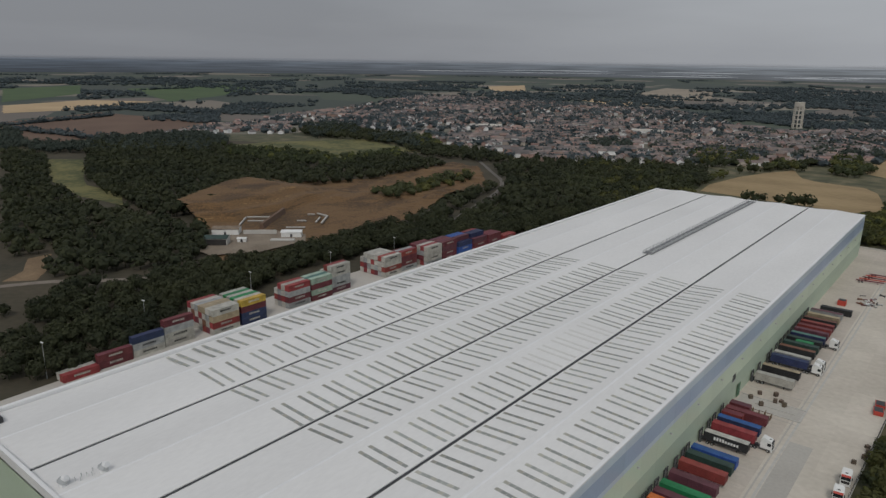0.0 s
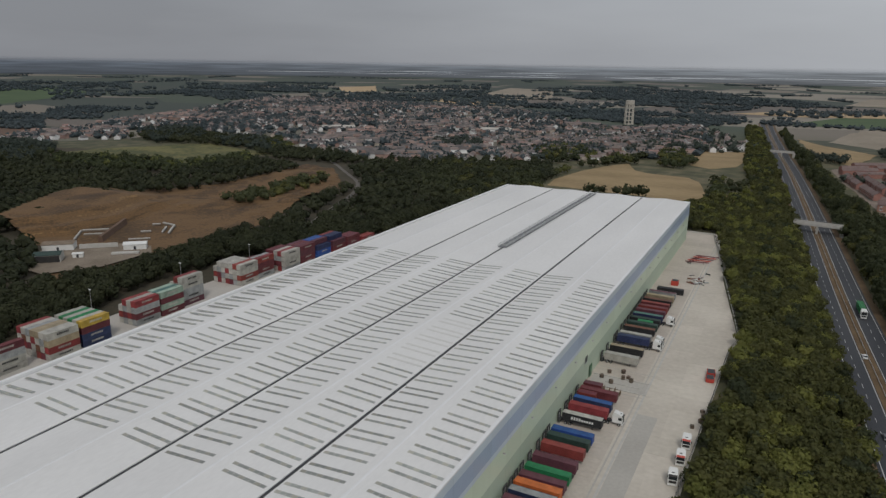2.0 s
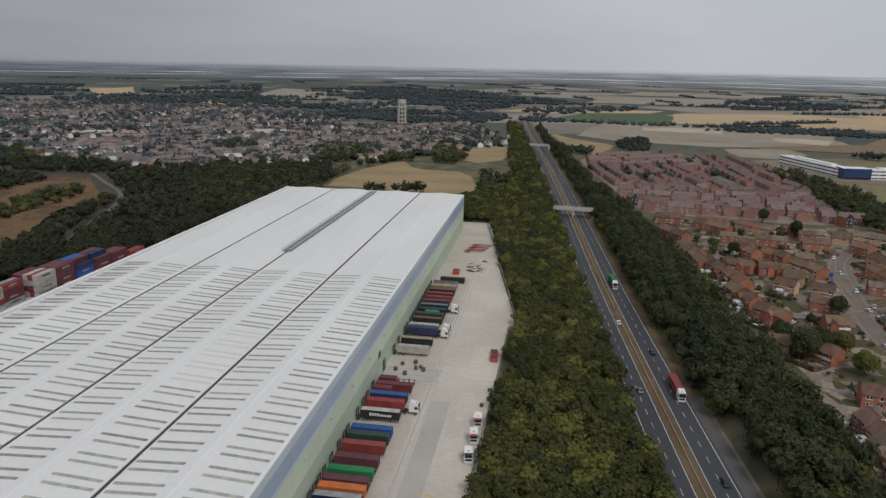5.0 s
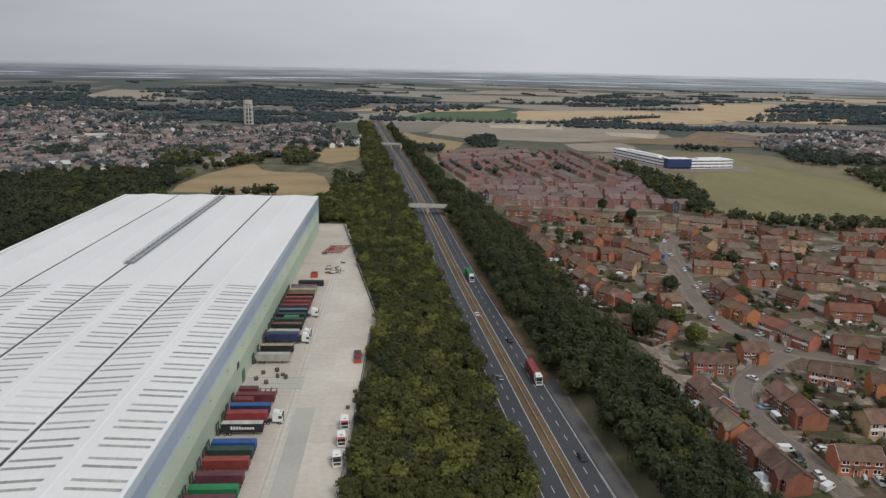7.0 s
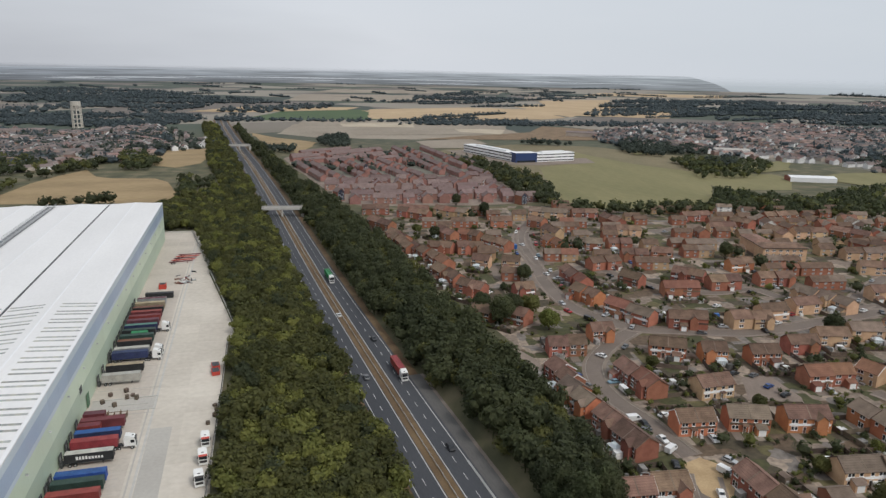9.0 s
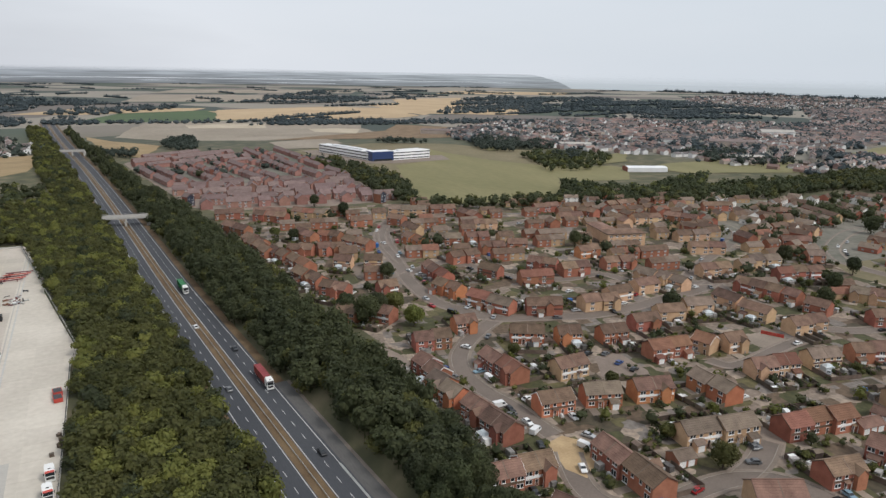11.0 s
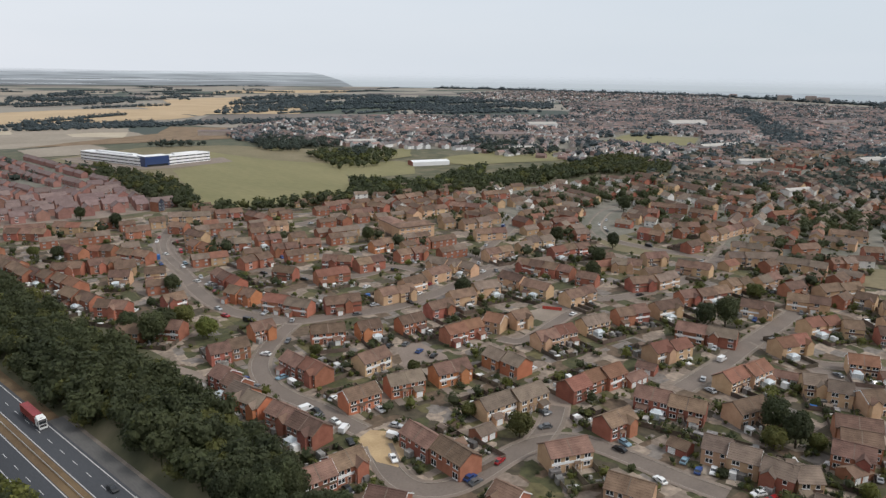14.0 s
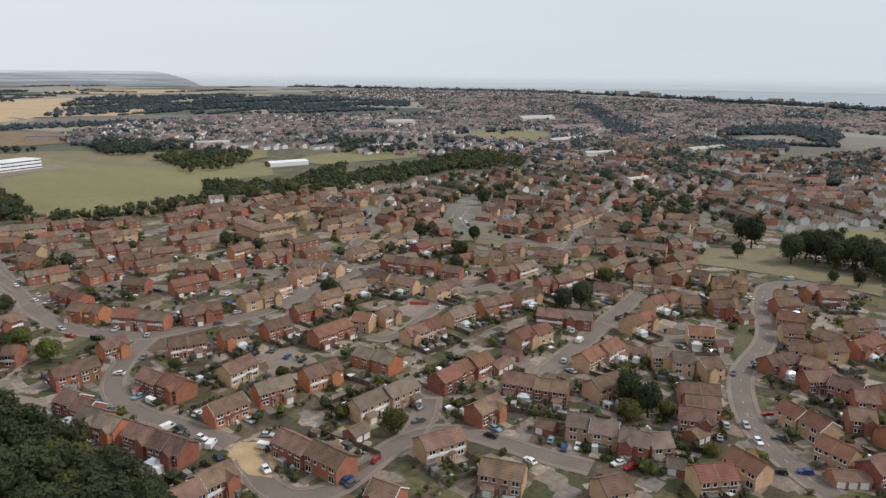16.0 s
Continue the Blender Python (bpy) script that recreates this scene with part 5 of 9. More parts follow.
def tree_kind(key, material, n=1250, clumps=13, rx=3.7, rz=3.3, size=0.45, tall=False):
    rng = np.random.default_rng(len(TREE_KINDS) + 11)
    for k in range(4):
        h = rz * 2.1
        crown = crown_tris(rng, n, clumps, rx * rng.uniform(0.9, 1.1), rz * rng.uniform(0.9, 1.1), size, tall)
        crown[:, :, 2] += h * 0.52
        TREE_KINDS[(key, k)] = (trunk_shape(rng, h, 0.16 + rx * 0.03).mesh("trunk"), tris_mesh("crown", crown, M[material]))


tree_kind("mixed", "leaf_mixed")
tree_kind("dark", "leaf_dark", rx=3.8, rz=4.6)
tree_kind("bright", "leaf_bright", rx=3.5, rz=3.2)
tree_kind("pine", "leaf_dark", rx=3.2, rz=5.2, tall=True)
TREE_WORDS = {"mixed": "broadleaf tree with mid-green ragged crown", "dark": "tall dark green broadleaf tree", "bright": "bright yellow-green leafy broadleaf tree", "pine": "dark pine with a ragged narrow crown"}


def tree(x, y, key, scale=1.0, group="woodland trees", z=None):
    k = int(RNG.integers(0, 4))
    trunk, crown = TREE_KINDS[(key, k)]
    z = float(ground_z(x, y)) if z is None else z
    m = pose(x, y, z, 0, 0, RNG.uniform(0, 360)) @ Matrix.Diagonal((scale, scale, scale * RNG.uniform(0.9, 1.12), 1))
    t = thing("tree", TREE_WORDS[key], "tree", group, m=m)
    part("trunk", trunk, t)
    part("crown", crown, t)
    return t


def low_kinds(seed, n, clumps, rx, rz, size, tall=False, count=6, drop=1.15):
    rng = np.random.default_rng(seed)
    out = []
    for _ in range(count):
        c = crown_tris(rng, n, clumps, rx, rz, size, tall)
        c[:, :, 2] += rz * drop
        stem = np.array([[(-0.2, 0, -0.2), (0.2, 0, -0.2), (0, 0, rz * 1.2)], [(0, -0.2, -0.2), (0, 0.2, -0.2), (0, 0, rz * 1.2)]], float)
        out.append(np.concatenate([c, stem]))
    return out


MID = low_kinds(3, 155, 5, 3.8, 3.4, 0.78)
MID_TALL = low_kinds(4, 160, 6, 3.6, 4.8, 0.80, True)
LOW = low_kinds(5, 22, 2, 4.2, 3.4, 1.5, count=8)
FAR = low_kinds(6, 9, 1, 8.0, 4.4, 2.6, drop=0.62)


def grove(name, pts, scales, kinds, material, label):
    """Many far trees as one piece of woodland."""
    if len(pts) == 0:
        return
    out = []
    which = RNG.integers(0, len(kinds), len(pts))
    turn = RNG.uniform(0, 6.283, len(pts))
    for (x, y, z), s, k, a in zip(pts, scales, which, turn):
        c, si = math.cos(a) * s, math.sin(a) * s
        t = kinds[k]
        q = np.empty_like(t)
        q[..., 0] = t[..., 0] * c - t[..., 1] * si + x
        q[..., 1] = t[..., 0] * si + t[..., 1] * c + y
        q[..., 2] = t[..., 2] * s * (0.85 + 0.3 * ((k * 7 + int(x)) % 5) / 5) + z
        out.append(q)
    tri = np.concatenate(out)
    tagged(new(name, tris_mesh(name, tri, material)), label, "trees", kind="stuff")


def lift(q):
    return np.column_stack([q, ground_z(q[:, 0], q[:, 1])])


def belts():
    """The two strips of woodland beside the trunk road."""
    ys = np.array([60, 157, 222, 268, 283, 380, 474, 476, 560, 640, 800, 1350], float)
    left = np.array([-16.5, -13.5, -11.5, -10.5, -7.5, -24, -38, -75, -70, -28, -45, -82], float)
    west = np.array([(x, y) for x, y in zip(left, ys)] + [(float(smoothed_axis(y)) - 12.2, y) for y in ys[::-1]])
    q = fill(west, 4.1)
    far = q[:, 1] > 560
    q = np.concatenate([q[~far], q[far][::2]])
    near = (q[:, 1] > 112) & (q[:, 1] < 150)
    for x, y in q[near]:
        edge = min(abs(x - (float(smoothed_axis(y)) - 13.8)), 12) / 12
        tree(x, y, RNG.choice(["mixed", "mixed", "mixed", "mixed", "bright"]), RNG.uniform(0.76, 1.05) * (0.75 + 0.25 * edge))
    rest = q[~near]
    pick = RNG.random(len(rest))
    for lo, hi, material, word in ((0, 0.66, "leaf_mixed", "mid-green"), (0.66, 0.88, "leaf_bright", "yellow-green"), (0.88, 1, "leaf_dark", "dark green")):
        sel = rest[(pick >= lo) & (pick < hi)]
        grove("roadside_wood", lift(sel), RNG.uniform(0.70, 1.16, len(sel)), MID, M[material], f"{word} broadleaf woodland strip beside the dual carriageway")
    ye = np.array([40, 126, 178, 250, 307, 456, 678, 1026, 1300], float)
    right = np.array([84, 84, 91, 87, 81, 71, 42, 3, -20], float)
    east = np.array([(float(smoothed_axis(y)) + 14.5 + (3 if y < 240 else 0), y) for y in ye] + [(x, y) for x, y in zip(right[::-1], ye[::-1])])
    q = fill(east, 4.6)
    far = q[:, 1] > 560
    q = np.concatenate([q[~far], q[far][::2]])
    near = (q[:, 1] < 146) & (q[:, 1] > 96)
    for x, y in q[near]:
        tree(x, y, RNG.choice(["dark", "dark", "pine", "mixed"]), RNG.uniform(0.85, 1.2))
    rest = q[~near]
    pick = RNG.random(len(rest))
    for lo, hi, material, kinds in ((0, 0.5, "leaf_dark", MID_TALL), (0.5, 0.82, "leaf_dark", MID), (0.82, 1, "leaf_mixed", MID)):
        sel = rest[(pick >= lo) & (pick < hi)]
        grove("roadside_wood", lift(sel), RNG.uniform(0.9, 1.28, len(sel)), kinds, M[material], "dark green tall woodland strip beside the dual carriageway")


belts()
patch("bare_ground", [(-363, 113), (-374, 127), (-396, 138), (-396, 150), (-369, 137), (-353, 125)], M["spoil"], 0.10, "trodden brown earth in a woodland clearing")
patch("bare_ground", [(-345, 106), (-342, 122), (-329, 125), (-312, 115), (-310, 103), (-319, 97)], M["scrub"], 0.11, "dark trodden earth in a woodland clearing")
patch("scrub_ground", [(-190, 40), (-190, 520), (-215, 600), (-240, 730), (-420, 640), (-830, 520), (-870, 280), (-560, 170), (-360, 60)], M["scrub"], 0.03, "dark scrub and leaf litter under the woods")
for n, (poly, key) in enumerate((([(250, 1055), (540, 1010), (690, 1150), (560, 1290), (480, 1160)], "spoil"), ([(620, 1680), (980, 1500), (1290, 1880), (900, 2060)], "wheat"), ([(900, 2480), (1480, 2320), (1880, 2690), (1300, 2960)], "stubble"),
                                 ([(110, 2320), (680, 2300), (790, 2850), (210, 2880)], "stubble"), ([(260, 3100), (1100, 3050), (1300, 3500), (420, 3600)], "stubble"), ([(1500, 3000), (2100, 2800), (2400, 3150), (1800, 3400)], "wheat"))):
    patch("field", poly, M[key], 0.63 + 0.02 * n, "dry pale harvested field")
for n, poly in enumerate(([(168, 1363), (248, 1386), (316, 1364), (295, 1274), (228, 1280), (167, 1296)], [(331, 1386), (378, 1361), (361, 1318), (324, 1338)], [(362, 1231), (411, 1230), (452, 1207), (411, 1118), (355, 1173)])):
    patch("field", poly, M["sand_pale"], 0.83 + 0.02 * n, "pale sandy stripped ground")
patch("school_ground", [(240, 900), (262, 640), (300, 590), (470, 640), (530, 700), (560, 800), (480, 930), (380, 970), (290, 930)], M["dry_grass"], 0.075, "worn dry grass round the school")
WOODS = {}
WOODS['west_near'] = [(-220, 63), (-224, 81), (-243, 139), (-271, 209), (-271, 265), (-218, 333), (-219, 550), (-238, 477), (-247, 362), (-285, 307), (-287, 271), (-286, 236), (-288, 205), (-300, 177), (-303, 139), (-279, 109), (-274, 83)]
WOODS['west_mid'] = [(-323, 123), (-301, 178), (-362, 226), (-411, 234), (-464, 219), (-508, 216), (-556, 183), (-430, 138), (-349, 124)]
WOODS['west_far'] = [(-466, 228), (-419, 238), (-459, 347), (-436, 427), (-433, 551), (-524, 566), (-510, 439), (-639, 427), (-802, 513), (-821, 364), (-579, 253), (-511, 249)]
WOODS['west_far2'] = [(-859, 290), (-780, 302), (-600, 233), (-525, 220), (-563, 185)]
WOODS['west_low'] = [(-309, 95), (-287, 100), (-279, 109), (-303, 139), (-326, 125), (-374, 118)]
WOODS['far_left1'] = [(-1336, 560), (-1422, 756), (-1104, 721), (-975, 656), (-1131, 599), (-1224, 530)]
WOODS['far_left2'] = [(-927, 314), (-871, 354), (-860, 453), (-838, 536), (-754, 506), (-692, 441), (-786, 348), (-824, 311)]
WOODS['strip_e1'] = [(477, 695), (587, 748), (604, 698), (527, 619), (452, 615)]
WOODS['strip_e2'] = [(673, 468), (811, 485), (768, 391), (693, 358), (650, 394)]
WOODS['strip_e3'] = [(712, 614), (817, 599), (774, 548), (692, 578)]
WOODS['rail_in'] = [(-285, 307), (-270, 350), (-292, 427), (-343, 515), (-348, 555), (-220, 542), (-238, 477), (-247, 362)]
WOODS['hedge_f4'] = [(-63, 603), (-57, 669), (-45, 629), (-51, 585)]
WOODS['hedge_f5'] = [(-188, 754), (-187, 818), (-171, 793), (-174, 732)]
WOODS['hedge_f6'] = [(-190, 884), (-176, 941), (-99, 959), (-96, 926), (-169, 904), (-175, 840)]
WOODS['hedge_n1'] = [(281, 1428), (515, 1361), (655, 1391), (987, 1286), (932, 1214), (605, 1283), (274, 1336)]
WOODS['wood_ne'] = [(999, 1825), (1397, 2160), (1885, 2130), (1878, 1725), (1581, 1449), (1207, 1555), (834, 1468)]
WOODS['wood_n1'] = [(-130, 1645), (-25, 1885), (264, 2129), (280, 1998), (2, 1650)]
WOODS['wood_n2'] = [(-895, 3029), (-585, 2929), (-257, 2610), (-64, 2325), (-57, 2069), (-266, 1984), (-581, 1951)]
WOODS['wood_n3'] = [(615, 2778), (854, 2503), (1256, 2677), (1105, 2354), (747, 2185)]
WOODS['wood_w1'] = [(-2159, 1824), (-2115, 2064), (-1612, 1993), (-1045, 1961), (-626, 1812), (-535, 1632), (-841, 1577), (-1238, 1529), (-1683, 1419)]
WOODS['wood_w2'] = [(-3513, 1625), (-3114, 1807), (-2396, 1958), (-2014, 1644), (-2291, 1392), (-2764, 1276)]
WOODS['wood_w3'] = [(-1220, 1709), (-955, 1708), (-595, 1518), (-367, 1533), (-297, 1325), (-500, 1280), (-828, 1482), (-1061, 1487)]
WOODS['island'] = [(-388, 386), (-391, 523), (-365, 494), (-353, 381)]
WOODS['rail_side'] = [(-363, 549), (-222, 547), (-200, 616), (-234, 724), (-338, 613), (-398, 634), (-392, 572), (-348, 518)]
WOODS['school_wood'] = [(226, 766), (264, 788), (277, 646), (256, 547), (233, 490), (223, 524), (232, 672)]
WOODS['field_edge'] = [(402, 529), (423, 525), (464, 489), (593, 530), (518, 461), (434, 450), (363, 455), (358, 473)]
WOODS['far_wood'] = [(747, 1509), (1275, 2341), (1451, 2456), (1356, 2067), (1022, 1558), (849, 1438), (755, 1483)]
WOODS['far_wood_b'] = [(1585, 2416), (1966, 2436), (2072, 2273), (1691, 1855), (1487, 1843), (1282, 1921)]
WOODS['east_wood'] = [(932, 301), (1234, 325), (1489, 268), (1694, 129), (1241, 91), (1062, 153), (979, 220), (901, 255)]
WOODS['east_wood_b'] = [(2102, 905), (2337, 945), (1294, 422), (1102, 332), (1020, 339)]
WOODS['tower_wood'] = [(-448, 1369), (-390, 1511), (-409, 1753), (-137, 1685), (-95, 1452), (-155, 1304), (-248, 1247)]
WOODS['east_line'] = [(376, 488), (404, 516), (444, 464), (567, 472), (661, 467), (720, 460), (651, 414), (572, 404), (490, 408), (413, 432)]
WOODS['long_hedge'] = [(238, 495), (357, 474), (344, 455), (228, 473)]
WOODS["far_wood_c"] = [(1469, 1967), (1862, 2261), (2129, 2074), (1986, 1468), (1621, 1196), (1254, 1297), (1078, 1444)]
WOODS['rail_gap'] = [(-300, 330), (-327, 421), (-336, 484), (-326, 480), (-312, 432), (-292, 374), (-280, 335)]
WOODS['rail_fringe'] = [(-263, 130), (-266, 210), (-266, 300), (-225, 352), (-222, 420), (-232, 430), (-262, 380), (-300, 310), (-300, 180), (-270, 120)]
WOODS['west_back'] = [(-700, 640), (-790, 640), (-800, 740), (-690, 720), (-600, 690), (-560, 660), (-595, 652)]
WOODS['west_back2'] = [(-560, 620), (-555, 660), (-470, 655), (-400, 630), (-420, 600), (-500, 590)]
WOODS['rail_north'] = [(-400, 640), (-340, 655), (-300, 700), (-250, 735), (-300, 690), (-345, 625)]
WOODS['w_strip'] = [(-1458, 597), (-1496, 791), (-1236, 805), (-1028, 690), (-1206, 615)]
WOODS['w_village'] = [(-917, 427), (-863, 541), (-758, 515), (-748, 446), (-812, 383)]
WOODS['w_rough_n'] = [(-860, 708), (-834, 792), (-708, 700), (-723, 623)]
WOODS['w_rough_e'] = [(-675, 662), (-688, 742), (-568, 688), (-540, 622)]
WOODS['w_left'] = [(-1160, 393), (-1062, 379), (-884, 325), (-854, 285)]
WOODS['w_green'] = [(-2229, 986), (-1978, 1033), (-1404, 901), (-1689, 895), (-1733, 764)]
WOODS['w_band'] = [(-3395, 1178), (-3484, 1602), (-3138, 1901), (-2456, 1285), (-2778, 961)]
WOODS['w_vill_b'] = [(-1031, 686), (-1046, 849), (-883, 739), (-877, 616)]
WOODS['w_vill_c'] = [(-1312, 1417), (-1420, 1802), (-1033, 1379), (-936, 1078)]
WOODS['n_a'] = [(-1786, 1669), (-1667, 1776), (-1233, 1694), (-1544, 2187), (-2088, 2438), (-2310, 2164)]
WOODS['n_b'] = [(-1431, 2297), (-1407, 3275), (-869, 2020), (-1076, 1942)]
WOODS['n_c'] = [(-744, 1808), (-592, 2066), (-235, 2622), (-155, 1750), (-423, 1477)]
WOODS['n_d'] = [(-936, 2620), (-567, 2531), (-319, 1610), (-254, 1900), (-148, 1791), (-33, 2241), (-194, 2905), (-762, 3417)]
WOODS['n_e'] = [(508, 2265), (612, 2629), (1076, 3383), (840, 2403)]
WOODS['n_f'] = [(-61, 1442), (138, 1362), (551, 1344), (588, 1436), (147, 1451), (-65, 1539)]
WOODS['n_g'] = [(93, 1006), (110, 1077), (144, 1099), (142, 1019), (126, 942), (99, 948)]
WOODS['dry_d'] = [(-205, 625), (-194, 703), (-182, 749), (-163, 792), (-150, 841), (-149, 862), (-155, 862), (-158, 841), (-171, 792), (-190, 749), (-202, 703), (-213, 625)]
WOODS['dry_f'] = [(-145, 843), (-133, 820), (-113, 833), (-119, 892), (-140, 906)]
WOODS['e_h'] = [(548, 845), (612, 889), (632, 857), (590, 808), (545, 812)]
WOODS['e_i'] = [(474, 698), (499, 679), (525, 679), (514, 702)]
WOODS['e_j'] = [(394, 982), (462, 949), (463, 930), (387, 952)]
WOODS['w_vill_d'] = [(-1280, 751), (-1263, 846), (-1148, 871), (-1056, 794), (-1151, 759), (-1162, 685)]
WOODS['dry_g'] = [(-170, 770), (-152, 771), (-148, 782), (-168, 784)]
WOODS['dry_h'] = [(-60, 690), (-34, 690), (-32, 640), (-48, 632), (-64, 640)]
WOODS['w_far_a'] = [(-1984, 1338), (-2038, 1621), (-1885, 1786), (-1616, 1505), (-1704, 1336), (-1642, 1105)]
WOODS['w_far_b'] = [(-1371, 920), (-1377, 1049), (-1351, 1174), (-1215, 1040), (-1202, 914), (-1198, 801)]
WOODS['w_far_c'] = [(-1516, 1511), (-1469, 1742), (-1302, 1542), (-1346, 1359)]
WOODS['n_h'] = [(6, 971), (64, 922), (47, 889), (13, 914)]
WOODS['t_a'] = [(-438, 831), (-419, 894), (-352, 816), (-381, 779)]
WOODS['t_b'] = [(-291, 814), (-256, 894), (-199, 793), (-232, 723)]
WOODS['t_c'] = [(-355, 671), (-230, 679), (-184, 542), (-218, 462), (-279, 505)]
WOODS['t_d'] = [(-634, 701), (-633, 749), (-507, 630), (-554, 635)]
WOODS['t_e'] = [(-933, 1445), (-991, 1696), (-826, 1516), (-794, 1311)]
WOODS['t_f'] = [(-1176, 1174), (-1169, 1289), (-990, 1103), (-999, 1019)]
WOODS['dry_a'] = [(-154, 566), (-150, 583), (-108, 578), (-102, 570)]
WOODS['dry_b'] = [(-62, 589), (-53, 603), (-31, 598), (-30, 586)]
WOODS['dry_e'] = [(-132, 770), (-112, 860), (-95, 817), (-106, 759)]
WOODS['e_a'] = [(729, 692), (802, 727), (814, 661), (755, 613), (697, 611)]
WOODS['e_a2'] = [(509, 704), (584, 768), (593, 729), (523, 675)]
WOODS['e_b'] = [(634, 424), (782, 465), (739, 423), (662, 402)]
WOODS['e_c'] = [(558, 291), (584, 291), (597, 265), (577, 264)]
WOODS['e_d'] = [(1997, 891), (2682, 1074), (1970, 785), (1750, 741)]
WOODS['e_e'] = [(980, 1871), (1566, 2674), (1683, 2331), (1244, 1611), (1013, 1555)]
WOODS['e_f'] = [(514, 914), (581, 992), (605, 911), (519, 797), (486, 832)]
WOODS['e_g'] = [(499, 753), (559, 747), (507, 677), (480, 686)]
WOODS['w_rough_s'] = [(-736, 488), (-685, 479), (-615, 513), (-554, 508), (-538, 581), (-504, 562), (-510, 468), (-576, 436), (-666, 444)]
CLEARING = [(-407, 128), (-400, 139), (-396, 150), (-370, 137), (-354, 128), (-336, 143), (-321, 176), (-311, 170), (-324, 137), (-317, 120), (-310, 112), (-312, 101), (-319, 97)]
for key, poly in WOODS.items():
    dist = float(np.linalg.norm(np.mean(np.asarray(poly, float), 0)))
    step, kinds, base = (7.2, MID, 1.24) if dist < 450 else ((8.4, LOW, 1.32) if dist < 900 else ((9.5, LOW, 1.4) if dist < 1150 else (15, FAR, 1.15) if dist < 1700 else (30, FAR, 1.7)))
    base = base * (1.45 if key.startswith("east_wood") else 1.0)
    q = fill(poly, step * (0.75 if key == "far_wood_c" else 1.5 if key in ("wood_ne", "strip_e1", "strip_e3") else 1.0))
    if dist > 1150 and len(q):
        q = q[np.array([noise.noise(Vector((px * 0.0045, py * 0.007, 1.0))) for px, py in q]) > -0.04]
    q = q[~inside(q[:, 0], q[:, 1], CLEARING)]
    q = q[~inside(q[:, 0], q[:, 1], [(-170, 40), (-170, 440), (-188, 424), (-220, 356), (-247, 306), (-252, 134), (-237, 130), (-235, 40)])]
    pick = RNG.random(len(q))
    # woods beyond 900 m take the haze-tinted leaf colours
    tone = (("leaf_wood", 1.0),) if key.startswith(("west", "rail")) else (("leaf_mixed", 0.22), ("leaf_dark", 1.0)) if dist < 900 else (("leaf_town_hazed" if dist < 1150 else "leaf_far_hazed", 1.0),)
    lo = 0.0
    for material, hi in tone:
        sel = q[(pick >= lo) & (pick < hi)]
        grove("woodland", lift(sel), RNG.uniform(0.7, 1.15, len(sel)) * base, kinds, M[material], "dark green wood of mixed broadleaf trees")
        lo = hi
for x, y, sc in ((459, 72, 2.1), (433, 46, 1.9), (439, 34, 2.1), (434, 24, 2.0), (436, 14, 2.2), (434, 4, 2.0), (421, 0, 1.6), (448, 40, 2.0), (449, 28, 2.1), (451, 16, 2.0), (447, 6, 2.1), (430, -6, 1.9), (468, 80, 1.8), (428, 74, 1.1), (403, 10, 1.0), (404, 22, 0.8)):
    tree(x, y, "dark", sc, "parkland trees")
# hedgerows and copses over the far country
hx = []
for i in range(170):
    r, a = RNG.uniform(1150, 4700), radians(RNG.uniform(-76, 96) if i < 150 else RNG.uniform(-76, 4))
    p = np.array([math.sin(a) * r, math.cos(a) * r])
    d = radians(RNG.choice([20, 110]) + RNG.uniform(-14, 14))
    n = int(RNG.uniform(14, 46))
    wide = RNG.uniform(1, 3) if RNG.random() < (0.7 if i < 150 else 0.3) else RNG.uniform(12, 34)
    if a > radians(44) and r > 1900:
        wide = min(wide, 25)
    q = p + np.outer(np.linspace(0, n * 8, n), [math.cos(d), math.sin(d)]) + RNG.normal(0, 1, (n, 2)) * [wide, wide]
    hx.append(q)
hx = np.concatenate(hx)
ang = np.degrees(np.arctan2(hx[:, 0], hx[:, 1]))
shore = np.interp(ang, [40, 50, 58, 66, 75, 86, 100], [4900, 4600, 4100, 3850, 3250, 2700, 2400])
hx = hx[(np.hypot(hx[:, 0], hx[:, 1]) < shore - 60) & (np.abs(hx[:, 0] - smoothed_axis(hx[:, 1])) > 25)]
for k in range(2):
    grove("hedgerow_trees", lift(hx[k::2]), RNG.uniform(0.8, 1.5, len(hx[k::2])), FAR, M["leaf_far_hazed"], "far dark hedgerow trees and copses between fields, haze-tinted")

# ---- quarry ----
QUARRY = [(-441, 251), (-481, 319), (-487, 368), (-444, 435), (-451, 574), (-410, 569), (-339, 486), (-330, 421), (-303, 327), (-304, 297), (-313, 259), (-307, 211), (-318, 190), (-342, 213), (-376, 236)]


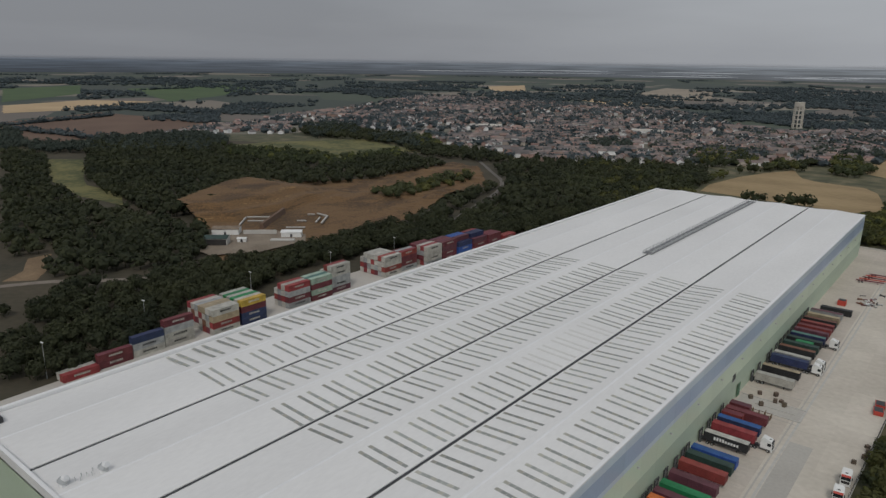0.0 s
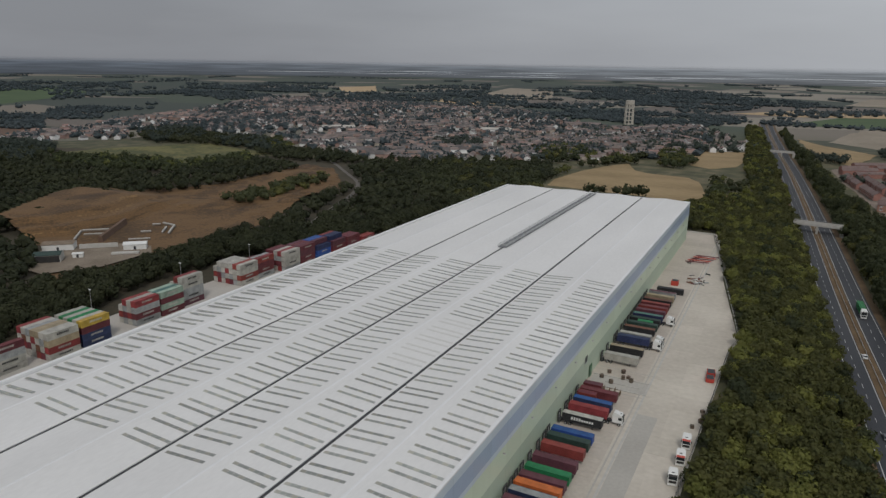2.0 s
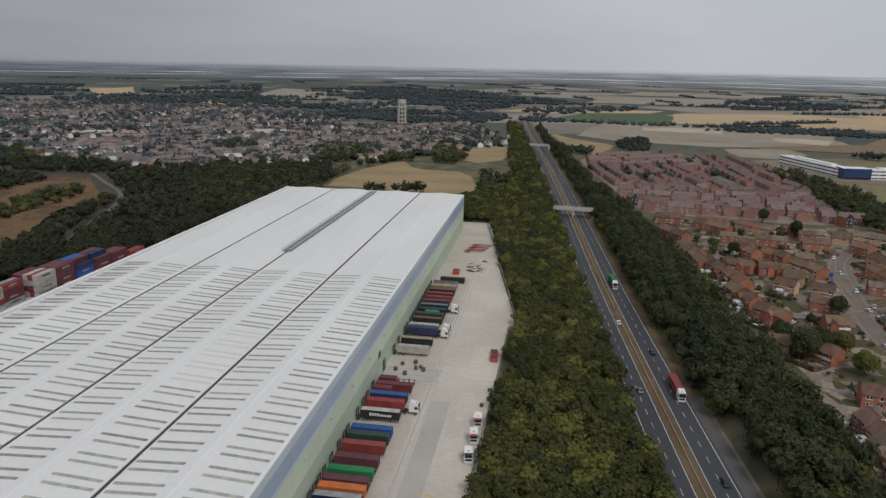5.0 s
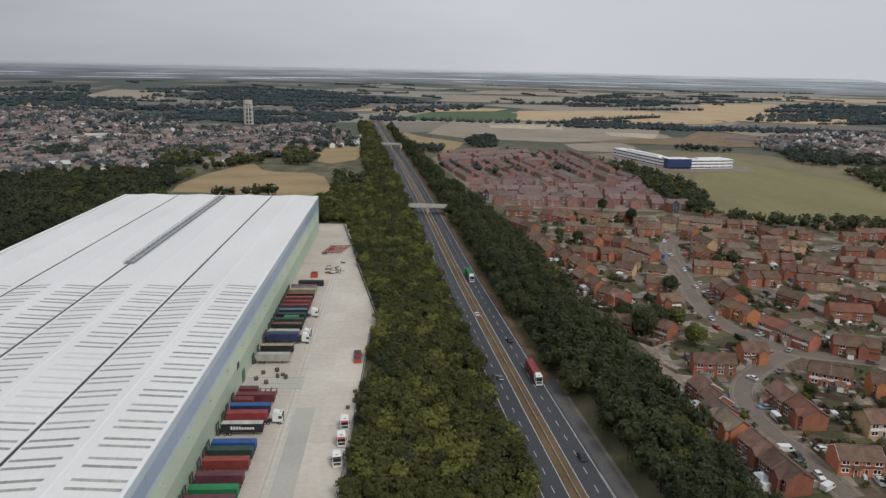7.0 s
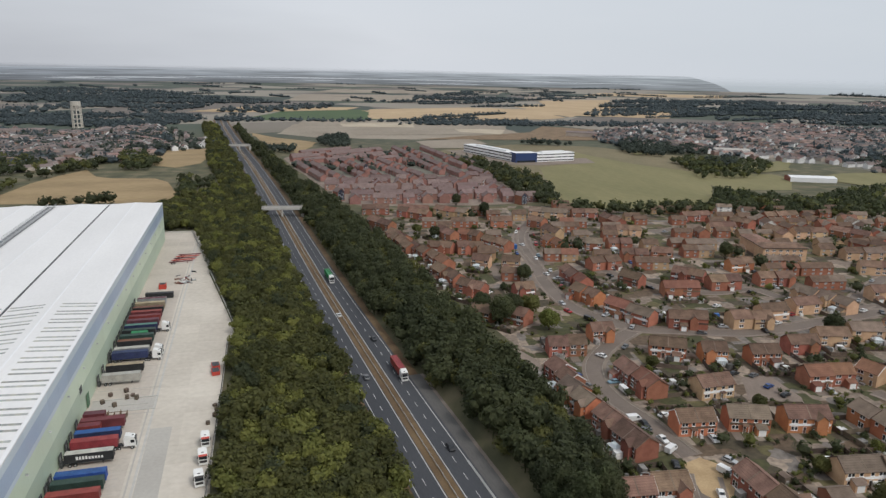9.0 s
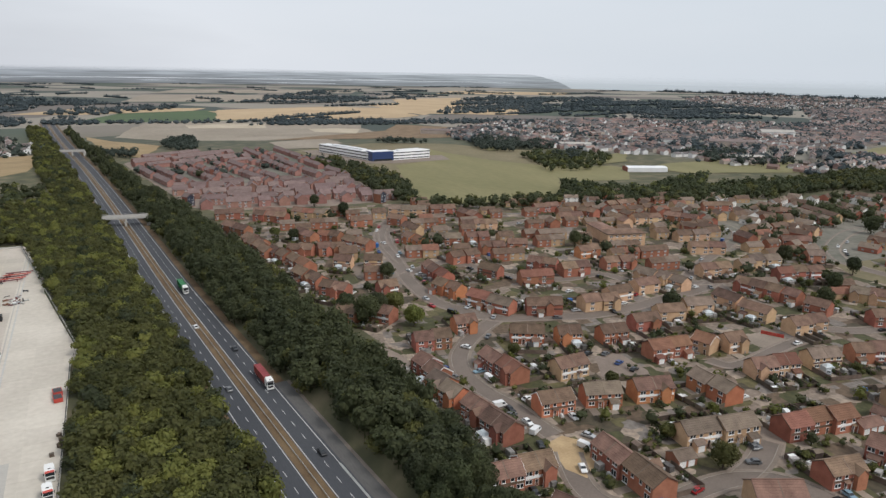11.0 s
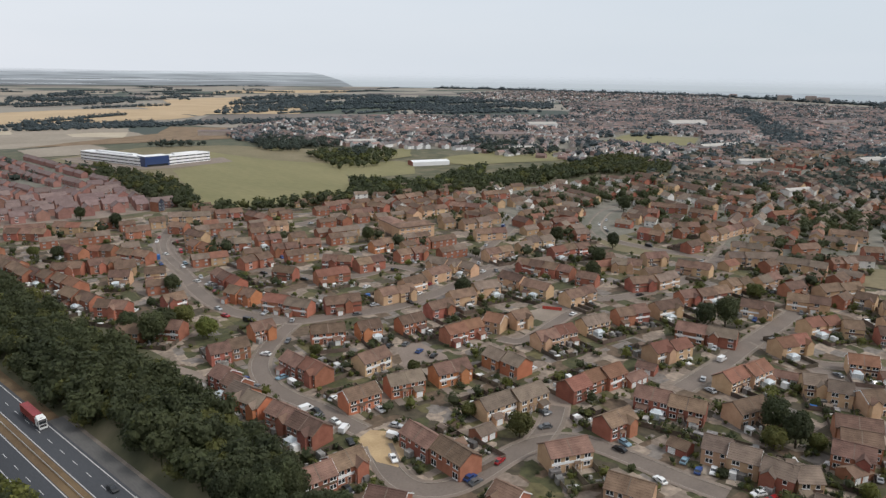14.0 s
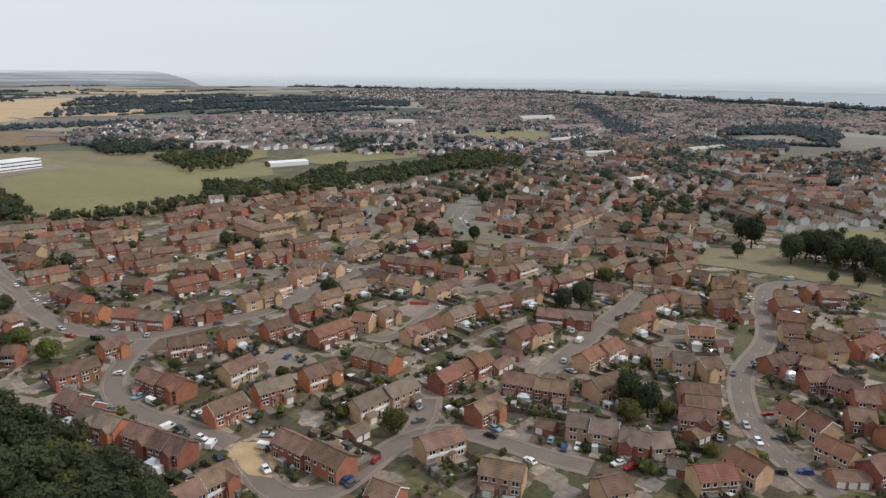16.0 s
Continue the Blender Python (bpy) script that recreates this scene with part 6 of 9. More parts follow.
def quarry():
    """Sand workings: a level floor, two cut benches on the far side and heaped spoil towards the railway."""
    p = np.asarray(QUARRY, float)
    x = np.arange(p[:, 0].min() - 6, p[:, 0].max() + 6, 2.6)
    y = np.arange(p[:, 1].min() - 6, p[:, 1].max() + 6, 2.6)
    xx, yy = np.meshgrid(x, y)
    ok = inside(xx, yy, QUARRY)
    z = np.zeros_like(xx)
    toe = np.interp(yy, [190, 240, 256, 262, 285, 301, 334, 350, 400, 600], [-405, -401, -397, -386, -390, -387, -399, -402, -420, -470])
    for i in range(xx.shape[0]):
        for j in range(xx.shape[1]):
            v = Vector((xx[i, j] * 0.02, yy[i, j] * 0.02, 0))
            u = toe[i, j] - xx[i, j] + 3.5 * noise.noise(v * 2.3)
            fade = max(0.0, min(1.0, (385 - yy[i, j]) / 45))
            bank = 5.0 * max(0.0, min(1.0, u / 4)) + 4.0 * max(0.0, min(1.0, (u - 17) / 6)) + 0.6 * max(0.0, min(1.0, (u - 34) / 12))
            rough_ = 0.35 + 1.5 * (1 - fade)
            heap = 5.5 * math.exp(-((xx[i, j] + 336) ** 2 / 260 + (yy[i, j] - 418) ** 2 / 420)) * (1 + 0.4 * noise.noise(v * 6))
            heap += 2.6 * math.exp(-((xx[i, j] + 392) ** 2 / 160 + (yy[i, j] - 356) ** 2 / 160)) * (1 + 0.5 * noise.noise(v * 6))
            z[i, j] = 0.15 + bank * fade + heap + rough_ * (1.6 * abs(noise.noise(v)) + 0.7 * abs(noise.noise(v * 5)))
    idx = np.arange(xx.size).reshape(xx.shape)
    cell = ok[:-1, :-1] & ok[1:, :-1] & ok[:-1, 1:] & ok[1:, 1:]
    f = np.stack([idx[:-1, :-1][cell], idx[:-1, 1:][cell], idx[1:, 1:][cell], idx[1:, :-1][cell]], 1)
    me = arrays_mesh("quarry", np.stack([xx, yy, z], -1).reshape(-1, 3), f, M["workings"])
    tagged(new("quarry", me), "bare orange-brown sand workings with cut banks", "quarry", kind="structure")


quarry()
patch("works_yard", [(-372, 216), (-345, 204), (-326, 203), (-312, 226), (-312, 258), (-324, 268), (-345, 262), (-362, 246)], M["works_dust"], 1.15, "trodden pale earth yard of the sand works", ragged=False)


def works_shed(x, y, w, d, h, turn, roof, front, label):
    """Low gabled shed; a dark panel stands in for its shaded open front where front is set."""
    g = thing("quarry_shed", label, "shed", "quarry sheds", m=pose(x, y, 1.1, 0, 0, turn))
    s = Shape()
    s.prism([(-d / 2, 0), (d / 2, 0), (d / 2, h * 0.78), (0, h), (-d / 2, h * 0.78)], -w / 2, w / 2, "x", M["white_box" if not front else "kerb"])
    part("wall", s, g)
    s = Shape()
    for sg in (-1, 1):
        s.prism([(sg * (d / 2 + 0.3), h * 0.78 - 0.05), (sg * (d / 2 + 0.3), h * 0.78 + 0.12), (0, h + 0.15), (0, h)], -w / 2 - 0.3, w / 2 + 0.3, "x", roof)
    part("roof", s, g)
    s = Shape()
    if front:
        # near-black sheet on the solid wall imitates the shade inside
        s.box(-w / 2 + 0.4, -d / 2 - 0.05, 0.1, w / 2 - 0.4, -d / 2 - 0.01, h * 0.7, M["trim_dark"])
        part("open_front", s, g, "dark panel painted for a shaded open shed front")
    else:
        s.box(-0.6, -d / 2 - 0.05, 0.1, 0.6, -d / 2 - 0.01, 2.0, M["steel_dark"])
        part("door", s, g)


works_shed(-362, 238, 16, 9, 4.4, 43, M["tile_g"], 0, "long works shed with dull grey sheet roof")
works_shed(-345, 220, 13, 9, 5.0, 43, M["box_dgreen"], 1, "open-fronted works shed with dark teal roof")
works_shed(-338, 232, 5, 3, 2.6, 43, M["white_box"], 0, "small white site hut in the sand works")
works_shed(-327, 260, 12, 7, 3.8, 43, M["white_box"], 0, "white sheet-clad shed at the sand works")
for x, y, ln, turn, h, wide in ((-345, 250, 20, 43, 2.6, 0.6), (-322, 249, 14, 40, 0.9, 3.4), (-383, 278, 17, 43, 0.7, 0.8), (-381, 263, 22, -46, 0.7, 0.8), (-374, 271, 15, 43, 0.6, 0.6), (-357, 311, 12, -5, 0.7, 0.9), (-345, 302, 20, -52, 0.7, 1.0), (-354, 290, 6, 43, 0.6, 0.8), (-342, 275, 12, 43, 0.6, 0.8), (-364, 307, 5, 43, 0.6, 0.8), (-348, 299, 14, -52, 0.7, 0.8)):
    s = Shape()
    s.box(-ln / 2, -wide / 2, 0, ln / 2, wide / 2, h, M["kerb"])
    s.box(-ln / 2 - 0.2, -wide / 2 - 0.3, -0.6, ln / 2 + 0.2, wide / 2 + 0.3, 0.12, M["gravel_edge"])
    tagged(part("footing", s, m=pose(x, y, 1.15, 0, 0, turn)), "pale concrete wall footing in the sand workings", "footing", "footings")
s = Shape()
s.prism([(-1.6, -0.5), (1.6, -0.5), (0.9, 3.2), (-0.9, 3.2)], -24, 24, "x", M["plough"])
tagged(part("retaining_bank", s, m=pose(-371, 280, 0.9, 0, 0, -55)), "long dark earth retaining bank in the workings", "bank")
# single-track railway curving past the quarry
rail_line = smooth_line([(-270, 330), (-286, 372), (-306, 430), (-322, 475), (-345, 515), (-380, 548), (-437, 605), (-520, 680)], 6)
bed = tagged(new("railway", ribbon(rail_line, [-1.8, 0, 1.8], 0.25, M["ballast"], "railway")), "pale ballast railway track curving between trees", "railway", kind="structure")
for o in (-0.72, 0.72):
    part("rail", ribbon(rail_line, [o - 0.09, o + 0.09], 0.42, M["steel_dark"], "rail"), bed)
farm = smooth_line([(-365, 69), (-364, 90), (-356, 110), (-345, 131), (-325, 149), (-305, 176), (-302, 204)], 6)
tagged(new("farm_track", ribbon(farm, [-2.5, 2.5], 0.15, M["gravel_edge"], "farm_track")), "pale dusty farm track", "track", kind="structure")

# ---- estate roads ----
ROADS = []


def road(name, pts, width):
    line = smooth_line(pts, 3.0)
    z = 0.045 + 0.004 * len(ROADS)
    r = tagged(new("estate_road", ribbon(line, [-width / 2, 0, width / 2], z, M["tarmac"], "estate_road")), "worn grey-brown tarmac estate road", "road", kind="structure")
    for side in (-1, 1):
        lo, hi = sorted((side * width / 2, side * (width / 2 + 1.4)))
        part("footway", ribbon(line, [lo, hi], z + 0.09, M["tarmac_pale"], "footway"), r, "pale tarmac footway")
        lo, hi = sorted((side * width / 2, side * (width / 2 + 0.16)))
        part("kerb", ribbon(line, [lo, hi], z + 0.11, M["kerb_worn"], "kerb"), r)
    return line, width


estate = patch("estate_ground", [(92, 100), (86, 60), (84, 20), (84, -60), (640, -60), (640, 60), (560, 260), (560, 420), (500, 470), (380, 470), (330, 505), (250, 500), (215, 515), (110, 520), (84, 500), (90, 310), (98, 240), (98, 180)], M["plots"], 0.012, "mown grass, beds and bare earth between the houses", ragged=False)
ROADS.append(road('estate_road', [(193.0, 457.0), (170.8, 423.2), (160.6, 395.3), (155.9, 369.7), (150.5, 342.0), (144.8, 323.3), (141.1, 302.5), (139.6, 277.8), (145.0, 262.7), (153.8, 244.9), (168.6, 240.9), (185.6, 234.3), (199.0, 230.4), (222.0, 231.8), (251.0, 236.8), (269.7, 237.8), (289.9, 245.3)], 6.5))
ROADS.append(road('estate_road', [(153.8, 244.9), (140.7, 236.4), (128.3, 226.1), (118.6, 214.9), (113.4, 200.2), (113.2, 185.7), (116.1, 173.6), (116.2, 161.6), (117.0, 151.3)], 6))
ROADS.append(road('estate_road', [(115.2, 141.7), (110.8, 133.4), (107.7, 125.0), (108.2, 116.6), (115.3, 111.3), (125.7, 110.8), (138.7, 111.8), (150.3, 110.7), (159.5, 105.1), (162.3, 97.1), (163.1, 84.6), (163.3, 72.8), (165.1, 59.7)], 6))
ROADS.append(road('estate_road', [(150.3, 110.7), (161.5, 113.9), (173.5, 120.6)], 6))
ROADS.append(road('estate_road', [(216.0, 97.8), (233.0, 97.6), (251.8, 97.4), (273.5, 98.8), (293.8, 98.7), (321.8, 99.4), (346.3, 100.3)], 7))
ROADS.append(road('estate_road', [(280.4, 98.2), (274.9, 87.2), (272.9, 74.1), (278.4, 64.0), (290.4, 54.2)], 5.5))
ROADS.append(road('estate_road', [(289.9, 245.3), (272.8, 216.9), (264.2, 187.2), (276.5, 175.9), (291.1, 164.8), (332.6, 159.6), (364.4, 159.2), (402.8, 168.4), (453.0, 181.4)], 6))
ROADS.append(road('estate_road', [(144.8, 323.3), (181.2, 343.6), (186.9, 323.4), (198.0, 291.9), (218.5, 280.2), (246.2, 284.8), (247.9, 267.9)], 5.5))
ROADS.append(road('estate_road', [(193.0, 457.0), (209.8, 458.8), (235.9, 443.3), (260.4, 409.3), (295.0, 417.5), (310.0, 423.9)], 6))
ROADS.append(road('estate_road', [(289.9, 245.3), (268.5, 249.2), (312.9, 276.6), (359.7, 297.7), (402.8, 322.9), (415.1, 356.1)], 5.5))
ROADS.append(road('estate_road', [(205.2, 172.3), (208.1, 161.3), (247.4, 170.2), (270.2, 170.4)], 5))
ROADS.append(road('estate_road', [(484.6, 1.8), (394.2, 30.6), (383.5, 49.9), (351.6, 48.0), (328.6, 43.8), (311.9, 38.3), (292.7, 36.2), (276.4, 37.0), (261.4, 38.3), (246.8, 37.1), (231.1, 33.0), (218.1, 28.1), (207.7, 22.0), (200.3, 16.0), (194.3, 9.4), (188.4, 2.4)], 6.6))
ROADS.append(road('estate_road', [(266.2, 43.2), (258.7, 53.9), (271.8, 75.2), (271.3, 86.9)], 6))
ROADS.append(road('estate_road', [(216.0, 412.2), (182.5, 410.6), (179.0, 436.7), (160.2, 384.9), (155.3, 347.2)], 7))
patch("parking_court", [(166.9, 193.3), (178.6, 192.8), (176.8, 174.9), (169.1, 164.3), (157.9, 178.1)], M["tarmac_pale"], 0.05)
patch("parking_court", [(234.3, 182.3), (249.2, 184.2), (253.7, 174.7), (234.8, 167.1)], M["tarmac_pale"], 0.05)
patch("parking_court", [(96.5, 239.0), (100.6, 224.9), (99.9, 206.8), (93.0, 213.3), (93.0, 228.8)], M["tarmac_pale"], 0.05)
patch("parking_court", [(125.6, 351.2), (142.4, 349.5), (144.4, 327.5), (136.3, 316.3), (122.8, 317.0), (120.4, 330.8)], M["tarmac_pale"], 0.05)
patch("parking_court", [(181.6, 130.1), (183.7, 122.2), (170.5, 112.9), (158.6, 109.6), (158.3, 116.9)], M["tarmac_pale"], 0.05)
patch("sandy_track", [(112.5, 148.3), (119.4, 150.1), (127.6, 139.0), (119.2, 132.9), (111.8, 128.6), (109.5, 135.0)], M["sand_gold"], 0.055)
ROADS.append(road("ring", [(570, 296), (509, 296), (476, 294), (423, 271), (399, 250), (389, 232), (390, 204), (395, 164)], 7.0))
patch("road_verge", [(420, 274), (455, 292), (491, 288), (480, 276), (455, 269), (432, 258), (408, 233), (397, 207), (403, 178), (392, 173), (372, 197), (369, 219), (384, 243)], M["dry_grass"], 0.043, "rough mown grass verge inside the road bend")
line, width = ROADS[11]
s = Shape()
for i in range(0, len(line) - 2, 3):
    p, q = line[i], line[i + 1]
    d = (q - p) / np.linalg.norm(q - p)
    nr = np.array([d[1], -d[0]]) * 0.07
    s.face([(*(p - nr), 0.115), (*(p + nr), 0.115), (*(p + d * 2 + nr), 0.115), (*(p + d * 2 - nr), 0.115)], M["line_paint"])
tagged(part("centre_line", s), "dashed white centre line on the road", "road marking", kind="structure")
ALL_ROAD = np.concatenate([l for l, w in ROADS])


def road_gap(x, y):
    return float(np.min(np.hypot(ALL_ROAD[:, 0] - x, ALL_ROAD[:, 1] - y)))


# ---- houses ----
def window_mesh(name, w, h, bars=2):
    s = Shape()
    s.box(-w / 2, -0.03, 0, w / 2, 0.05, h, M["upvc"])
    k = w / bars
    for i in range(bars):
        s.box(-w / 2 + i * k + 0.10, -0.045, 0.10, -w / 2 + (i + 1) * k - 0.10, -0.032, h - 0.10, M["pane"])
    s.box(-w / 2 - 0.08, -0.12, -0.09, w / 2 + 0.08, 0.02, 0.0, M["upvc"])
    return s.mesh(name)


WIN_WIDE, WIN_SMALL, WIN_BAY = window_mesh("window", 2.0, 1.3, 2), window_mesh("window", 1.15, 1.2, 1), window_mesh("window", 2.1, 1.95, 2)
door_me = Shape()
door_me.box(-0.5, -0.06, 0, 0.5, 0.03, 2.1, M["upvc"])
door_me.box(-0.42, -0.08, 0.06, 0.42, -0.06, 2.02, M["door_paint"])
door_me.box(-0.28, -0.09, 1.3, 0.28, -0.08, 1.85, M["pane"])
DOOR_ME = door_me.mesh("door")
porch = Shape()
porch.prism([(-1.05, 2.35), (0.0, 2.75), (0.0, 2.9), (-1.15, 2.45)], -0.95, 0.95, "x", M["tile_n"])
porch.box(-0.9, -1.0, 0, -0.8, -0.9, 2.36, M["upvc"])
porch.box(0.8, -1.0, 0, 0.9, -0.9, 2.36, M["upvc"])
PORCH_ME = porch.mesh("porch")
HOUSE_ME = {}
FOOT = []


def house_meshes(length, wall, roof, depth=8.2, eave=5.0, ridge=7.6):
    key = (length, wall, roof, depth, eave)
    if key in HOUSE_ME:
        return HOUSE_ME[key]
    L, D = length / 2, depth / 2
    s = Shape()
    s.prism([(-D, 0), (D, 0), (D, eave), (0, ridge - 0.12), (-D, eave)], -L, L, "x", M["brick_" + wall] if wall != "w" else M["render_w"])
    wall_me = s.mesh("wall")
    pitch, o, n = (ridge - eave) / D, 0.35, 7
    up = []
    for k in range(n):
        for u, lift_ in ((k / n, 0.14), ((k + 1) / n, 0.09)):
            up.append(((D + o) * (1 - u), eave - o * pitch + (ridge - eave + o * pitch) * u + lift_))
    top = [(-a_, z_) for a_, z_ in up] + [(-0.16, ridge + 0.10), (-0.16, ridge + 0.22), (0.16, ridge + 0.22), (0.16, ridge + 0.10)] + up[::-1]
    under = [(D + o, eave - o * pitch), (0.0, ridge), (-D - o, eave - o * pitch)]
    s = Shape()
    s.prism((top + under)[::-1], -L - 0.22, L + 0.22, "x", M["tile_" + roof])
    roofs = s.mesh("roof")
    s = Shape()
    s.prism([(-D - 0.36, eave - 0.36 * pitch - 0.2), (0, ridge - 0.24), (D + 0.36, eave - 0.36 * pitch - 0.2), (D + 0.36, eave - 0.36 * pitch + 0.1), (0, ridge + 0.06), (-D - 0.36, eave - 0.36 * pitch + 0.1)], -0.03, 0.03, "x", M["upvc" if int(length * 2) % 4 == 0 else "barge_brown"])
    trim_me = s.mesh("bargeboard")
    s = Shape()
    for sgn in (-1, 1):
        s.prism([(sgn * (D + 0.3), eave - 0.3 * pitch + 0.12), (sgn * (D + 0.3), eave - 0.3 * pitch + 0.19), (0, ridge + 0.15), (0, ridge + 0.08)], -0.13, 0.13, "x", M["tile_g"])
    party_me = s.mesh("party_verge")
    HOUSE_ME[key] = (wall_me, roofs, trim_me, party_me)
    return HOUSE_ME[key]


WALL_WORDS = {"r": "red brick", "n": "rosy brick", "o": "orange brick", "b": "buff brick", "w": "white rendered"}
ROOF_WORDS = {"n": "brown tiled", "g": "grey-brown tiled", "r": "reddish tiled", "s": "mauve-grey tiled"}


def house(x, y, turn, length, wall, roof, group="estate houses", depth=8.2, eave=5.0, ridge=7.6, detail=2, z=0.0):
    length = round(length * 2) / 2
    units = max(1, round(length / 6.2))
    word = "terrace" if units > 2 else ("pair of semi-detached houses" if units == 2 else "house")
    h = thing("house", f"{WALL_WORDS[wall]} two-storey {word} with {ROOF_WORDS[roof]} gable roof", "house", group, m=pose(x, y, z, 0, 0, turn))
    wall_me, roofs, trim_me, party_me = house_meshes(length, wall, roof, depth, eave, ridge)
    part("wall", wall_me, h)
    part("roof", roofs, h)
    if detail == 2:
        for e in (-1, 1):
            part("bargeboard", trim_me, h, "painted bargeboard", m=pose(e * (length / 2 + 0.25), 0, 0))
    D, step = depth / 2, length / units
    for u in range(units):
        xc = -length / 2 + (u + 0.5) * step
        if u and detail == 2:
            part("party_verge", party_me, h, "pale mortared verge", m=pose(xc - step / 2, 0, 0))
        flip = 1 if u % 2 else -1
        for side, turned in ((-1, 0), (1, 180)):
            front = side < 0
            yy = side * D
            if detail == 2:
                part("window", WIN_WIDE, h, m=pose(xc + flip * step * 0.22, yy, 3.35, 0, 0, turned))
                part("window", WIN_SMALL, h, m=pose(xc - flip * step * 0.24, yy, 3.4, 0, 0, turned))
                part("window", WIN_WIDE if front else WIN_BAY, h, m=pose(xc + flip * step * 0.2, yy, 1.0 if front else 0.25, 0, 0, turned))
                if front:
                    d = part("door", DOOR_ME, h, m=pose(xc - flip * step * 0.27, yy, 0.05, 0, 0, turned))
                    if (u + int(abs(x))) % 2 == 0:
                        part("porch", PORCH_ME, h, "small tiled porch", m=pose(xc - flip * step * 0.27, yy, 0, 0, 0, turned))
            elif front:
                part("window", WIN_WIDE, h, m=pose(xc + flip * 0.9, yy, 3.4, 0, 0, turned))
                part("window", WIN_WIDE, h, m=pose(xc + flip * 0.9, yy, 1.0, 0, 0, turned))
            elif detail == 3:
                part("window", WIN_WIDE, h, m=pose(xc, yy, 3.4, 0, 0, turned))
    FOOT.append((x, y, turn, length, depth))
    return h


def clear_of_houses(x, y, margin=1.5):
    for fx, fy, a, ln, dp in FOOT:
        if abs(fx - x) > ln or abs(fy - y) > ln:
            continue
        c, s = math.cos(radians(a)), math.sin(radians(a))
        u, v = (x - fx) * c + (y - fy) * s, -(x - fx) * s + (y - fy) * c
        if abs(u) < ln / 2 + margin and abs(v) < dp / 2 + margin:
            return False
    return True


def gable_bay(wall, roof, depth, eave):
    """A small gabled projection on the front of a house."""
    key = ("bay", wall, roof, depth, eave)
    if key not in HOUSE_ME:
        D = depth / 2
        s = Shape()
        s.prism([(-1.7, 0), (1.7, 0), (1.7, eave - 0.25), (0, eave + 1.25), (-1.7, eave - 0.25)], -D - 1.4, -D + 0.1, "y", M["brick_" + wall])
        s.prism([(-1.95, eave - 0.42), (0, eave + 1.32), (1.95, eave - 0.42), (1.95, eave - 0.26), (0, eave + 1.48), (-1.95, eave - 0.26)], -D - 1.6, -D + 2.4, "y", M["tile_" + roof])
        HOUSE_ME[key] = s.mesh("gable_bay")
    return HOUSE_ME[key]


def lean_to(wall, roof, depth, width):
    """A single-storey lean-to across part of the front, with a pale garage door."""
    key = ("lean", wall, roof, depth, width)
    if key not in HOUSE_ME:
        D = depth / 2
        s = Shape()
        s.prism([(-D - 2.3, 0), (-D - 0.01, 0), (-D - 0.01, 3.0), (-D - 2.3, 2.3)], -width / 2, width / 2, "x", M["brick_" + wall])
        s.prism([(-D - 2.6, 2.24), (-D - 0.01, 3.05), (-D - 0.01, 3.2), (-D - 2.6, 2.38)], -width / 2 - 0.15, width / 2 + 0.15, "x", M["tile_" + roof])
        s.box(-1.1, -D - 2.36, 0.05, 1.1, -D - 2.3, 2.1, M["upvc"])
        HOUSE_ME[key] = s.mesh("lean_to")
    return HOUSE_ME[key]


def build_houses(text):
    """x, y, turn, length and the colours of wall and roof, house by house; long rows are split into stepped houses."""
    for item in text.split(";"):
        a = item.split()
        x, y, turn, ln = (float(v) for v in a[:4])
        far = math.hypot(x, y)
        n = 1 if ln < 14.5 else (2 if ln < 25 else 3)
        c_, s_ = math.cos(radians(turn)), math.sin(radians(turn))
        lean = RNG.choice([-1, 1])
        for k in range(n):
            u, v = (k - (n - 1) / 2) * ln / n, (lean * (0.55 if k % 2 else -0.55) if n > 1 else 0)
            depth, eave = (8.2, 5.0) if (k + int(x)) % 2 else (7.6, 4.8)
            own = ln / n - (0.02 if n > 1 else 0)
            level = 2 if far < 285 else (3 if far < 420 else 1)
            wall, roof = a[4][0], a[4][1]
            if RNG.random() < 0.12:
                roof = RNG.choice(["n", "g", "r"])
            h = house(x + u * c_ - v * s_, y + u * s_ + v * c_, turn, own, wall, roof, depth=depth, eave=eave, ridge=eave + 2.55, detail=level)
            if level != 1 and RNG.random() < 0.45:
                s = Shape()
                s.box(-own / 2 + 0.3, -depth / 2 - 0.05, 2.45, own / 2 - 0.3, -depth / 2 - 0.005, 3.25, M["upvc" if RNG.random() < 0.6 else "tile_n"])
                part("cladding", s, h, "painted board cladding between the floors")
            pick = RNG.random()
            if level != 1 and pick < 0.33:
                part("gable_bay", gable_bay(wall, roof, depth, eave), h, "brick gabled front bay", m=pose(RNG.choice([-1, 1]) * own * 0.23, 0, 0))
            elif level != 1 and pick < 0.62:
                part("lean_to", lean_to(wall, roof, depth, 3.2), h, "single-storey lean-to with white garage door", m=pose(RNG.choice([-1, 1]) * own * 0.24, 0, 0))


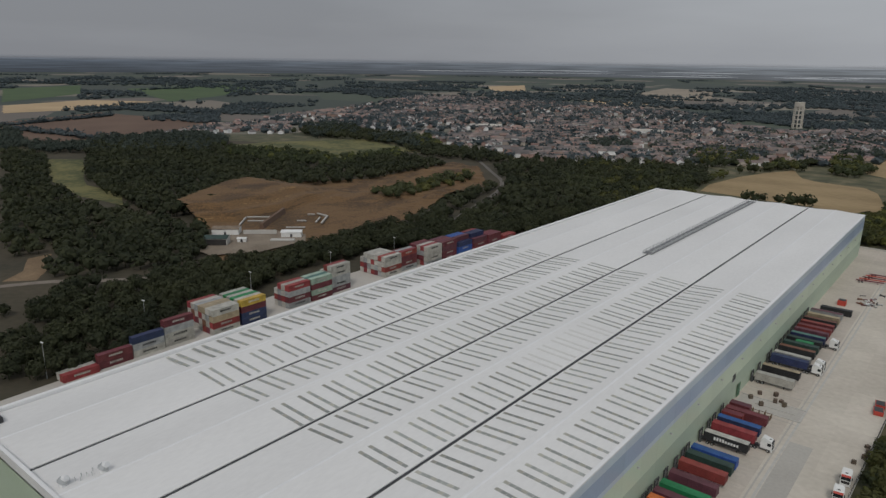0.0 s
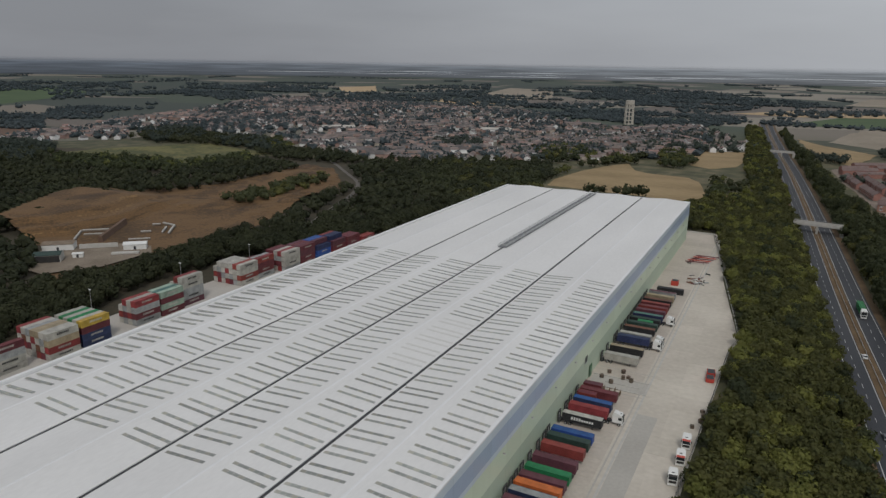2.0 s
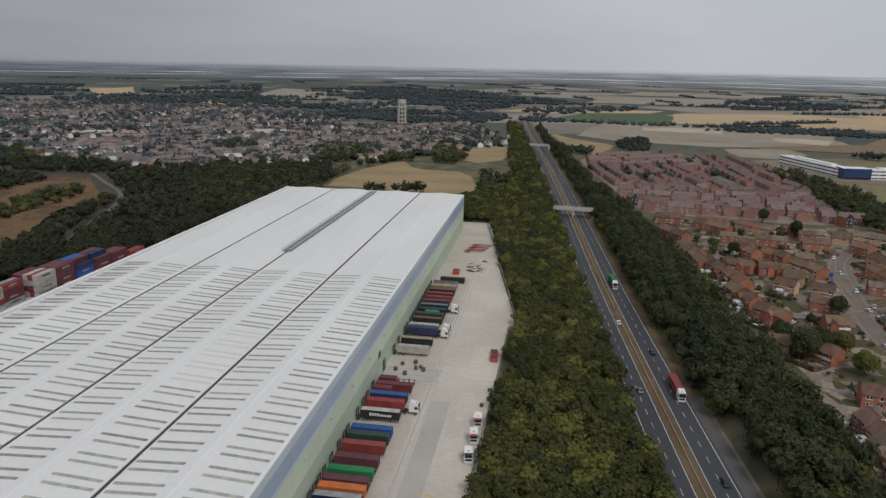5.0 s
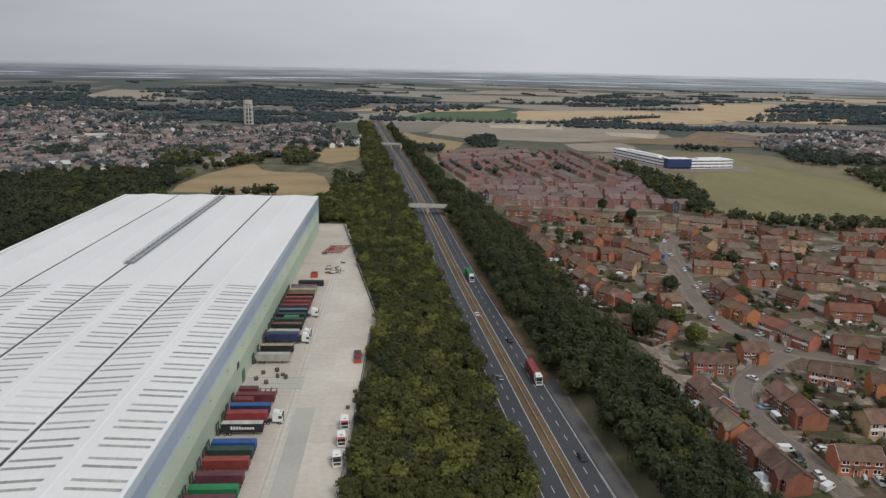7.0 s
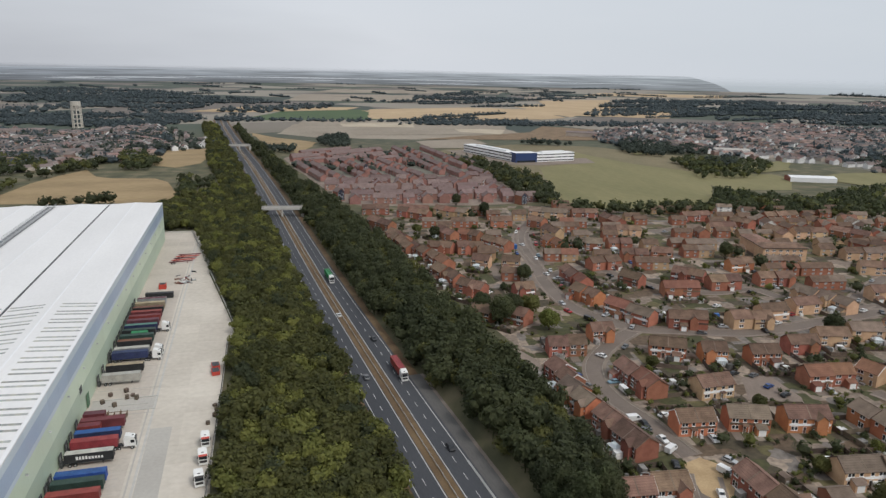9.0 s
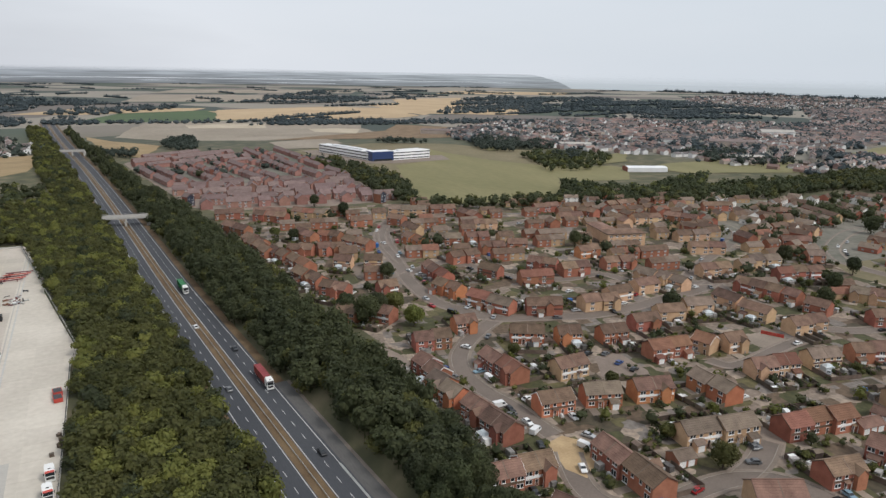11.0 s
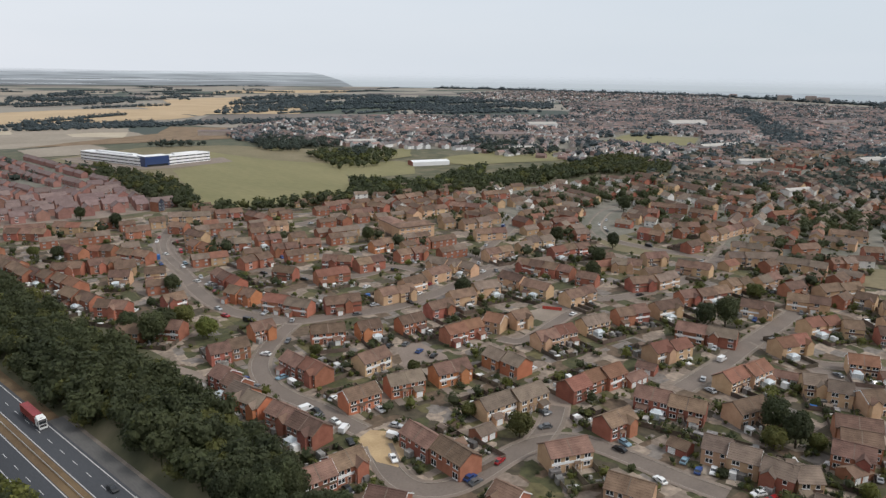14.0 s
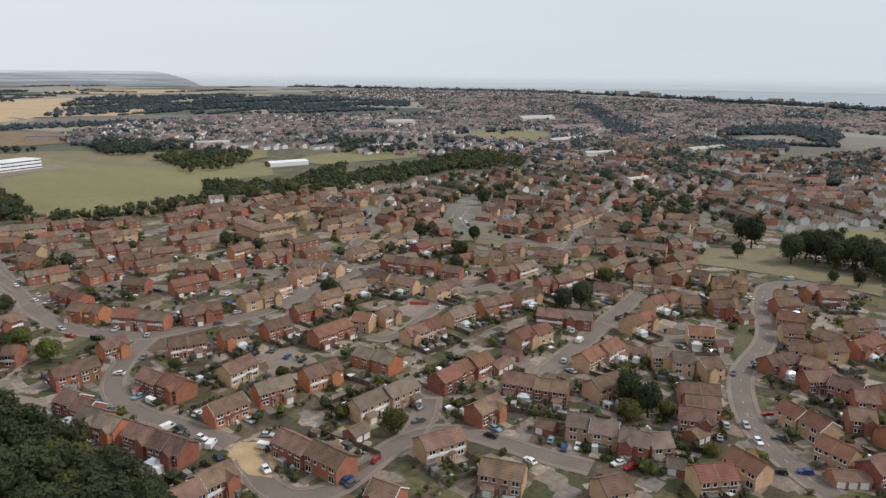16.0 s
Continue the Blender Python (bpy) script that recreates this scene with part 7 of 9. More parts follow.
def build_garages(text):
    for item in text.split(";"):
        a = item.split()
        x, y, turn, ln = (float(v) for v in a[:4])
        g = thing("garage", "low brick garage with brown tiled roof and pale doors", "garage", "garages", m=pose(x, y, 0, 0, 0, turn))
        wall_me, roofs, trim_me, party_me = house_meshes(round(ln * 2) / 2, "r", a[4], 5.6, 2.4, 3.9)
        part("wall", wall_me, g)
        part("roof", roofs, g)
        for k in range(max(1, int(ln / 3))):
            s = Shape()
            s.box(-1.1, -0.05, 0, 1.1, 0.03, 2.05, M["upvc"])
            for i in range(1, 5):
                s.box(-1.1, -0.065, i * 0.41, 1.1, -0.05, i * 0.41 + 0.03, M["kerb"])
            part("garage_door", s, g, "white up-and-over garage door", m=pose(-ln / 2 + 1.6 + k * 3.0, -2.8, 0))
        FOOT.append((x, y, turn, ln, 5.6))


build_houses("94.0 135.7 -7 19.9 rn; 123.0 124.1 87 24.9 rn; 160.2 128.9 -9 24.8 bg; 126.5 164.6 -8 12.1 on; 144.1 162.6 -18 12.7 og; 147.8 184.7 0 12.3 bn; 161.8 158.1 -15 13.5 on; 183.1 150.1 87 17.1 og; 191.9 119.4 -9 26.5 rr; 118.8 95.1 -85 8.0 rn; 147.1 98.2 -26 13.2 bn; 96.2 114.6 -63 9.9 rn")
build_houses("114.2 228.6 -11 14.8 rn; 101.8 203.3 -83 16.4 rn; 99.8 186.9 -80 16.9 og; 102.3 163.6 -82 22.8 rn; 126.6 195.6 -89 20.7 rn; 152.2 218.2 -29 13.5 on; 166.9 210.4 -17 9.3 on; 184.3 204.1 -10 11.5 on; 193.6 182.7 -10 18.4 rr; 211.0 179.9 -74 8.1 br; 221.9 176.2 -8 8.9 bn; 216.3 153.3 -15 19.1 bn")
build_houses("178.5 243.8 -25 16.5 rn; 205.4 237.8 -7 18.5 bn; 159.6 258.5 -64 23.8 rg; 201.3 283.3 -14 18.1 rr; 219.2 302.2 -51 15.8 rn; 229.7 288.0 -8 17.1 rn; 260.4 315.2 -5 14.5 on; 260.2 287.6 -7 18.6 rn; 222.4 244.4 -1 13.4 bn; 243.1 248.4 -2 13.4 bn; 257.1 261.6 -79 12.0 bg; 261.7 248.1 -85 17.0 bg")
build_houses("299.4 255.1 -13 19.2 bn; 224.9 213.3 -15 13.2 bn; 243.0 214.5 -17 13.4 bg; 206.3 209.0 -9 12.7 rn; 263.8 214.1 -89 13.9 bn; 292.0 224.6 -74 15.5 rn; 295.5 208.4 -85 16.3 rn; 294.1 189.3 -78 10.7 rn; 262.0 197.2 -83 14.4 bn; 267.8 177.1 -9 19.2 bn; 339.1 256.1 -10 20.3 bg; 316.8 437.3 -6 21.6 rn")
build_houses("312.0 400.2 -13 18.7 bn; 336.3 409.3 -78 15.6 rn; 361.1 374.0 -9 21.9 bn; 340.6 378.5 80 25.7 bn; 382.4 425.5 1 29.0 rn; 387.5 365.0 -64 24.0 rn; 350.6 320.3 -11 22.9 bn; 333.9 291.7 -32 21.4 bn; 378.9 300.6 80 13.8 rn; 399.6 279.8 -29 19.1 rn; 406.7 315.0 -2 20.8 bn; 377.0 250.2 -31 9.5 rn")
build_houses("230.6 345.6 -28 12.1 rn; 450.0 388.2 -26 23.7 rn; 476.1 350.7 -40 17.0 rn; 336.4 231.2 -15 27.9 rn; 113.7 485.4 -45 25.5 rn; 141.6 485.5 -45 27.0 bn; 212.2 468.9 -29 28.2 bg; 238.2 461.6 -14 19.0 rn; 247.4 435.7 89 23.9 rn; 166.8 446.2 -14 14.7 rn; 191.5 440.4 -59 11.8 rn; 189.3 409.9 -72 15.6 bn")
build_houses("177.9 381.2 -87 19.6 on; 196.3 376.2 -25 20.2 rg; 236.8 404.2 -11 25.2 bn; 216.6 371.1 -10 14.5 rn; 212.4 345.7 -14 14.6 rn; 186.4 334.3 7 17.7 rn; 158.2 311.7 88 26.2 rn; 151.5 284.6 -75 16.3 on; 186.1 302.9 -63 12.2 rn; 124.2 298.0 0 9.7 rn; 95.0 270.7 -50 9.8 rn; 107.4 265.4 -54 13.7 rn")
build_houses("134.5 239.1 -5 9.7 on; 120.7 351.5 -36 10.2 bn; 136.0 346.0 -24 10.2 bn; 142.6 387.8 -70 21.8 rn; 123.2 380.8 -6 15.6 rn; 106.2 384.6 -38 15.0 rn; 119.5 418.8 -68 17.9 rn; 132.5 410.8 -52 14.9 rn; 86.5 400.0 -83 34.9 rn; 92.7 379.1 -80 20.3 rn; 98.4 357.3 -86 23.6 rn; 95.1 329.9 -79 24.3 rn")
build_houses("100.7 305.9 -51 14.9 rn; 332.5 189.6 -64 15.7 bn; 357.2 186.4 -31 13.6 bn; 354.7 161.0 -83 17.7 bn; 308.1 167.0 -26 14.0 rn; 322.3 161.6 -15 15.5 bg; 312.2 135.9 -23 28.7 rn; 341.2 132.2 -15 15.0 bn; 360.0 124.6 -17 16.5 bn; 262.3 146.1 -24 16.2 rn; 281.3 139.1 -19 14.2 bn; 311.5 110.3 -74 13.6 bn")
build_houses("337.9 97.1 -73 18.0 bn; 309.9 83.4 -22 17.4 br; 263.7 111.7 -74 23.5 rn; 277.4 84.0 -26 16.1 br; 237.1 114.8 -15 18.3 br; 240.1 150.7 -14 13.2 bn; 362.4 79.3 -88 8.4 bn; 369.9 93.7 -25 24.6 bn; 476.2 257.4 -75 16.1 rn; 507.7 256.3 -67 27.7 rn; 504.3 227.1 -84 19.5 rn; 537.6 213.3 -88 19.0 rn")
build_houses("585.4 238.8 -33 40.0 rr; 555.3 179.8 -28 40.0 rr; 507.5 127.9 -64 22.1 bn; 411.4 218.7 -81 15.9 rn; 451.2 212.9 -48 15.3 rn; 402.4 185.6 -8 13.4 rn; 448.6 189.4 -5 32.0 bn; 482.8 186.7 -4 36.8 bn; 421.2 160.0 -61 17.2 bg; 400.1 147.9 -47 28.1 bg; 405.3 122.6 -80 25.5 bg; 466.7 161.9 -17 19.9 bn")
build_houses("448.0 134.2 -30 14.3 rn; 480.8 124.9 -84 18.4 bg; 426.6 108.8 -33 14.8 rn; 597.4 137.2 -21 25.5 rn; 488.7 159.6 63 10.9 rn; 467.4 103.5 -57 10.7 rn; 195.8 92.0 -74 21.9 rn; 172.5 98.0 -11 11.5 rn; 234.8 85.0 -10 22.9 br; 209.7 73.4 -21 12.4 bn; 245.3 65.1 -60 7.7 bg; 245.3 56.8 -70 7.6 bg")
build_houses("276.7 58.4 -65 9.8 bn; 245.6 47.8 -37 7.8 bn; 222.1 45.3 -65 12.4 rn; 213.1 42.2 -67 10.6 rn; 203.5 41.3 -75 10.3 rn; 179.6 69.3 -73 7.5 bg; 179.3 52.0 -84 8.3 rg; 143.6 75.7 -74 11.3 bn; 264.7 27.4 -36 12.8 rn; 256.7 13.8 -50 11.6 rn; 254.0 4.8 76 9.8 rn; 221.7 13.3 54 16.5 br")
build_houses("206.1 3.5 66 9.6 br; 184.6 23.1 64 10.4 br; 173.6 29.9 -48 10.4 br; 302.6 2.4 -30 16.7 rr; 289.0 12.6 -48 9.2 bn; 282.1 22.4 -85 7.5 bn; 267.5 16.2 79 7.5 rn; 325.8 4.7 -47 10.1 bn; 301.4 28.3 -68 8.3 bn; 153.2 49.7 -37 7.5 bn; 337.6 35.7 -47 11.6 rn; 317.0 30.5 -78 10.9 rr")
build_houses("349.1 38.3 -69 7.5 bn; 358.5 64.2 -65 15.9 bn; 317.5 59.1 -59 9.5 rn; 333.6 61.6 -45 10.0 bn; 315.0 72.4 -61 7.6 bn; 668.1 26.7 -69 19.1 rn; 590.3 113.4 -72 15.8 rn; 710.6 100.2 -66 29.9 bn; 633.2 129.2 -69 21.3 bn; 204.0 -6.9 -32 10.4 rn; 88.0 504.8 -10 20.1 rn; 115.5 497.7 -21 22.6 rn")
build_houses("83.6 456.3 -61 24.0 rn; 87.1 415.1 -73 23.1 rn")
build_houses("181.6 46.7 -48 6.5 bg; 179.9 61.7 -75 8.1 bg; 300.9 14.3 59 11.0 rn; 247.4 -0.5 -71 7.0 rn; 363.3 19.0 -64 12.1 rn; 364.8 28.5 -30 7.7 rn; 257.4 -6.6 -44 7.5 bn; 232.2 -0.3 -71 7.4 rn; 226.7 -9.5 -38 7.6 rn; 356.3 110.5 -21 12.0 rn")
build_garages("275.3 49.9 -55 5.1 n; 314.0 48.4 -38 5.9 n")
build_garages("248.8 75.4 -74 9.4 n; 176.5 78.7 -87 5.9 n; 207.9 112.4 -7 9.5 n; 219.5 113.6 -77 7.2 n; 141.1 123.7 -6 6.7 g; 198.5 39.3 -22 7.6 n; 197.5 0.0 -60 9.4 n; 381.8 24.1 -52 17.8 n; 177.1 39.9 -78 5.0 g")
# flats: a three-storey buff block with dark hipped roofs
for x, y, w, d, turn in ((300.5, 330, 26, 11, -14), (298, 348, 11, 20, -14)):
    b = thing("apartment_block", "buff brick three-storey apartment block with dark roof", "apartment block", "flats", m=pose(x, y, 0, 0, 0, turn))
    s = Shape()
    s.box(-w / 2, -d / 2, 0, w / 2, d / 2, 8.2, M["brick_b"])
    part("wall", s, b)
    s = Shape()
    s.box(-w / 2 - 0.7, -d / 2 - 0.7, 8.2, w / 2 + 0.7, d / 2 + 0.7, 8.5, M["trim_dark"])
    s.box(-w / 2 - 0.7, -d / 2 - 0.7, 8.5, w / 2 + 0.7, d / 2 + 0.7, 10.2, M["tile_n"], taper=4.2)
    part("roof", s, b)
    for k in range(int(w / 4)):
        for f in range(3):
            for side, turned in ((-1, 0), (1, 180)):
                part("window", WIN_WIDE, b, m=pose(-w / 2 + 2.4 + k * 4, side * d / 2, 0.9 + f * 2.6, 0, 0, turned))
    FOOT.append((x, y, turn, w, d))

# gardens: fences, lawns, drives
PLOT = Shape()
for i, (x, y, a, ln, dp) in enumerate(list(FOOT)):
    if math.hypot(x, y) > 480 or dp < 6:
        continue
    c, s_ = math.cos(radians(a)), math.sin(radians(a))
    back = 1 if road_gap(x - s_ * 10, y + c * 10) > road_gap(x + s_ * 10, y - c * 10) else -1
    deep = 9.5
    s = Shape()
    n = max(1, round(ln / 6.2))
    for u in range(n + 1):
        xx = -ln / 2 + u * ln / n
        y0, y1 = sorted((back * dp / 2, back * (dp / 2 + deep)))
        s.box(xx - 0.04, y0, 0, xx + 0.04, y1, 1.7, M["wood_fence"])
    yy = back * (dp / 2 + deep)
    s.box(-ln / 2, yy - 0.04, 0, ln / 2, yy + 0.04, 1.7, M["wood_fence"])
    tagged(part("garden_fence", s, m=pose(x, y, 0, 0, 0, a)), "weathered brown close-board garden fence behind houses", "fence", "garden fences")
    plot = Shape()
    for u in range(n):
        xx = -ln / 2 + (u + 0.5) * ln / n
        w = ln / n / 2 - 0.4
        y0, y1 = sorted((back * (dp / 2 + 2.6), back * (dp / 2 + deep - 0.3)))
        z = 0.022
        plot.box(xx - w, y0, 0, xx + w, y1, z, M["grass" if (i + u) % 3 else "paving"])
        y0, y1 = sorted((back * (dp / 2 + 0.1), back * (dp / 2 + 2.5)))
        plot.box(xx - w, y0, 0, xx + w, y1, z + 0.01, M["paving"])
        y0, y1 = sorted((-back * (dp / 2 + 0.1), -back * (dp / 2 + 5.0)))
        plot.box(xx - w * 0.9, y0, 0, xx + w * 0.1, y1, z + 0.01, M["tarmac_pale" if (i + u) % 2 else "paving"])
        plot.box(xx + w * 0.15, y0, 0, xx + w, y1, z, M["grass"])
    for vx, vy, vz in plot.v:
        PLOT.v.append((x + vx * c - vy * s_, y + vx * s_ + vy * c, vz))
    base = len(PLOT.v) - len(plot.v)
    for fc, sl in zip(plot.f, plot.s):
        PLOT.f.append(tuple(base + q for q in fc))
        PLOT.s.append(PLOT.slot(plot.mats[sl]))
    if i % 4 == 3 and math.hypot(x, y) < 360:
        g = thing("log_store", "low pale garden store beside a fence", "store", "garden stores", m=pose(x, y, 0.03, 0, 0, a) @ pose(-ln / 2 + 1.5, back * (dp / 2 + deep - 1.2), 0))
        s = Shape()
        s.box(-1.2, -0.8, 0, 1.2, 0.8, 1.5, M[("white_box", "white_box", "wood_fence", "kerb", "tarp_blue")[i % 5]], taper=0.12)
        part("body", s, g)
    if i % 4 == 1:
        g = thing("conservatory", "white framed glass conservatory behind a house", "conservatory", "conservatories", m=pose(x, y, 0, 0, 0, a) @ pose(RNG.uniform(-ln / 4, ln / 4), back * (dp / 2 + 1.6), 0))
        s = Shape()
        s.box(-1.9, -1.5, 0, 1.9, 1.5, 0.6, M["render_w"])
        part("base_wall", s, g)
        s = Shape()
        s.box(-1.85, -1.45, 0.6, 1.85, 1.45, 2.2, M["conservatory_glass"])
        s.box(-1.9, -1.5, 2.2, 1.9, 1.5, 2.95, M["conservatory_glass"], taper=0.9)
        part("glazing", s, g)
        s = Shape()
        for k in range(6):
            for yy in (-1.5, 1.5):
                s.box(-1.9 + k * 0.75, yy - 0.04, 0.6, -1.83 + k * 0.75, yy + 0.04, 2.2, M["upvc"])
        s.box(-1.95, -1.55, 2.15, 1.95, 1.55, 2.27, M["upvc"])
        part("frame", s, g)
    elif i % 2 == 1:
        g = thing("garden_shed", "small brown timber garden shed", "shed", "garden sheds", m=pose(x, y, 0, 0, 0, a) @ pose(ln / 2 - 1.8, back * (dp / 2 + deep - 1.8), 0))
        s = Shape()
        s.prism([(-1.1, 0), (1.1, 0), (1.1, 1.9), (0, 2.4), (-1.1, 1.9)], -1.4, 1.4, "x", M["wood_fence"])
        part("body", s, g)
        s = Shape()
        for sg in (-1, 1):
            s.prism([(sg * 1.25, 1.84), (sg * 1.25, 1.92), (0, 2.5), (0, 2.42)], -1.5, 1.5, "x", M["tile_g"])
        part("roof", s, g)

tagged(part("garden_ground", PLOT), "small lawns, paved patios and drives round houses", "garden", kind="stuff")

# ---- new estate beyond the trunk road ----
def new_estate(poly, turn, step_u, step_v):
    p = np.asarray(poly, float)
    c, s_ = math.cos(radians(turn)), math.sin(radians(turn))
    u, v = p[:, 0] * c + p[:, 1] * s_, -p[:, 0] * s_ + p[:, 1] * c
    row = 0
    vv = v.min()
    while vv < v.max():
        uu = u.min() + RNG.uniform(0, 8)
        while uu < u.max():
            ln = RNG.choice([9.0, 12.5, 18.5])
            x, y = (uu + ln / 2) * c - vv * s_, (uu + ln / 2) * s_ + vv * c
            if inside([x], [y], poly)[0]:
                k = RNG.random()
                house(x, y, turn + (90 if k < 0.22 else 0) + RNG.uniform(-5, 5), 9.0 if k < 0.22 else ln, "n", "s", "new estate houses", 8.6, 5.3, 8.4, 3)
            uu += ln + RNG.uniform(2.5, 6)
        vv += step_v * RNG.uniform(0.85, 1.2)
        row += 1


new_estate([(60, 650), (72, 556), (88, 540), (150, 526), (222, 534), (232, 660), (150, 650)], -6, 12, 17.5)
patch("estate_court", [(36, 850), (52, 700), (68, 560), (84, 535), (224, 524), (240, 700), (242, 905), (70, 898)], M["tarmac_pale"], 0.03, "tarmac courts and paving of the new estate")

for x, y in ((68, 566), (212, 523), (113, 716)):
    g = thing("town_house", "tall house with dark navy boarded gable front", "house", "boarded houses", m=pose(x, y, 0.03, 0, 0, 20))
    s = Shape()
    s.prism([(-3.2, 0), (3.2, 0), (3.2, 7.6), (0, 10.2), (-3.2, 7.6)], -4.2, 4.2, "y", M["brick_r"])
    part("wall", s, g)
    s = Shape()
    for sg in (-1, 1):
        s.prism([(sg * 3.5, 7.35), (sg * 3.5, 7.55), (0, 10.42), (0, 10.22)], -4.5, 4.5, "y", M["tile_s"])
    part("roof", s, g)
    s = Shape()
    s.prism([(-3.0, 0.4), (3.0, 0.4), (3.0, 7.4), (0, 9.8), (-3.0, 7.4)], -4.28, -4.21, "y", M["navy_board"])
    f = part("boarded_front", s, g, "dark navy weatherboard front")
    for fl in range(3):
        for wx in (-1.5, 1.5):
            part("window", WIN_SMALL, f, m=pose(wx, -4.31, 0.9 + fl * 2.4))
    FOOT.append((x, y, 20, 8.4, 8.4))

# ---- school ----
school = thing("school", "long white three-storey school with ribbon windows and a blue hall", "school")
def wing(x0, y0, x1, y1, depth, h):
    ln, a = math.hypot(x1 - x0, y1 - y0), math.degrees(math.atan2(y1 - y0, x1 - x0))
    m = pose(x0, y0, 0, 0, 0, a)
    s = Shape()
    s.box(0, 0, 0, ln, depth, h, M["school_white"], top=M["clad_white"])
    s.box(ln * 0.2, depth * 0.3, h + 0.02, ln * 0.8, depth * 0.7, h + 1.6, M["clad_white"])
    w = part("wing", s, school, "white panelled wing", m=m)
    for f in range(3):
        n = int(ln / 8)
        for k in range(n):
            for yy in (-0.05, depth + 0.05):
                s = Shape()
                s.box(k * ln / n + 0.3, yy - 0.04, h * f / 3 + 1.3, (k + 1) * ln / n - 0.3, yy + 0.04, h * f / 3 + 2.4, M["pane"])
                part("window", s, w)


wing(274, 886, 303, 776, 15, 10.5)
wing(330, 772, 384, 781, 15, 10.5)
s = Shape()
s.box(-14, -8, 0, 14, 10, 11.5, M["school_blue"], top=M["clad_white"])
part("hall", s, school, "dark blue clad hall", m=pose(316, 778, 0, 0, 0, 4))
s = Shape()
s.box(-12, -8.2, 0.2, 12, -8.0, 2.6, M["pane"])
part("entrance", s, school, "glazed entrance", m=pose(316, 778, 0, 0, 0, 4))
patch("school_court", [(255, 905), (262, 765), (320, 745), (400, 755), (410, 800), (330, 800), (290, 905)], M["tarmac_pale"], 0.35, "grey tarmac court round a school", ragged=False)
s = Shape()
s.prism([(-9, 0), (9, 0), (9, 4.6), (0, 6.0), (-9, 4.6)], 0, 46, "y", M["clad_white"], ends=M["brick_r"])
tagged(part("sports_hall", s, m=pose(540, 598, 0.02, 0, 0, -112)), "low white-roofed hall with brick ends beside a field", "hall")

# ---- water tower ----
wt = thing("water_tower", "tall pale concrete water tower on an open frame", "water tower", m=pose(-279, 1300, 0, 0, 0, 12))
s = Shape()
s.tube((0, 0, 37.0), (0, 0, 42.5), 7.9, 7.9, M["tower_concrete"], 16)
s.tube((0, 0, 35.8), (0, 0, 37.0), 7.0, 7.9, M["tower_concrete"], 16)
s.tube((0, 0, 42.5), (0, 0, 43.3), 8.3, 8.3, M["tower_concrete"], 16)
part("tank", s, wt)
for i in range(8):
    a = radians(i * 45)
    s = Shape()
    s.tube((7.6 * math.cos(a), 7.6 * math.sin(a), 0), (7.2 * math.cos(a), 7.2 * math.sin(a), 37.2), 1.05, 0.95, M["tower_concrete"], 8)
    part("column", s, wt)
for z in (0.8, 7.4, 14.8, 22.2, 29.6):
    for i in range(8):
        s = Shape()
        a, b = radians(i * 45), radians(i * 45 + 45)
        s.tube((7.4 * math.cos(a), 7.4 * math.sin(a), z), (7.4 * math.cos(b), 7.4 * math.sin(b), z), 0.75, 0.75, M["tower_concrete"], 6)
        part("ring_beam", s, wt)
s = Shape()
s.tube((0, 0, 0), (0, 0, 36), 1.5, 1.5, M["gravel_edge"], 10)
part("shaft", s, wt)

# ---- towns further off ----
TOWNS = {}
TOWN_FLOORS = []
VERGE = [(398, 264), (451, 296), (504, 293), (484, 273), (450, 263), (436, 255), (410, 231), (413, 181), (369, 161), (351, 193), (348, 217), (371, 245)]
OPEN_FIELD = [(970, 630), (1150, 680), (1180, 540), (1036, 480), (965, 535)]
TOWNS['town_w'] = [(-900, 480), (-860, 560), (-800, 640), (-810, 750), (-690, 735), (-580, 700), (-470, 665), (-383, 650), (-340, 665), (-241, 738), (-103, 888), (-155, 1321), (-276, 1169), (-559, 1490), (-885, 1584), (-1385, 1622), (-1101, 1016), (-965, 629)]
TOWNS['town_w2'] = [(-285, 1186), (-166, 1311), (-59, 1067), (-60, 962), (-162, 895), (-241, 854), (-268, 671), (-383, 936)]
TOWNS['estate_far'] = [(331, 484), (439, 430), (559, 394), (749, 340), (769, 170), (439, 91), (419, 134), (428, 171), (460, 209), (442, 237), (372, 242), (371, 287), (365, 358), (337, 461)]
TOWNS['town_e'] = [(542, 1086), (821, 1305), (1127, 1282), (1415, 1092), (1860, 746), (782, 304), (756, 389), (737, 482), (691, 571), (700, 699), (643, 729), (606, 809), (532, 943)]
TOWNS['town_e2'] = [(696, 305), (886, 245), (887, 171), (1028, 95), (1196, 27), (567, 5), (532, 47), (526, 67), (532, 118), (578, 200)]
TOWNS['town_ee'] = [(2146, 1543), (3033, 1349), (2744, 652), (2424, 168), (2325, 67), (1519, 39), (1604, 208), (1323, 270), (996, 276), (950, 418), (1445, 1004)]
TOWNS["town_mid"] = [(703, 358), (849, 425), (1050, 429), (1118, 277), (1165, 176), (1051, 137), (835, 204), (732, 297)]
TOWNS["town_far"] = [(2601, 2497), (3339, 2712), (3674, 2272), (3850, 1743), (3022, 1279), (2138, 1534), (1908, 1829)]


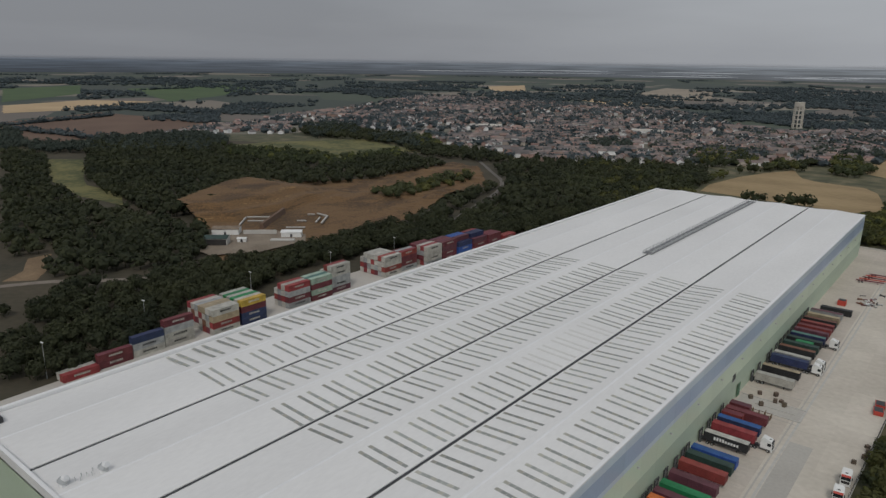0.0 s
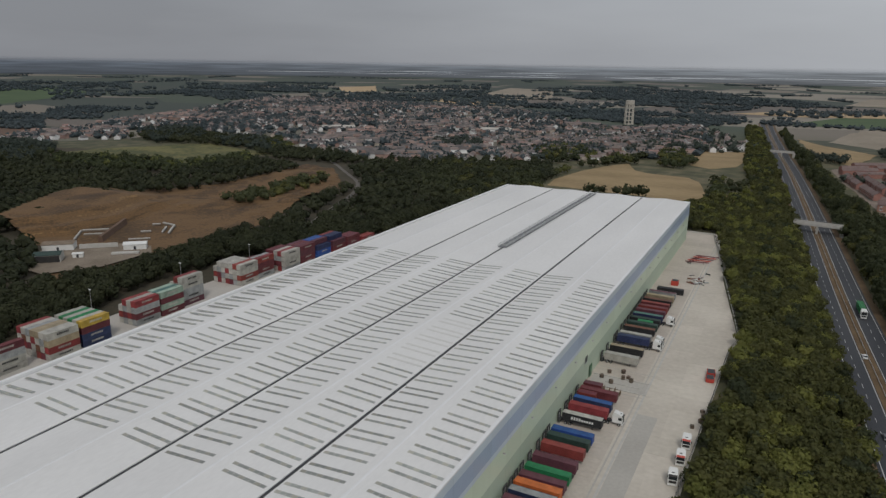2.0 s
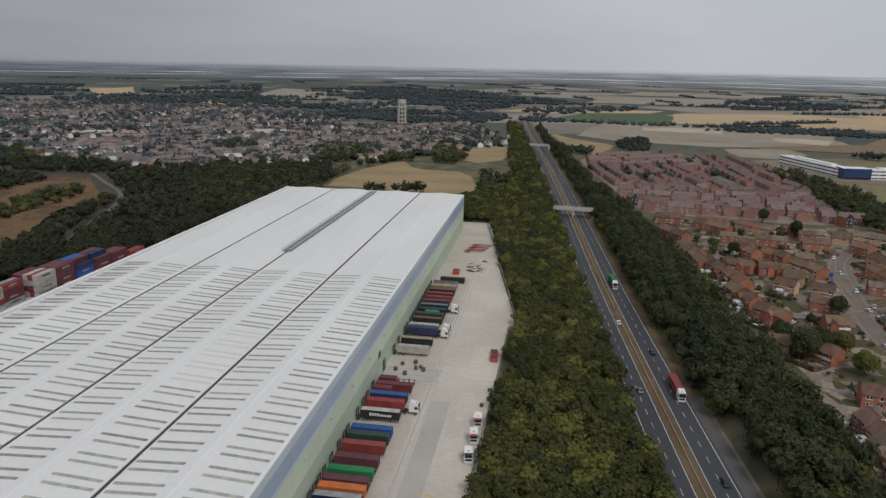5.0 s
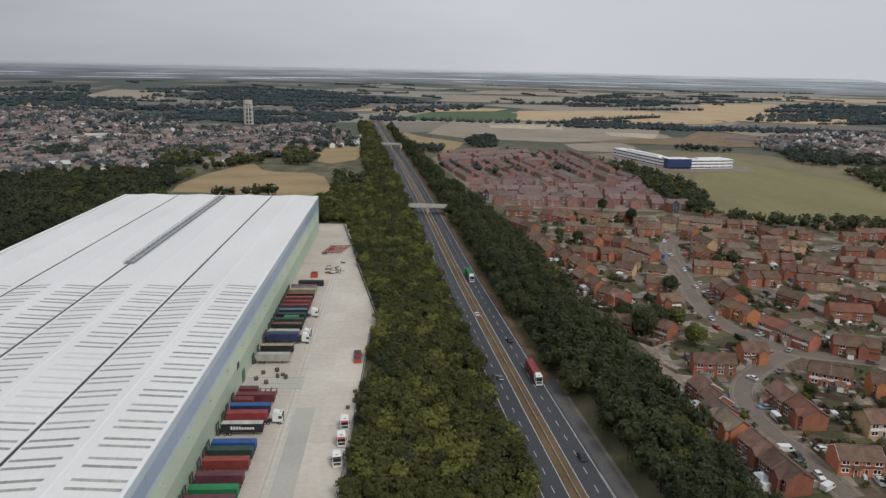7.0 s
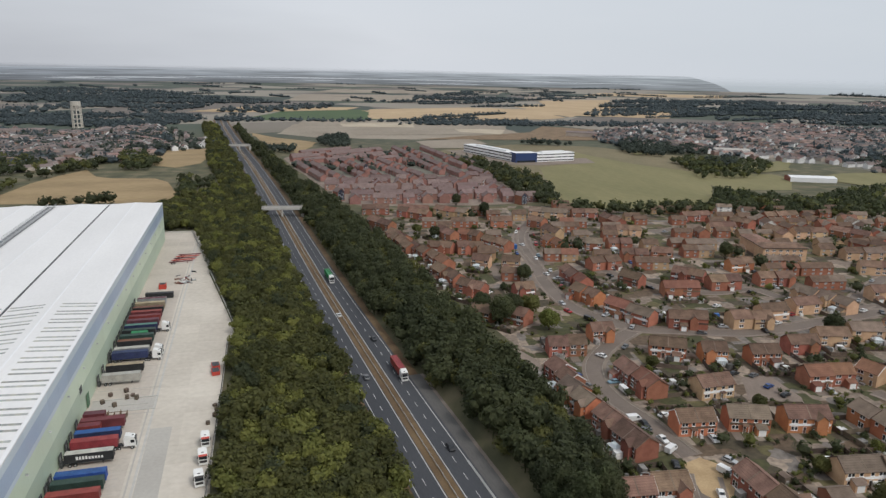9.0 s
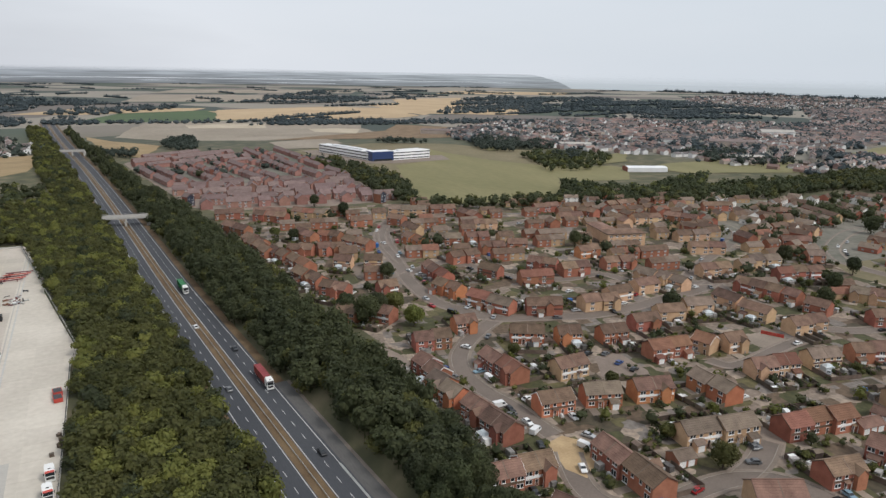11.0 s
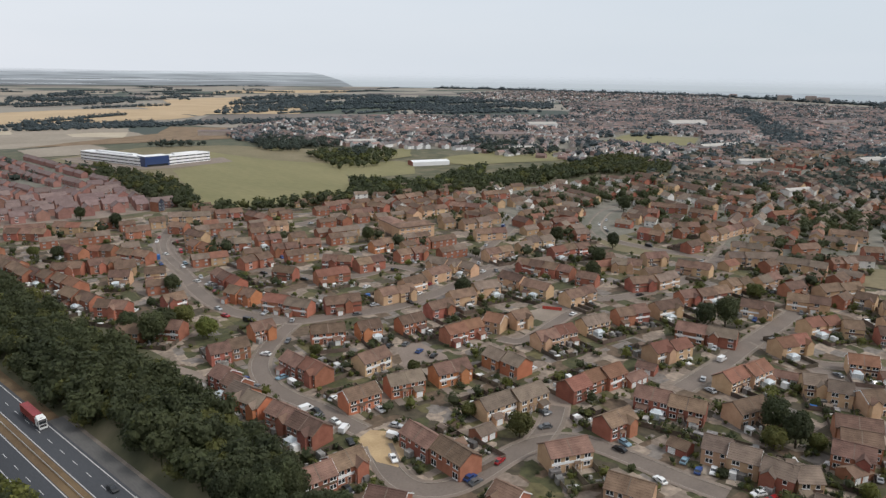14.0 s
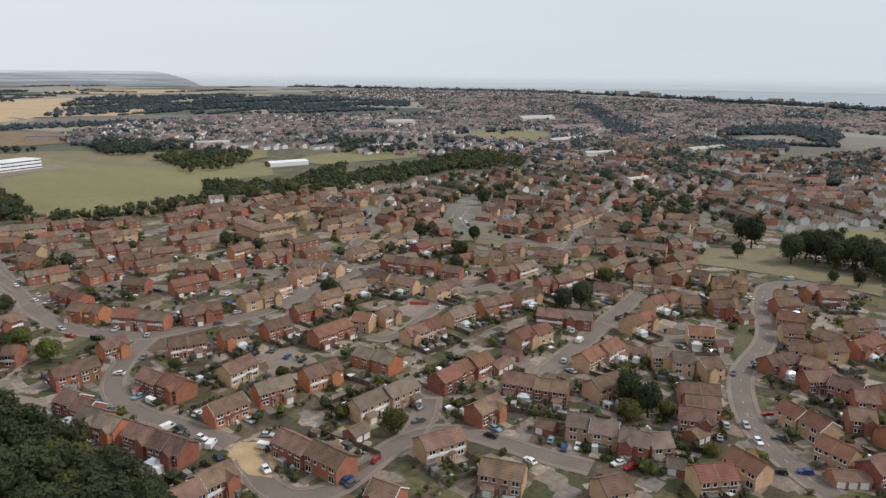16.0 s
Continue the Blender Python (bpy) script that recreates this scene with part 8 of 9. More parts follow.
def town(key, poly, walls=(0.42, 0.22, 0.36), roofs=(0.55, 0.25, 0.20, 0.0), green=0.42, floor=True, turns=(8, 35, 70, 100, 130), skip=0.2):
    """Streets of small gabled houses, joined by the colour of wall and roof."""
    p = np.asarray(poly, float)
    x0, y0, x1, y1 = *p.min(0), *p.max(0)
    near_by = key in ("estate_infill", "new_estate", "estate_far", "town_mid", "town_e2")
    spots = []
    cell = 130.0
    for cx in np.arange(x0, x1, cell):
        for cy in np.arange(y0, y1, cell):
            a = radians(RNG.choice(turns) + RNG.uniform(-8, 8))
            c, s_ = math.cos(a), math.sin(a)
            terrace = RNG.random() < 0.45
            for v in (np.arange(-70, 70, 20) + (np.arange(7) % 2) * 5):
                for u in np.arange(-70, 70, 9.6 if terrace else 14.5):
                    if RNG.random() < skip:
                        continue
                    x, y = cx + 65 + u * c - v * s_ + RNG.uniform(-0.5, 0.5), cy + 65 + u * s_ + v * c + RNG.uniform(-0.5, 0.5)
                    if cx <= x < cx + cell and cy <= y < cy + cell:
                        spots.append((x, y, a + (math.pi / 2 if not terrace and RNG.random() < 0.15 else 0), 9.4 if terrace else RNG.uniform(8, 13), RNG.uniform(6.5, 8.0), 4.9 if terrace else RNG.uniform(3.0, 5.2)))
    q = np.array(spots)
    q = q[inside(q[:, 0], q[:, 1], poly)]
    q = q[~inside(q[:, 0], q[:, 1], OPEN_FIELD) & ~inside(q[:, 0], q[:, 1], VERGE)]
    if key == "estate_infill":
        q = q[np.hypot(q[:, 0], q[:, 1]) > 345]
    if len(FOOT):
        q = np.array([r for r in q if np.hypot(r[0], r[1]) > 700 or (clear_of_houses(r[0], r[1], 7.0 if key == "estate_infill" else 5.5) and road_gap(r[0], r[1]) > 9)])
    wall_of = RNG.choice([0, 1, 2], len(q), p=walls)
    roof_of = RNG.choice([0, 1, 2, 3], len(q), p=roofs)
    corner = np.array([(-1, -1), (1, -1), (1, 1), (-1, 1)], float)
    # distant towns use the brick and tile colours paled for haze
    for w, (wm, word) in enumerate((("brick_n" if key == "new_estate" else "brick_r" if near_by else "town_brick_hazed", "red brick"), ("brick_b" if near_by else "town_buff_hazed", "buff brick"), ("render_w" if near_by else "town_white", "white rendered"))):
        sel = q[wall_of == w]
        if len(sel) == 0:
            continue
        V, F = [], []
        for i, (x, y, a, ln, dp, e) in enumerate(sel):
            c, s_ = math.cos(a), math.sin(a)
            b = corner * [ln / 2, dp / 2]
            g = np.array([(-ln / 2, 0), (ln / 2, 0)])
            pts = np.concatenate([np.column_stack([b, np.zeros(4)]), np.column_stack([b, np.full(4, e)]), np.column_stack([g, np.full(2, e + dp * 0.30)])])
            V.append(np.column_stack([pts[:, 0] * c - pts[:, 1] * s_ + x, pts[:, 0] * s_ + pts[:, 1] * c + y, pts[:, 2]]))
            F += [(k + 10 * i, l + 10 * i, m + 10 * i, n + 10 * i) for k, l, m, n in ((0, 1, 5, 4), (2, 3, 7, 6), (1, 2, 6, 5), (3, 0, 4, 7), (6, 9, 5, 5), (4, 8, 7, 7))]
        F = np.array(F)
        v = np.concatenate(V)
        tri = np.concatenate([v[F[:, [0, 1, 2]]], v[F[:, [0, 2, 3]]][F[:, 2] != F[:, 3]]])
        tagged(new("town_walls", tris_mesh("town_walls", tri, M[wm])), f"{word} walls of far small town houses", "houses", kind="stuff")
    for r, rm in enumerate(("tile_n" if near_by else "town_tile_n_hazed", "tile_r" if near_by else "town_tile_r_hazed", "tile_g" if near_by else "town_tile_d_hazed", "tile_s")):
        sel = q[roof_of == r]
        if len(sel) == 0:
            continue
        V = []
        for x, y, a, ln, dp, e in sel:
            c, s_ = math.cos(a), math.sin(a)
            h, o = dp * 0.30, 0.4
            for sg in (-1, 1):
                lo = e - o * 0.6
                pts = np.array([(-ln / 2 - o, sg * (dp / 2 + o), lo), (ln / 2 + o, sg * (dp / 2 + o), lo), (ln / 2 + o, 0, e + h + 0.1), (-ln / 2 - o, 0, e + h + 0.1)])
                pts = np.column_stack([pts[:, 0] * c - pts[:, 1] * s_ + x, pts[:, 0] * s_ + pts[:, 1] * c + y, pts[:, 2]])
                V += [pts[[0, 1, 2]], pts[[0, 2, 3]]]
        tagged(new("town_roofs", tris_mesh("town_roofs", np.array(V), M[rm])), "tiled roofs of far small town houses", "houses", kind="stuff")
    wins = []
    for x, y, a, ln, dp, e in q:
        if np.hypot(x, y) > 760:
            continue
        c, s_ = math.cos(a), math.sin(a)
        for sg in (-1, 1):
            for u in (-ln * 0.27, ln * 0.24):
                for z0 in (0.9, 3.1):
                    if z0 + 1.1 > e:
                        continue
                    v = sg * (dp / 2 + 0.04)
                    pts = np.array([(u - 0.8, v, z0), (u + 0.8, v, z0), (u + 0.8, v, z0 + 1.15), (u - 0.8, v, z0 + 1.15)])
                    pts = np.column_stack([pts[:, 0] * c - pts[:, 1] * s_ + x, pts[:, 0] * s_ + pts[:, 1] * c + y, pts[:, 2]])
                    wins += [pts[[0, 1, 2]], pts[[0, 2, 3]]]
    if wins:
        tagged(new("town_windows", tris_mesh("town_windows", np.array(wins), M["window_pale"])), "pale framed windows of small town houses", "windows", kind="stuff")
    if floor:
        TOWN_FLOORS.append(key)
        patch("town_ground", poly, M["town_floor"], 0.05 + 0.02 * len(TOWN_FLOORS), "streets and gardens between far houses")
    n = int(len(q) * green * 1.45)
    pick = q[RNG.integers(0, len(q), n)][:, :2] + RNG.normal(0, 10, (n, 2))
    lush = np.array([noise.noise(Vector((px * 0.011, py * 0.011, 4.0))) for px, py in pick])
    pick = pick[((lush > 0.16) | (RNG.random(n) < 0.26)) & ~inside(pick[:, 0], pick[:, 1], OPEN_FIELD) & ~inside(pick[:, 0], pick[:, 1], VERGE)]
    far = np.hypot(pick[:, 0], pick[:, 1]) > 720
    grove("town_trees", lift(pick[~far]), RNG.uniform(0.7, 1.35, (~far).sum()), LOW, M["leaf_dark"], "dark garden trees among far houses")
    grove("town_trees", lift(pick[far]), RNG.uniform(0.7, 1.5, far.sum()), FAR, M["leaf_town_hazed" if np.mean(np.hypot(q[:, 0], q[:, 1])) < 1100 else "leaf_far_hazed"], "dark garden trees among far houses")


mat("window_pale", (0.05, 0.055, 0.06), (0.55, 0.55, 0.54), 0.5, 1.4, 0.3)
mat("town_floor", (0.105, 0.105, 0.080), (0.215, 0.195, 0.160), 0.03, 0.25, 0.95)
for key, poly in TOWNS.items():
    if key == "estate_far":
        town(key, poly, (0.24, 0.26, 0.50), roofs=(0.56, 0.02, 0.42, 0.0), green=2.2)
    else:
        west = key.startswith("town_w")
        town(key, poly, (0.36, 0.18, 0.46) if west else (0.28, 0.20, 0.52), roofs=(0.40, 0.20, 0.40, 0.0) if west else ((0.52, 0.08, 0.40, 0.0) if key in ("town_mid", "town_e2") else (0.34, 0.36, 0.30, 0.0)), green=1.8 if west else (1.5 if key in ("town_mid", "town_e2") else 1.0), skip=0.74 if key == "town_far" else 0.2)
town("new_estate", [(42, 835), (50, 760), (60, 662), (150, 662), (234, 672), (242, 720), (240, 890), (236, 915), (120, 905), (66, 880)], (1.0, 0.0, 0.0), (0.0, 0.0, 0.0, 1.0), 0.22)

town("estate_infill", [(112, 95), (118, 300), (128, 420), (100, 480), (215, 500), (330, 495), (480, 455), (520, 380), (440, 300), (520, 200), (420, 110), (300, -20), (190, -20), (150, 60)], (0.55, 0.45, 0.0), (0.62, 0.05, 0.33, 0.0), 0.9, False, (-8, 82, -14), 0.48)

for x, y, w, d, h, turn, key in ((1020, 447, 80, 16, 6, -14, "town_white"), (1006, 232, 78, 18, 7, -22, "town_white"), (672, 217, 30, 10, 6, -20, "town_white"), (1240, 539, 90, 30, 6, -25, "concrete_grey"), (860, 330, 44, 12, 7, -35, "town_white"), (545, 1075, 60, 14, 7, -38, "town_buff_hazed"),
                             (640, 820, 46, 14, 6, -30, "town_white"), (760, 620, 50, 12, 5, -28, "town_white"), (900, 760, 70, 20, 7, -40, "town_buff_hazed"), (1130, 860, 60, 24, 8, -30, "town_white"), (1420, 700, 90, 34, 8, -25, "town_white"), (1700, 500, 80, 30, 9, -20, "town_buff_hazed"), (-420, 1010, 46, 14, 6, 20, "town_white"), (-330, 1180, 60, 16, 7, 10, "town_buff_hazed"), (-640, 900, 50, 16, 6, 30, "town_white"), (-200, 1220, 52, 14, 6, 5, "town_buff_hazed")):
    g = thing("large_building", "long low pale town building with a shallow roof", "building", "larger town buildings", m=pose(x, y, 0.1, 0, 0, turn))
    s = Shape()
    s.box(-w / 2, -d / 2, 0, w / 2, d / 2, h, M[key])
    part("wall", s, g)
    s = Shape()
    s.prism([(-d / 2 - 0.5, h), (d / 2 + 0.5, h), (0, h + d * 0.16)], -w / 2 - 0.5, w / 2 + 0.5, "x", M["concrete_grey" if key == "town_white" else "town_tile_n_hazed"])
    part("roof", s, g)

# ---- garden trees, shrubs ----
for x, y, key, sc in [(100, 262, 'dark', 1.95), (117, 272, 'mixed', 1.69), (118, 253, 'bright', 1.62), (133, 319, 'dark', 1.43), (268, 337, 'dark', 1.49), (149, 116, 'mixed', 1.3), (287, 114, 'dark', 1.82), (280, 120, 'dark', 1.56), (203, 56, 'dark', 1.45), (208, 64, 'dark', 1.5), (197, 60, 'mixed', 1.3), (336, 121, 'mixed', 1.43), (311, 102, 'mixed', 1.04), (112, 422, 'dark', 1.17)]:
    if road_gap(x, y) > 4.6:
        tree(x, y, key, sc * 0.82, "garden trees")
for x, y, key, sc in [(104, 438, 'mixed', 1.17), (126, 418, 'mixed', 1.3), (84, 148, 'mixed', 1.3), (164, 68, 'mixed', 1.04), (169, 63, 'bright', 0.91), (140, 209, 'mixed', 0.91), (206, 51, 'mixed', 1.04), (358, 256, 'dark', 1.43), (231, 218, 'dark', 1.43), (150, 193, 'mixed', 0.78), (332, 207, 'dark', 1.3), (372, 223, 'dark', 1.43), (528, 291, 'dark', 1.69), (483, 282, 'dark', 1.69)]:
    if road_gap(x, y) > 4.6:
        tree(x, y, key, sc * 0.82, "garden trees")
for x, y, key, sc in [(324, 353, 'mixed', 1.04), (164, 359, 'mixed', 1.17), (166, 481, 'dark', 1.43), (157, 525, 'dark', 1.43), (301, 191, 'dark', 1.43), (157, 172, 'mixed', 0.91), (147, 135, 'mixed', 0.91), (95, 275, 'dark', 1.56), (107, 268, 'dark', 1.69)]:
    if road_gap(x, y) > 4.6:
        tree(x, y, key, sc * 0.82, "garden trees")
bush_me = []
for k, material in enumerate(("leaf_mixed", "leaf_dark", "leaf_bright", "leaf_mixed")):
    t = crown_tris(np.random.default_rng(40 + k), 230, 5, 1.6, 1.2, 0.34)
    t[:, :, 2] += 0.95
    bush_me.append(tris_mesh("bush", t, M[material]))
spots = 0
while spots < 190:
    r = RNG.integers(0, len(FOOT))
    fx, fy, a, ln, dp = FOOT[r]
    if math.hypot(fx, fy) > 470 or fx < 60:
        continue
    x, y = fx + RNG.normal(0, 13), fy + RNG.normal(0, 13)
    spots += 1
    if road_gap(x, y) < 5.5 or not clear_of_houses(x, y, 1.6):
        continue
    sc = RNG.uniform(0.55, 1.6)
    tagged(part("bush", bush_me[int(RNG.integers(0, 4))], m=pose(x, y, 0, 0, 0, RNG.uniform(0, 360)) @ Matrix.Diagonal((sc, sc, sc * RNG.uniform(0.8, 1.3), 1))), "rounded green garden shrub beside houses", "shrub", "garden shrubs")

# planting along the garden boundaries
small = low_kinds(9, 30, 1, 1.7, 1.35, 0.5, count=9)
spots = []
for fx, fy, a, ln, dp in FOOT:
    if fx < 60 or math.hypot(fx, fy) > 620 or (fy > 520 and fx < 260):
        continue
    c, s_ = math.cos(radians(a)), math.sin(radians(a))
    back = 1 if road_gap(fx - s_ * 10, fy + c * 10) > road_gap(fx + s_ * 10, fy - c * 10) else -1
    far_edge, n = dp / 2 + 9.2, max(1, round(ln / 6.2))
    runs = [((-ln / 2, far_edge), (ln / 2, far_edge))] + [((-ln / 2 + k * ln / n, dp / 2 + 3), (-ln / 2 + k * ln / n, far_edge)) for k in range(n + 1)]
    runs += [((-ln / 2 + (k + 0.55) * ln / n, -dp / 2 - 5.2), (-ln / 2 + (k + 1) * ln / n, -dp / 2 - 5.2)) for k in range(n)]
    for (u0, v0), (u1, v1) in runs:
        if RNG.random() < 0.24:
            continue
        steps = int(math.hypot(u1 - u0, v1 - v0) / 1.25)
        for r in range(steps):
            if RNG.random() < 0.18:
                continue
            u, v = u0 + (u1 - u0) * (r + 0.5) / steps + RNG.normal(0, 0.35), (v0 + (v1 - v0) * (r + 0.5) / steps + RNG.normal(0, 0.35)) * back
            px, py = fx + u * c - v * s_, fy + u * s_ + v * c
            if road_gap(px, py) > 4.8 and clear_of_houses(px, py, 0.9):
                spots.append((px, py, 0.0))
    for k in range(6):
        x, y = fx + RNG.normal(0, 10), fy + RNG.normal(0, 10)
        for r in range(RNG.integers(1, 6)):
            px, py = x + RNG.normal(0, 1.5), y + RNG.normal(0, 1.5)
            if road_gap(px, py) > 5.0 and clear_of_houses(px, py, 1.2):
                spots.append((px, py, 0.0))
spots = np.array(spots)
for k, material in enumerate(("leaf_mixed", "leaf_dark", "leaf_dark", "leaf_bright")):
    sel = spots[k::5]
    grove("garden_planting", sel, RNG.uniform(0.42, 0.86, len(sel)) * np.where(RNG.random(len(sel)) < 0.07, 2.1, 1.0), small, M[material], "hedges and small shrubs along garden boundaries")

mat("clutter_dull", (0.10, 0.095, 0.09), (0.30, 0.28, 0.26), 0.6, 3, 0.8, island=0.6)
mat("clutter_pale", (0.55, 0.55, 0.54), (0.74, 0.74, 0.72), 0.6, 3, 0.7, island=0.2)
clutter = Shape()
for fx, fy, a, ln, dp in FOOT:
    if fx < 80 or math.hypot(fx, fy) > 430 or dp < 6:
        continue
    c, s_ = math.cos(radians(a)), math.sin(radians(a))
    back = 1 if road_gap(fx - s_ * 10, fy + c * 10) > road_gap(fx + s_ * 10, fy - c * 10) else -1
    for k in range(int(ln * 0.75)):
        u, v = RNG.uniform(-ln / 2, ln / 2), back * (dp / 2 + RNG.uniform(0.8, 9.0)) if RNG.random() < 0.8 else -back * (dp / 2 + RNG.uniform(0.6, 1.4))
        x, y = fx + u * c - v * s_, fy + u * s_ + v * c
        w, d, h = (RNG.uniform(0.25, 1.1), RNG.uniform(0.25, 0.7), RNG.uniform(0.3, 1.3)) if RNG.random() < 0.72 else (RNG.uniform(1.0, 1.6), RNG.uniform(0.8, 1.1), RNG.uniform(1.7, 2.1))
        if not clear_of_houses(x, y, 0.4) or road_gap(x, y) < 4.5:
            continue
        start = len(clutter.v)
        clutter.box(-w, -d, 0.0, w, d, h, M["clutter_pale" if RNG.random() < 0.28 else "clutter_dull"], taper=RNG.uniform(0.0, 0.12))
        t = RNG.choice([0, 1.5708]) + radians(a) + RNG.normal(0, 0.1)
        for i in range(start, len(clutter.v)):
            px, py, pz = clutter.v[i]
            clutter.v[i] = (x + px * math.cos(t) - py * math.sin(t), y + px * math.sin(t) + py * math.cos(t), pz + 0.02)
tagged(part("garden_clutter", clutter), "bins, benches, planters and boxes scattered in back gardens", "garden clutter", kind="stuff")
g = thing("red_gate", "bright red timber gate and fence beside a house", "gate", m=pose(250.0, 179.0, 0.02, 0, 0, -62))
for k in range(6):
    s = Shape()
    s.box(-4.5 + k * 1.5, -0.05, 0, -3.06 + k * 1.5, 0.05, 1.5, M["steel_red"])
    part("panel", s, g)
g = thing("site_container", "bright blue steel storage container among houses", "container", m=pose(150.5, 386.5, 0.03, 0, 0, -12))
s = Shape()
s.box(-4.5, -1.5, 0, 4.5, 1.5, 2.7, M["tarp_blue"])
part("body", s, g)
s = Shape()
for k in range(14):
    s.box(-4.3 + k * 0.64, -1.56, 0.15, -4.0 + k * 0.64, -1.5, 2.6, M["box_blue"])
part("ribbed_side", s, g)
s = Shape()
s.box(4.5, -1.35, 0.1, 4.56, 1.35, 2.55, M["box_blue"])
part("door", s, g)

# ---- cars ----
CAR_ME = {}


def car_meshes(key, van=False):
    if (key, van) in CAR_ME:
        return CAR_ME[(key, van)]
    m = M["car_" + key]
    s = Shape()
    if van:
        s.prism([(-2.4, 0.35), (2.4, 0.35), (2.45, 0.9), (1.9, 1.15), (1.35, 1.95), (-2.35, 2.05), (-2.45, 0.8)], -0.92, 0.92, "x", m)
    else:
        s.prism([(-2.1, 0.3), (2.1, 0.3), (2.15, 0.6), (1.9, 0.8), (0.95, 0.9), (-1.95, 0.92), (-2.15, 0.7)], -0.86, 0.86, "x", m)
        s.prism([(0.95, 0.88), (0.25, 1.40), (-1.25, 1.44), (-1.95, 0.90)], -0.72, 0.72, "x", m)
    body = s.mesh("body")
    s = Shape()
    if van:
        s.face([(-0.8, 1.93, 1.2), (0.8, 1.93, 1.2), (0.75, 1.42, 1.9), (-0.75, 1.42, 1.9)], M["pane"])
        for sx in (-0.925, 0.925):
            s.face([(sx, 0.6, 1.15), (sx, 1.7, 1.15), (sx, 1.3, 1.8), (sx, 0.6, 1.8)], M["pane"])
    else:
        s.face([(-0.68, 0.93, 0.95), (0.68, 0.93, 0.95), (0.64, 0.32, 1.39), (-0.64, 0.32, 1.39)], M["pane"])
        s.face([(-0.68, -1.92, 0.97), (0.68, -1.92, 0.97), (0.64, -1.32, 1.42), (-0.64, -1.32, 1.42)], M["pane"])
        for sx in (-0.73, 0.73):
            s.face([(sx, -1.75, 0.96), (sx, 0.8, 0.96), (sx, 0.25, 1.36), (sx, -1.22, 1.38)], M["pane"])
    CAR_ME[(key, van)] = (body, s.mesh("glass"))
    return CAR_ME[(key, van)]


car_wheel = Shape()
car_wheel.tube((-0.11, 0, 0), (0.11, 0, 0), 0.32, 0.32, M["tyre"], 10)
car_wheel.tube((-0.115, 0, 0), (0.115, 0, 0), 0.19, 0.19, M["galvanised"], 8)
car_wheel = car_wheel.mesh("wheel")
COLOURS = ["silver", "white", "white", "silver", "white", "black", "grey", "silver", "blue", "grey", "red", "white", "black", "lightblue"]
CAR_WORDS = {"silver": "silver", "white": "white", "black": "black", "grey": "dark grey", "blue": "dark blue", "red": "red", "lightblue": "light blue"}


def car(x, y, turn, key, van=False, z=0.06, wheels=True):
    c = thing("van" if van else "car", f"{CAR_WORDS[key]} {'panel van' if van else 'hatchback car'} standing on tarmac", "van" if van else "car", "parked cars", m=pose(x, y, z, 0, 0, turn))
    body, panes = car_meshes(key, van)
    part("body", body, c)
    part("glass", panes, c, "dark windows")
    if wheels:
        for sy in (1.35, -1.3):
            for sx in (-0.8, 0.8):
                part("wheel", car_wheel, c, m=pose(sx, sy, 0.32))


for x, y, a, key, van in [(112, 174, -90, 'white', 1), (112, 167, -75, 'grey', 0), (113, 155, -60, 'white', 1), (126, 146, -150, 'silver', 0), (121, 141, -160, 'white', 1), (144, 123, -40, 'white', 0), (134, 111, -80, 'red', 0), (122, 111, -85, 'blue', 0), (105, 157, -80, 'grey', 0), (110, 148, -20, 'black', 0), (166, 120, -20, 'grey', 0), (159, 114, 60, 'grey', 0), (164, 91, 0, 'black', 0), (158, 75, -20, 'white', 0), (172, 75, -80, 'lightblue', 0), (170, 70, -75, 'blue', 0), (173, 54, 60, 'white', 0), (250, 99, -90, 'white', 1), (228, 96, -70, 'silver', 0), (228, 91.5, -70, 'blue', 0), (221, 90, -20, 'silver', 0), (123, 174, -80, 'white', 0), (126, 222, 30, 'white', 0), (98, 184, -60, 'white', 0)]:
    car(x, y, a, key, bool(van), 0.12)
for x, y, a, key, van in [(154, 247, -40, 'silver', 0), (152, 279, -60, 'silver', 0), (150, 329, 10, 'white', 0), (161, 392, 10, 'white', 0), (171, 184, -70, 'blue', 0), (172, 177, -70, 'black', 0), (172, 193, -70, 'grey', 0), (166, 196, -70, 'black', 0), (187, 169, -80, 'black', 0), (208, 263, -80, 'white', 0), (220, 237, -75, 'white', 0), (235, 245, -70, 'red', 0), (236, 144, -60, 'silver', 0), (315, 88, -80, 'silver', 0), (352, 118, -85, 'black', 0), (270, 53, -40, 'white', 0)]:
    car(x, y, a, key, bool(van), 0.12)
for x, y, a, key, van in [(212, 19, 20, 'grey', 0), (196, 10, 20, 'blue', 0), (192, 16, 20, 'black', 0), (226, 24, 10, 'red', 0), (202, 34, -70, 'silver', 0), (211, 34, -70, 'silver', 0), (263, 35, 0, 'grey', 0), (350, 53, -10, 'white', 0), (269, 35, 0, 'grey', 0), (261, 22, -80, 'white', 0), (171, 54, 60, 'white', 0), (171, 50.5, 60, 'red', 0), (200, 45, 0, 'white', 0)]:
    car(x, y, a, key, bool(van), 0.12)
for x, y, a, key in ((36.5, 232.0, 5, "grey"), (53.2, 178.0, 185, "black"), (35.0, 300.0, 5, "white"), (45.5, 268.0, 185, "black")):
    car(x, y, a, key, False, -3.97)
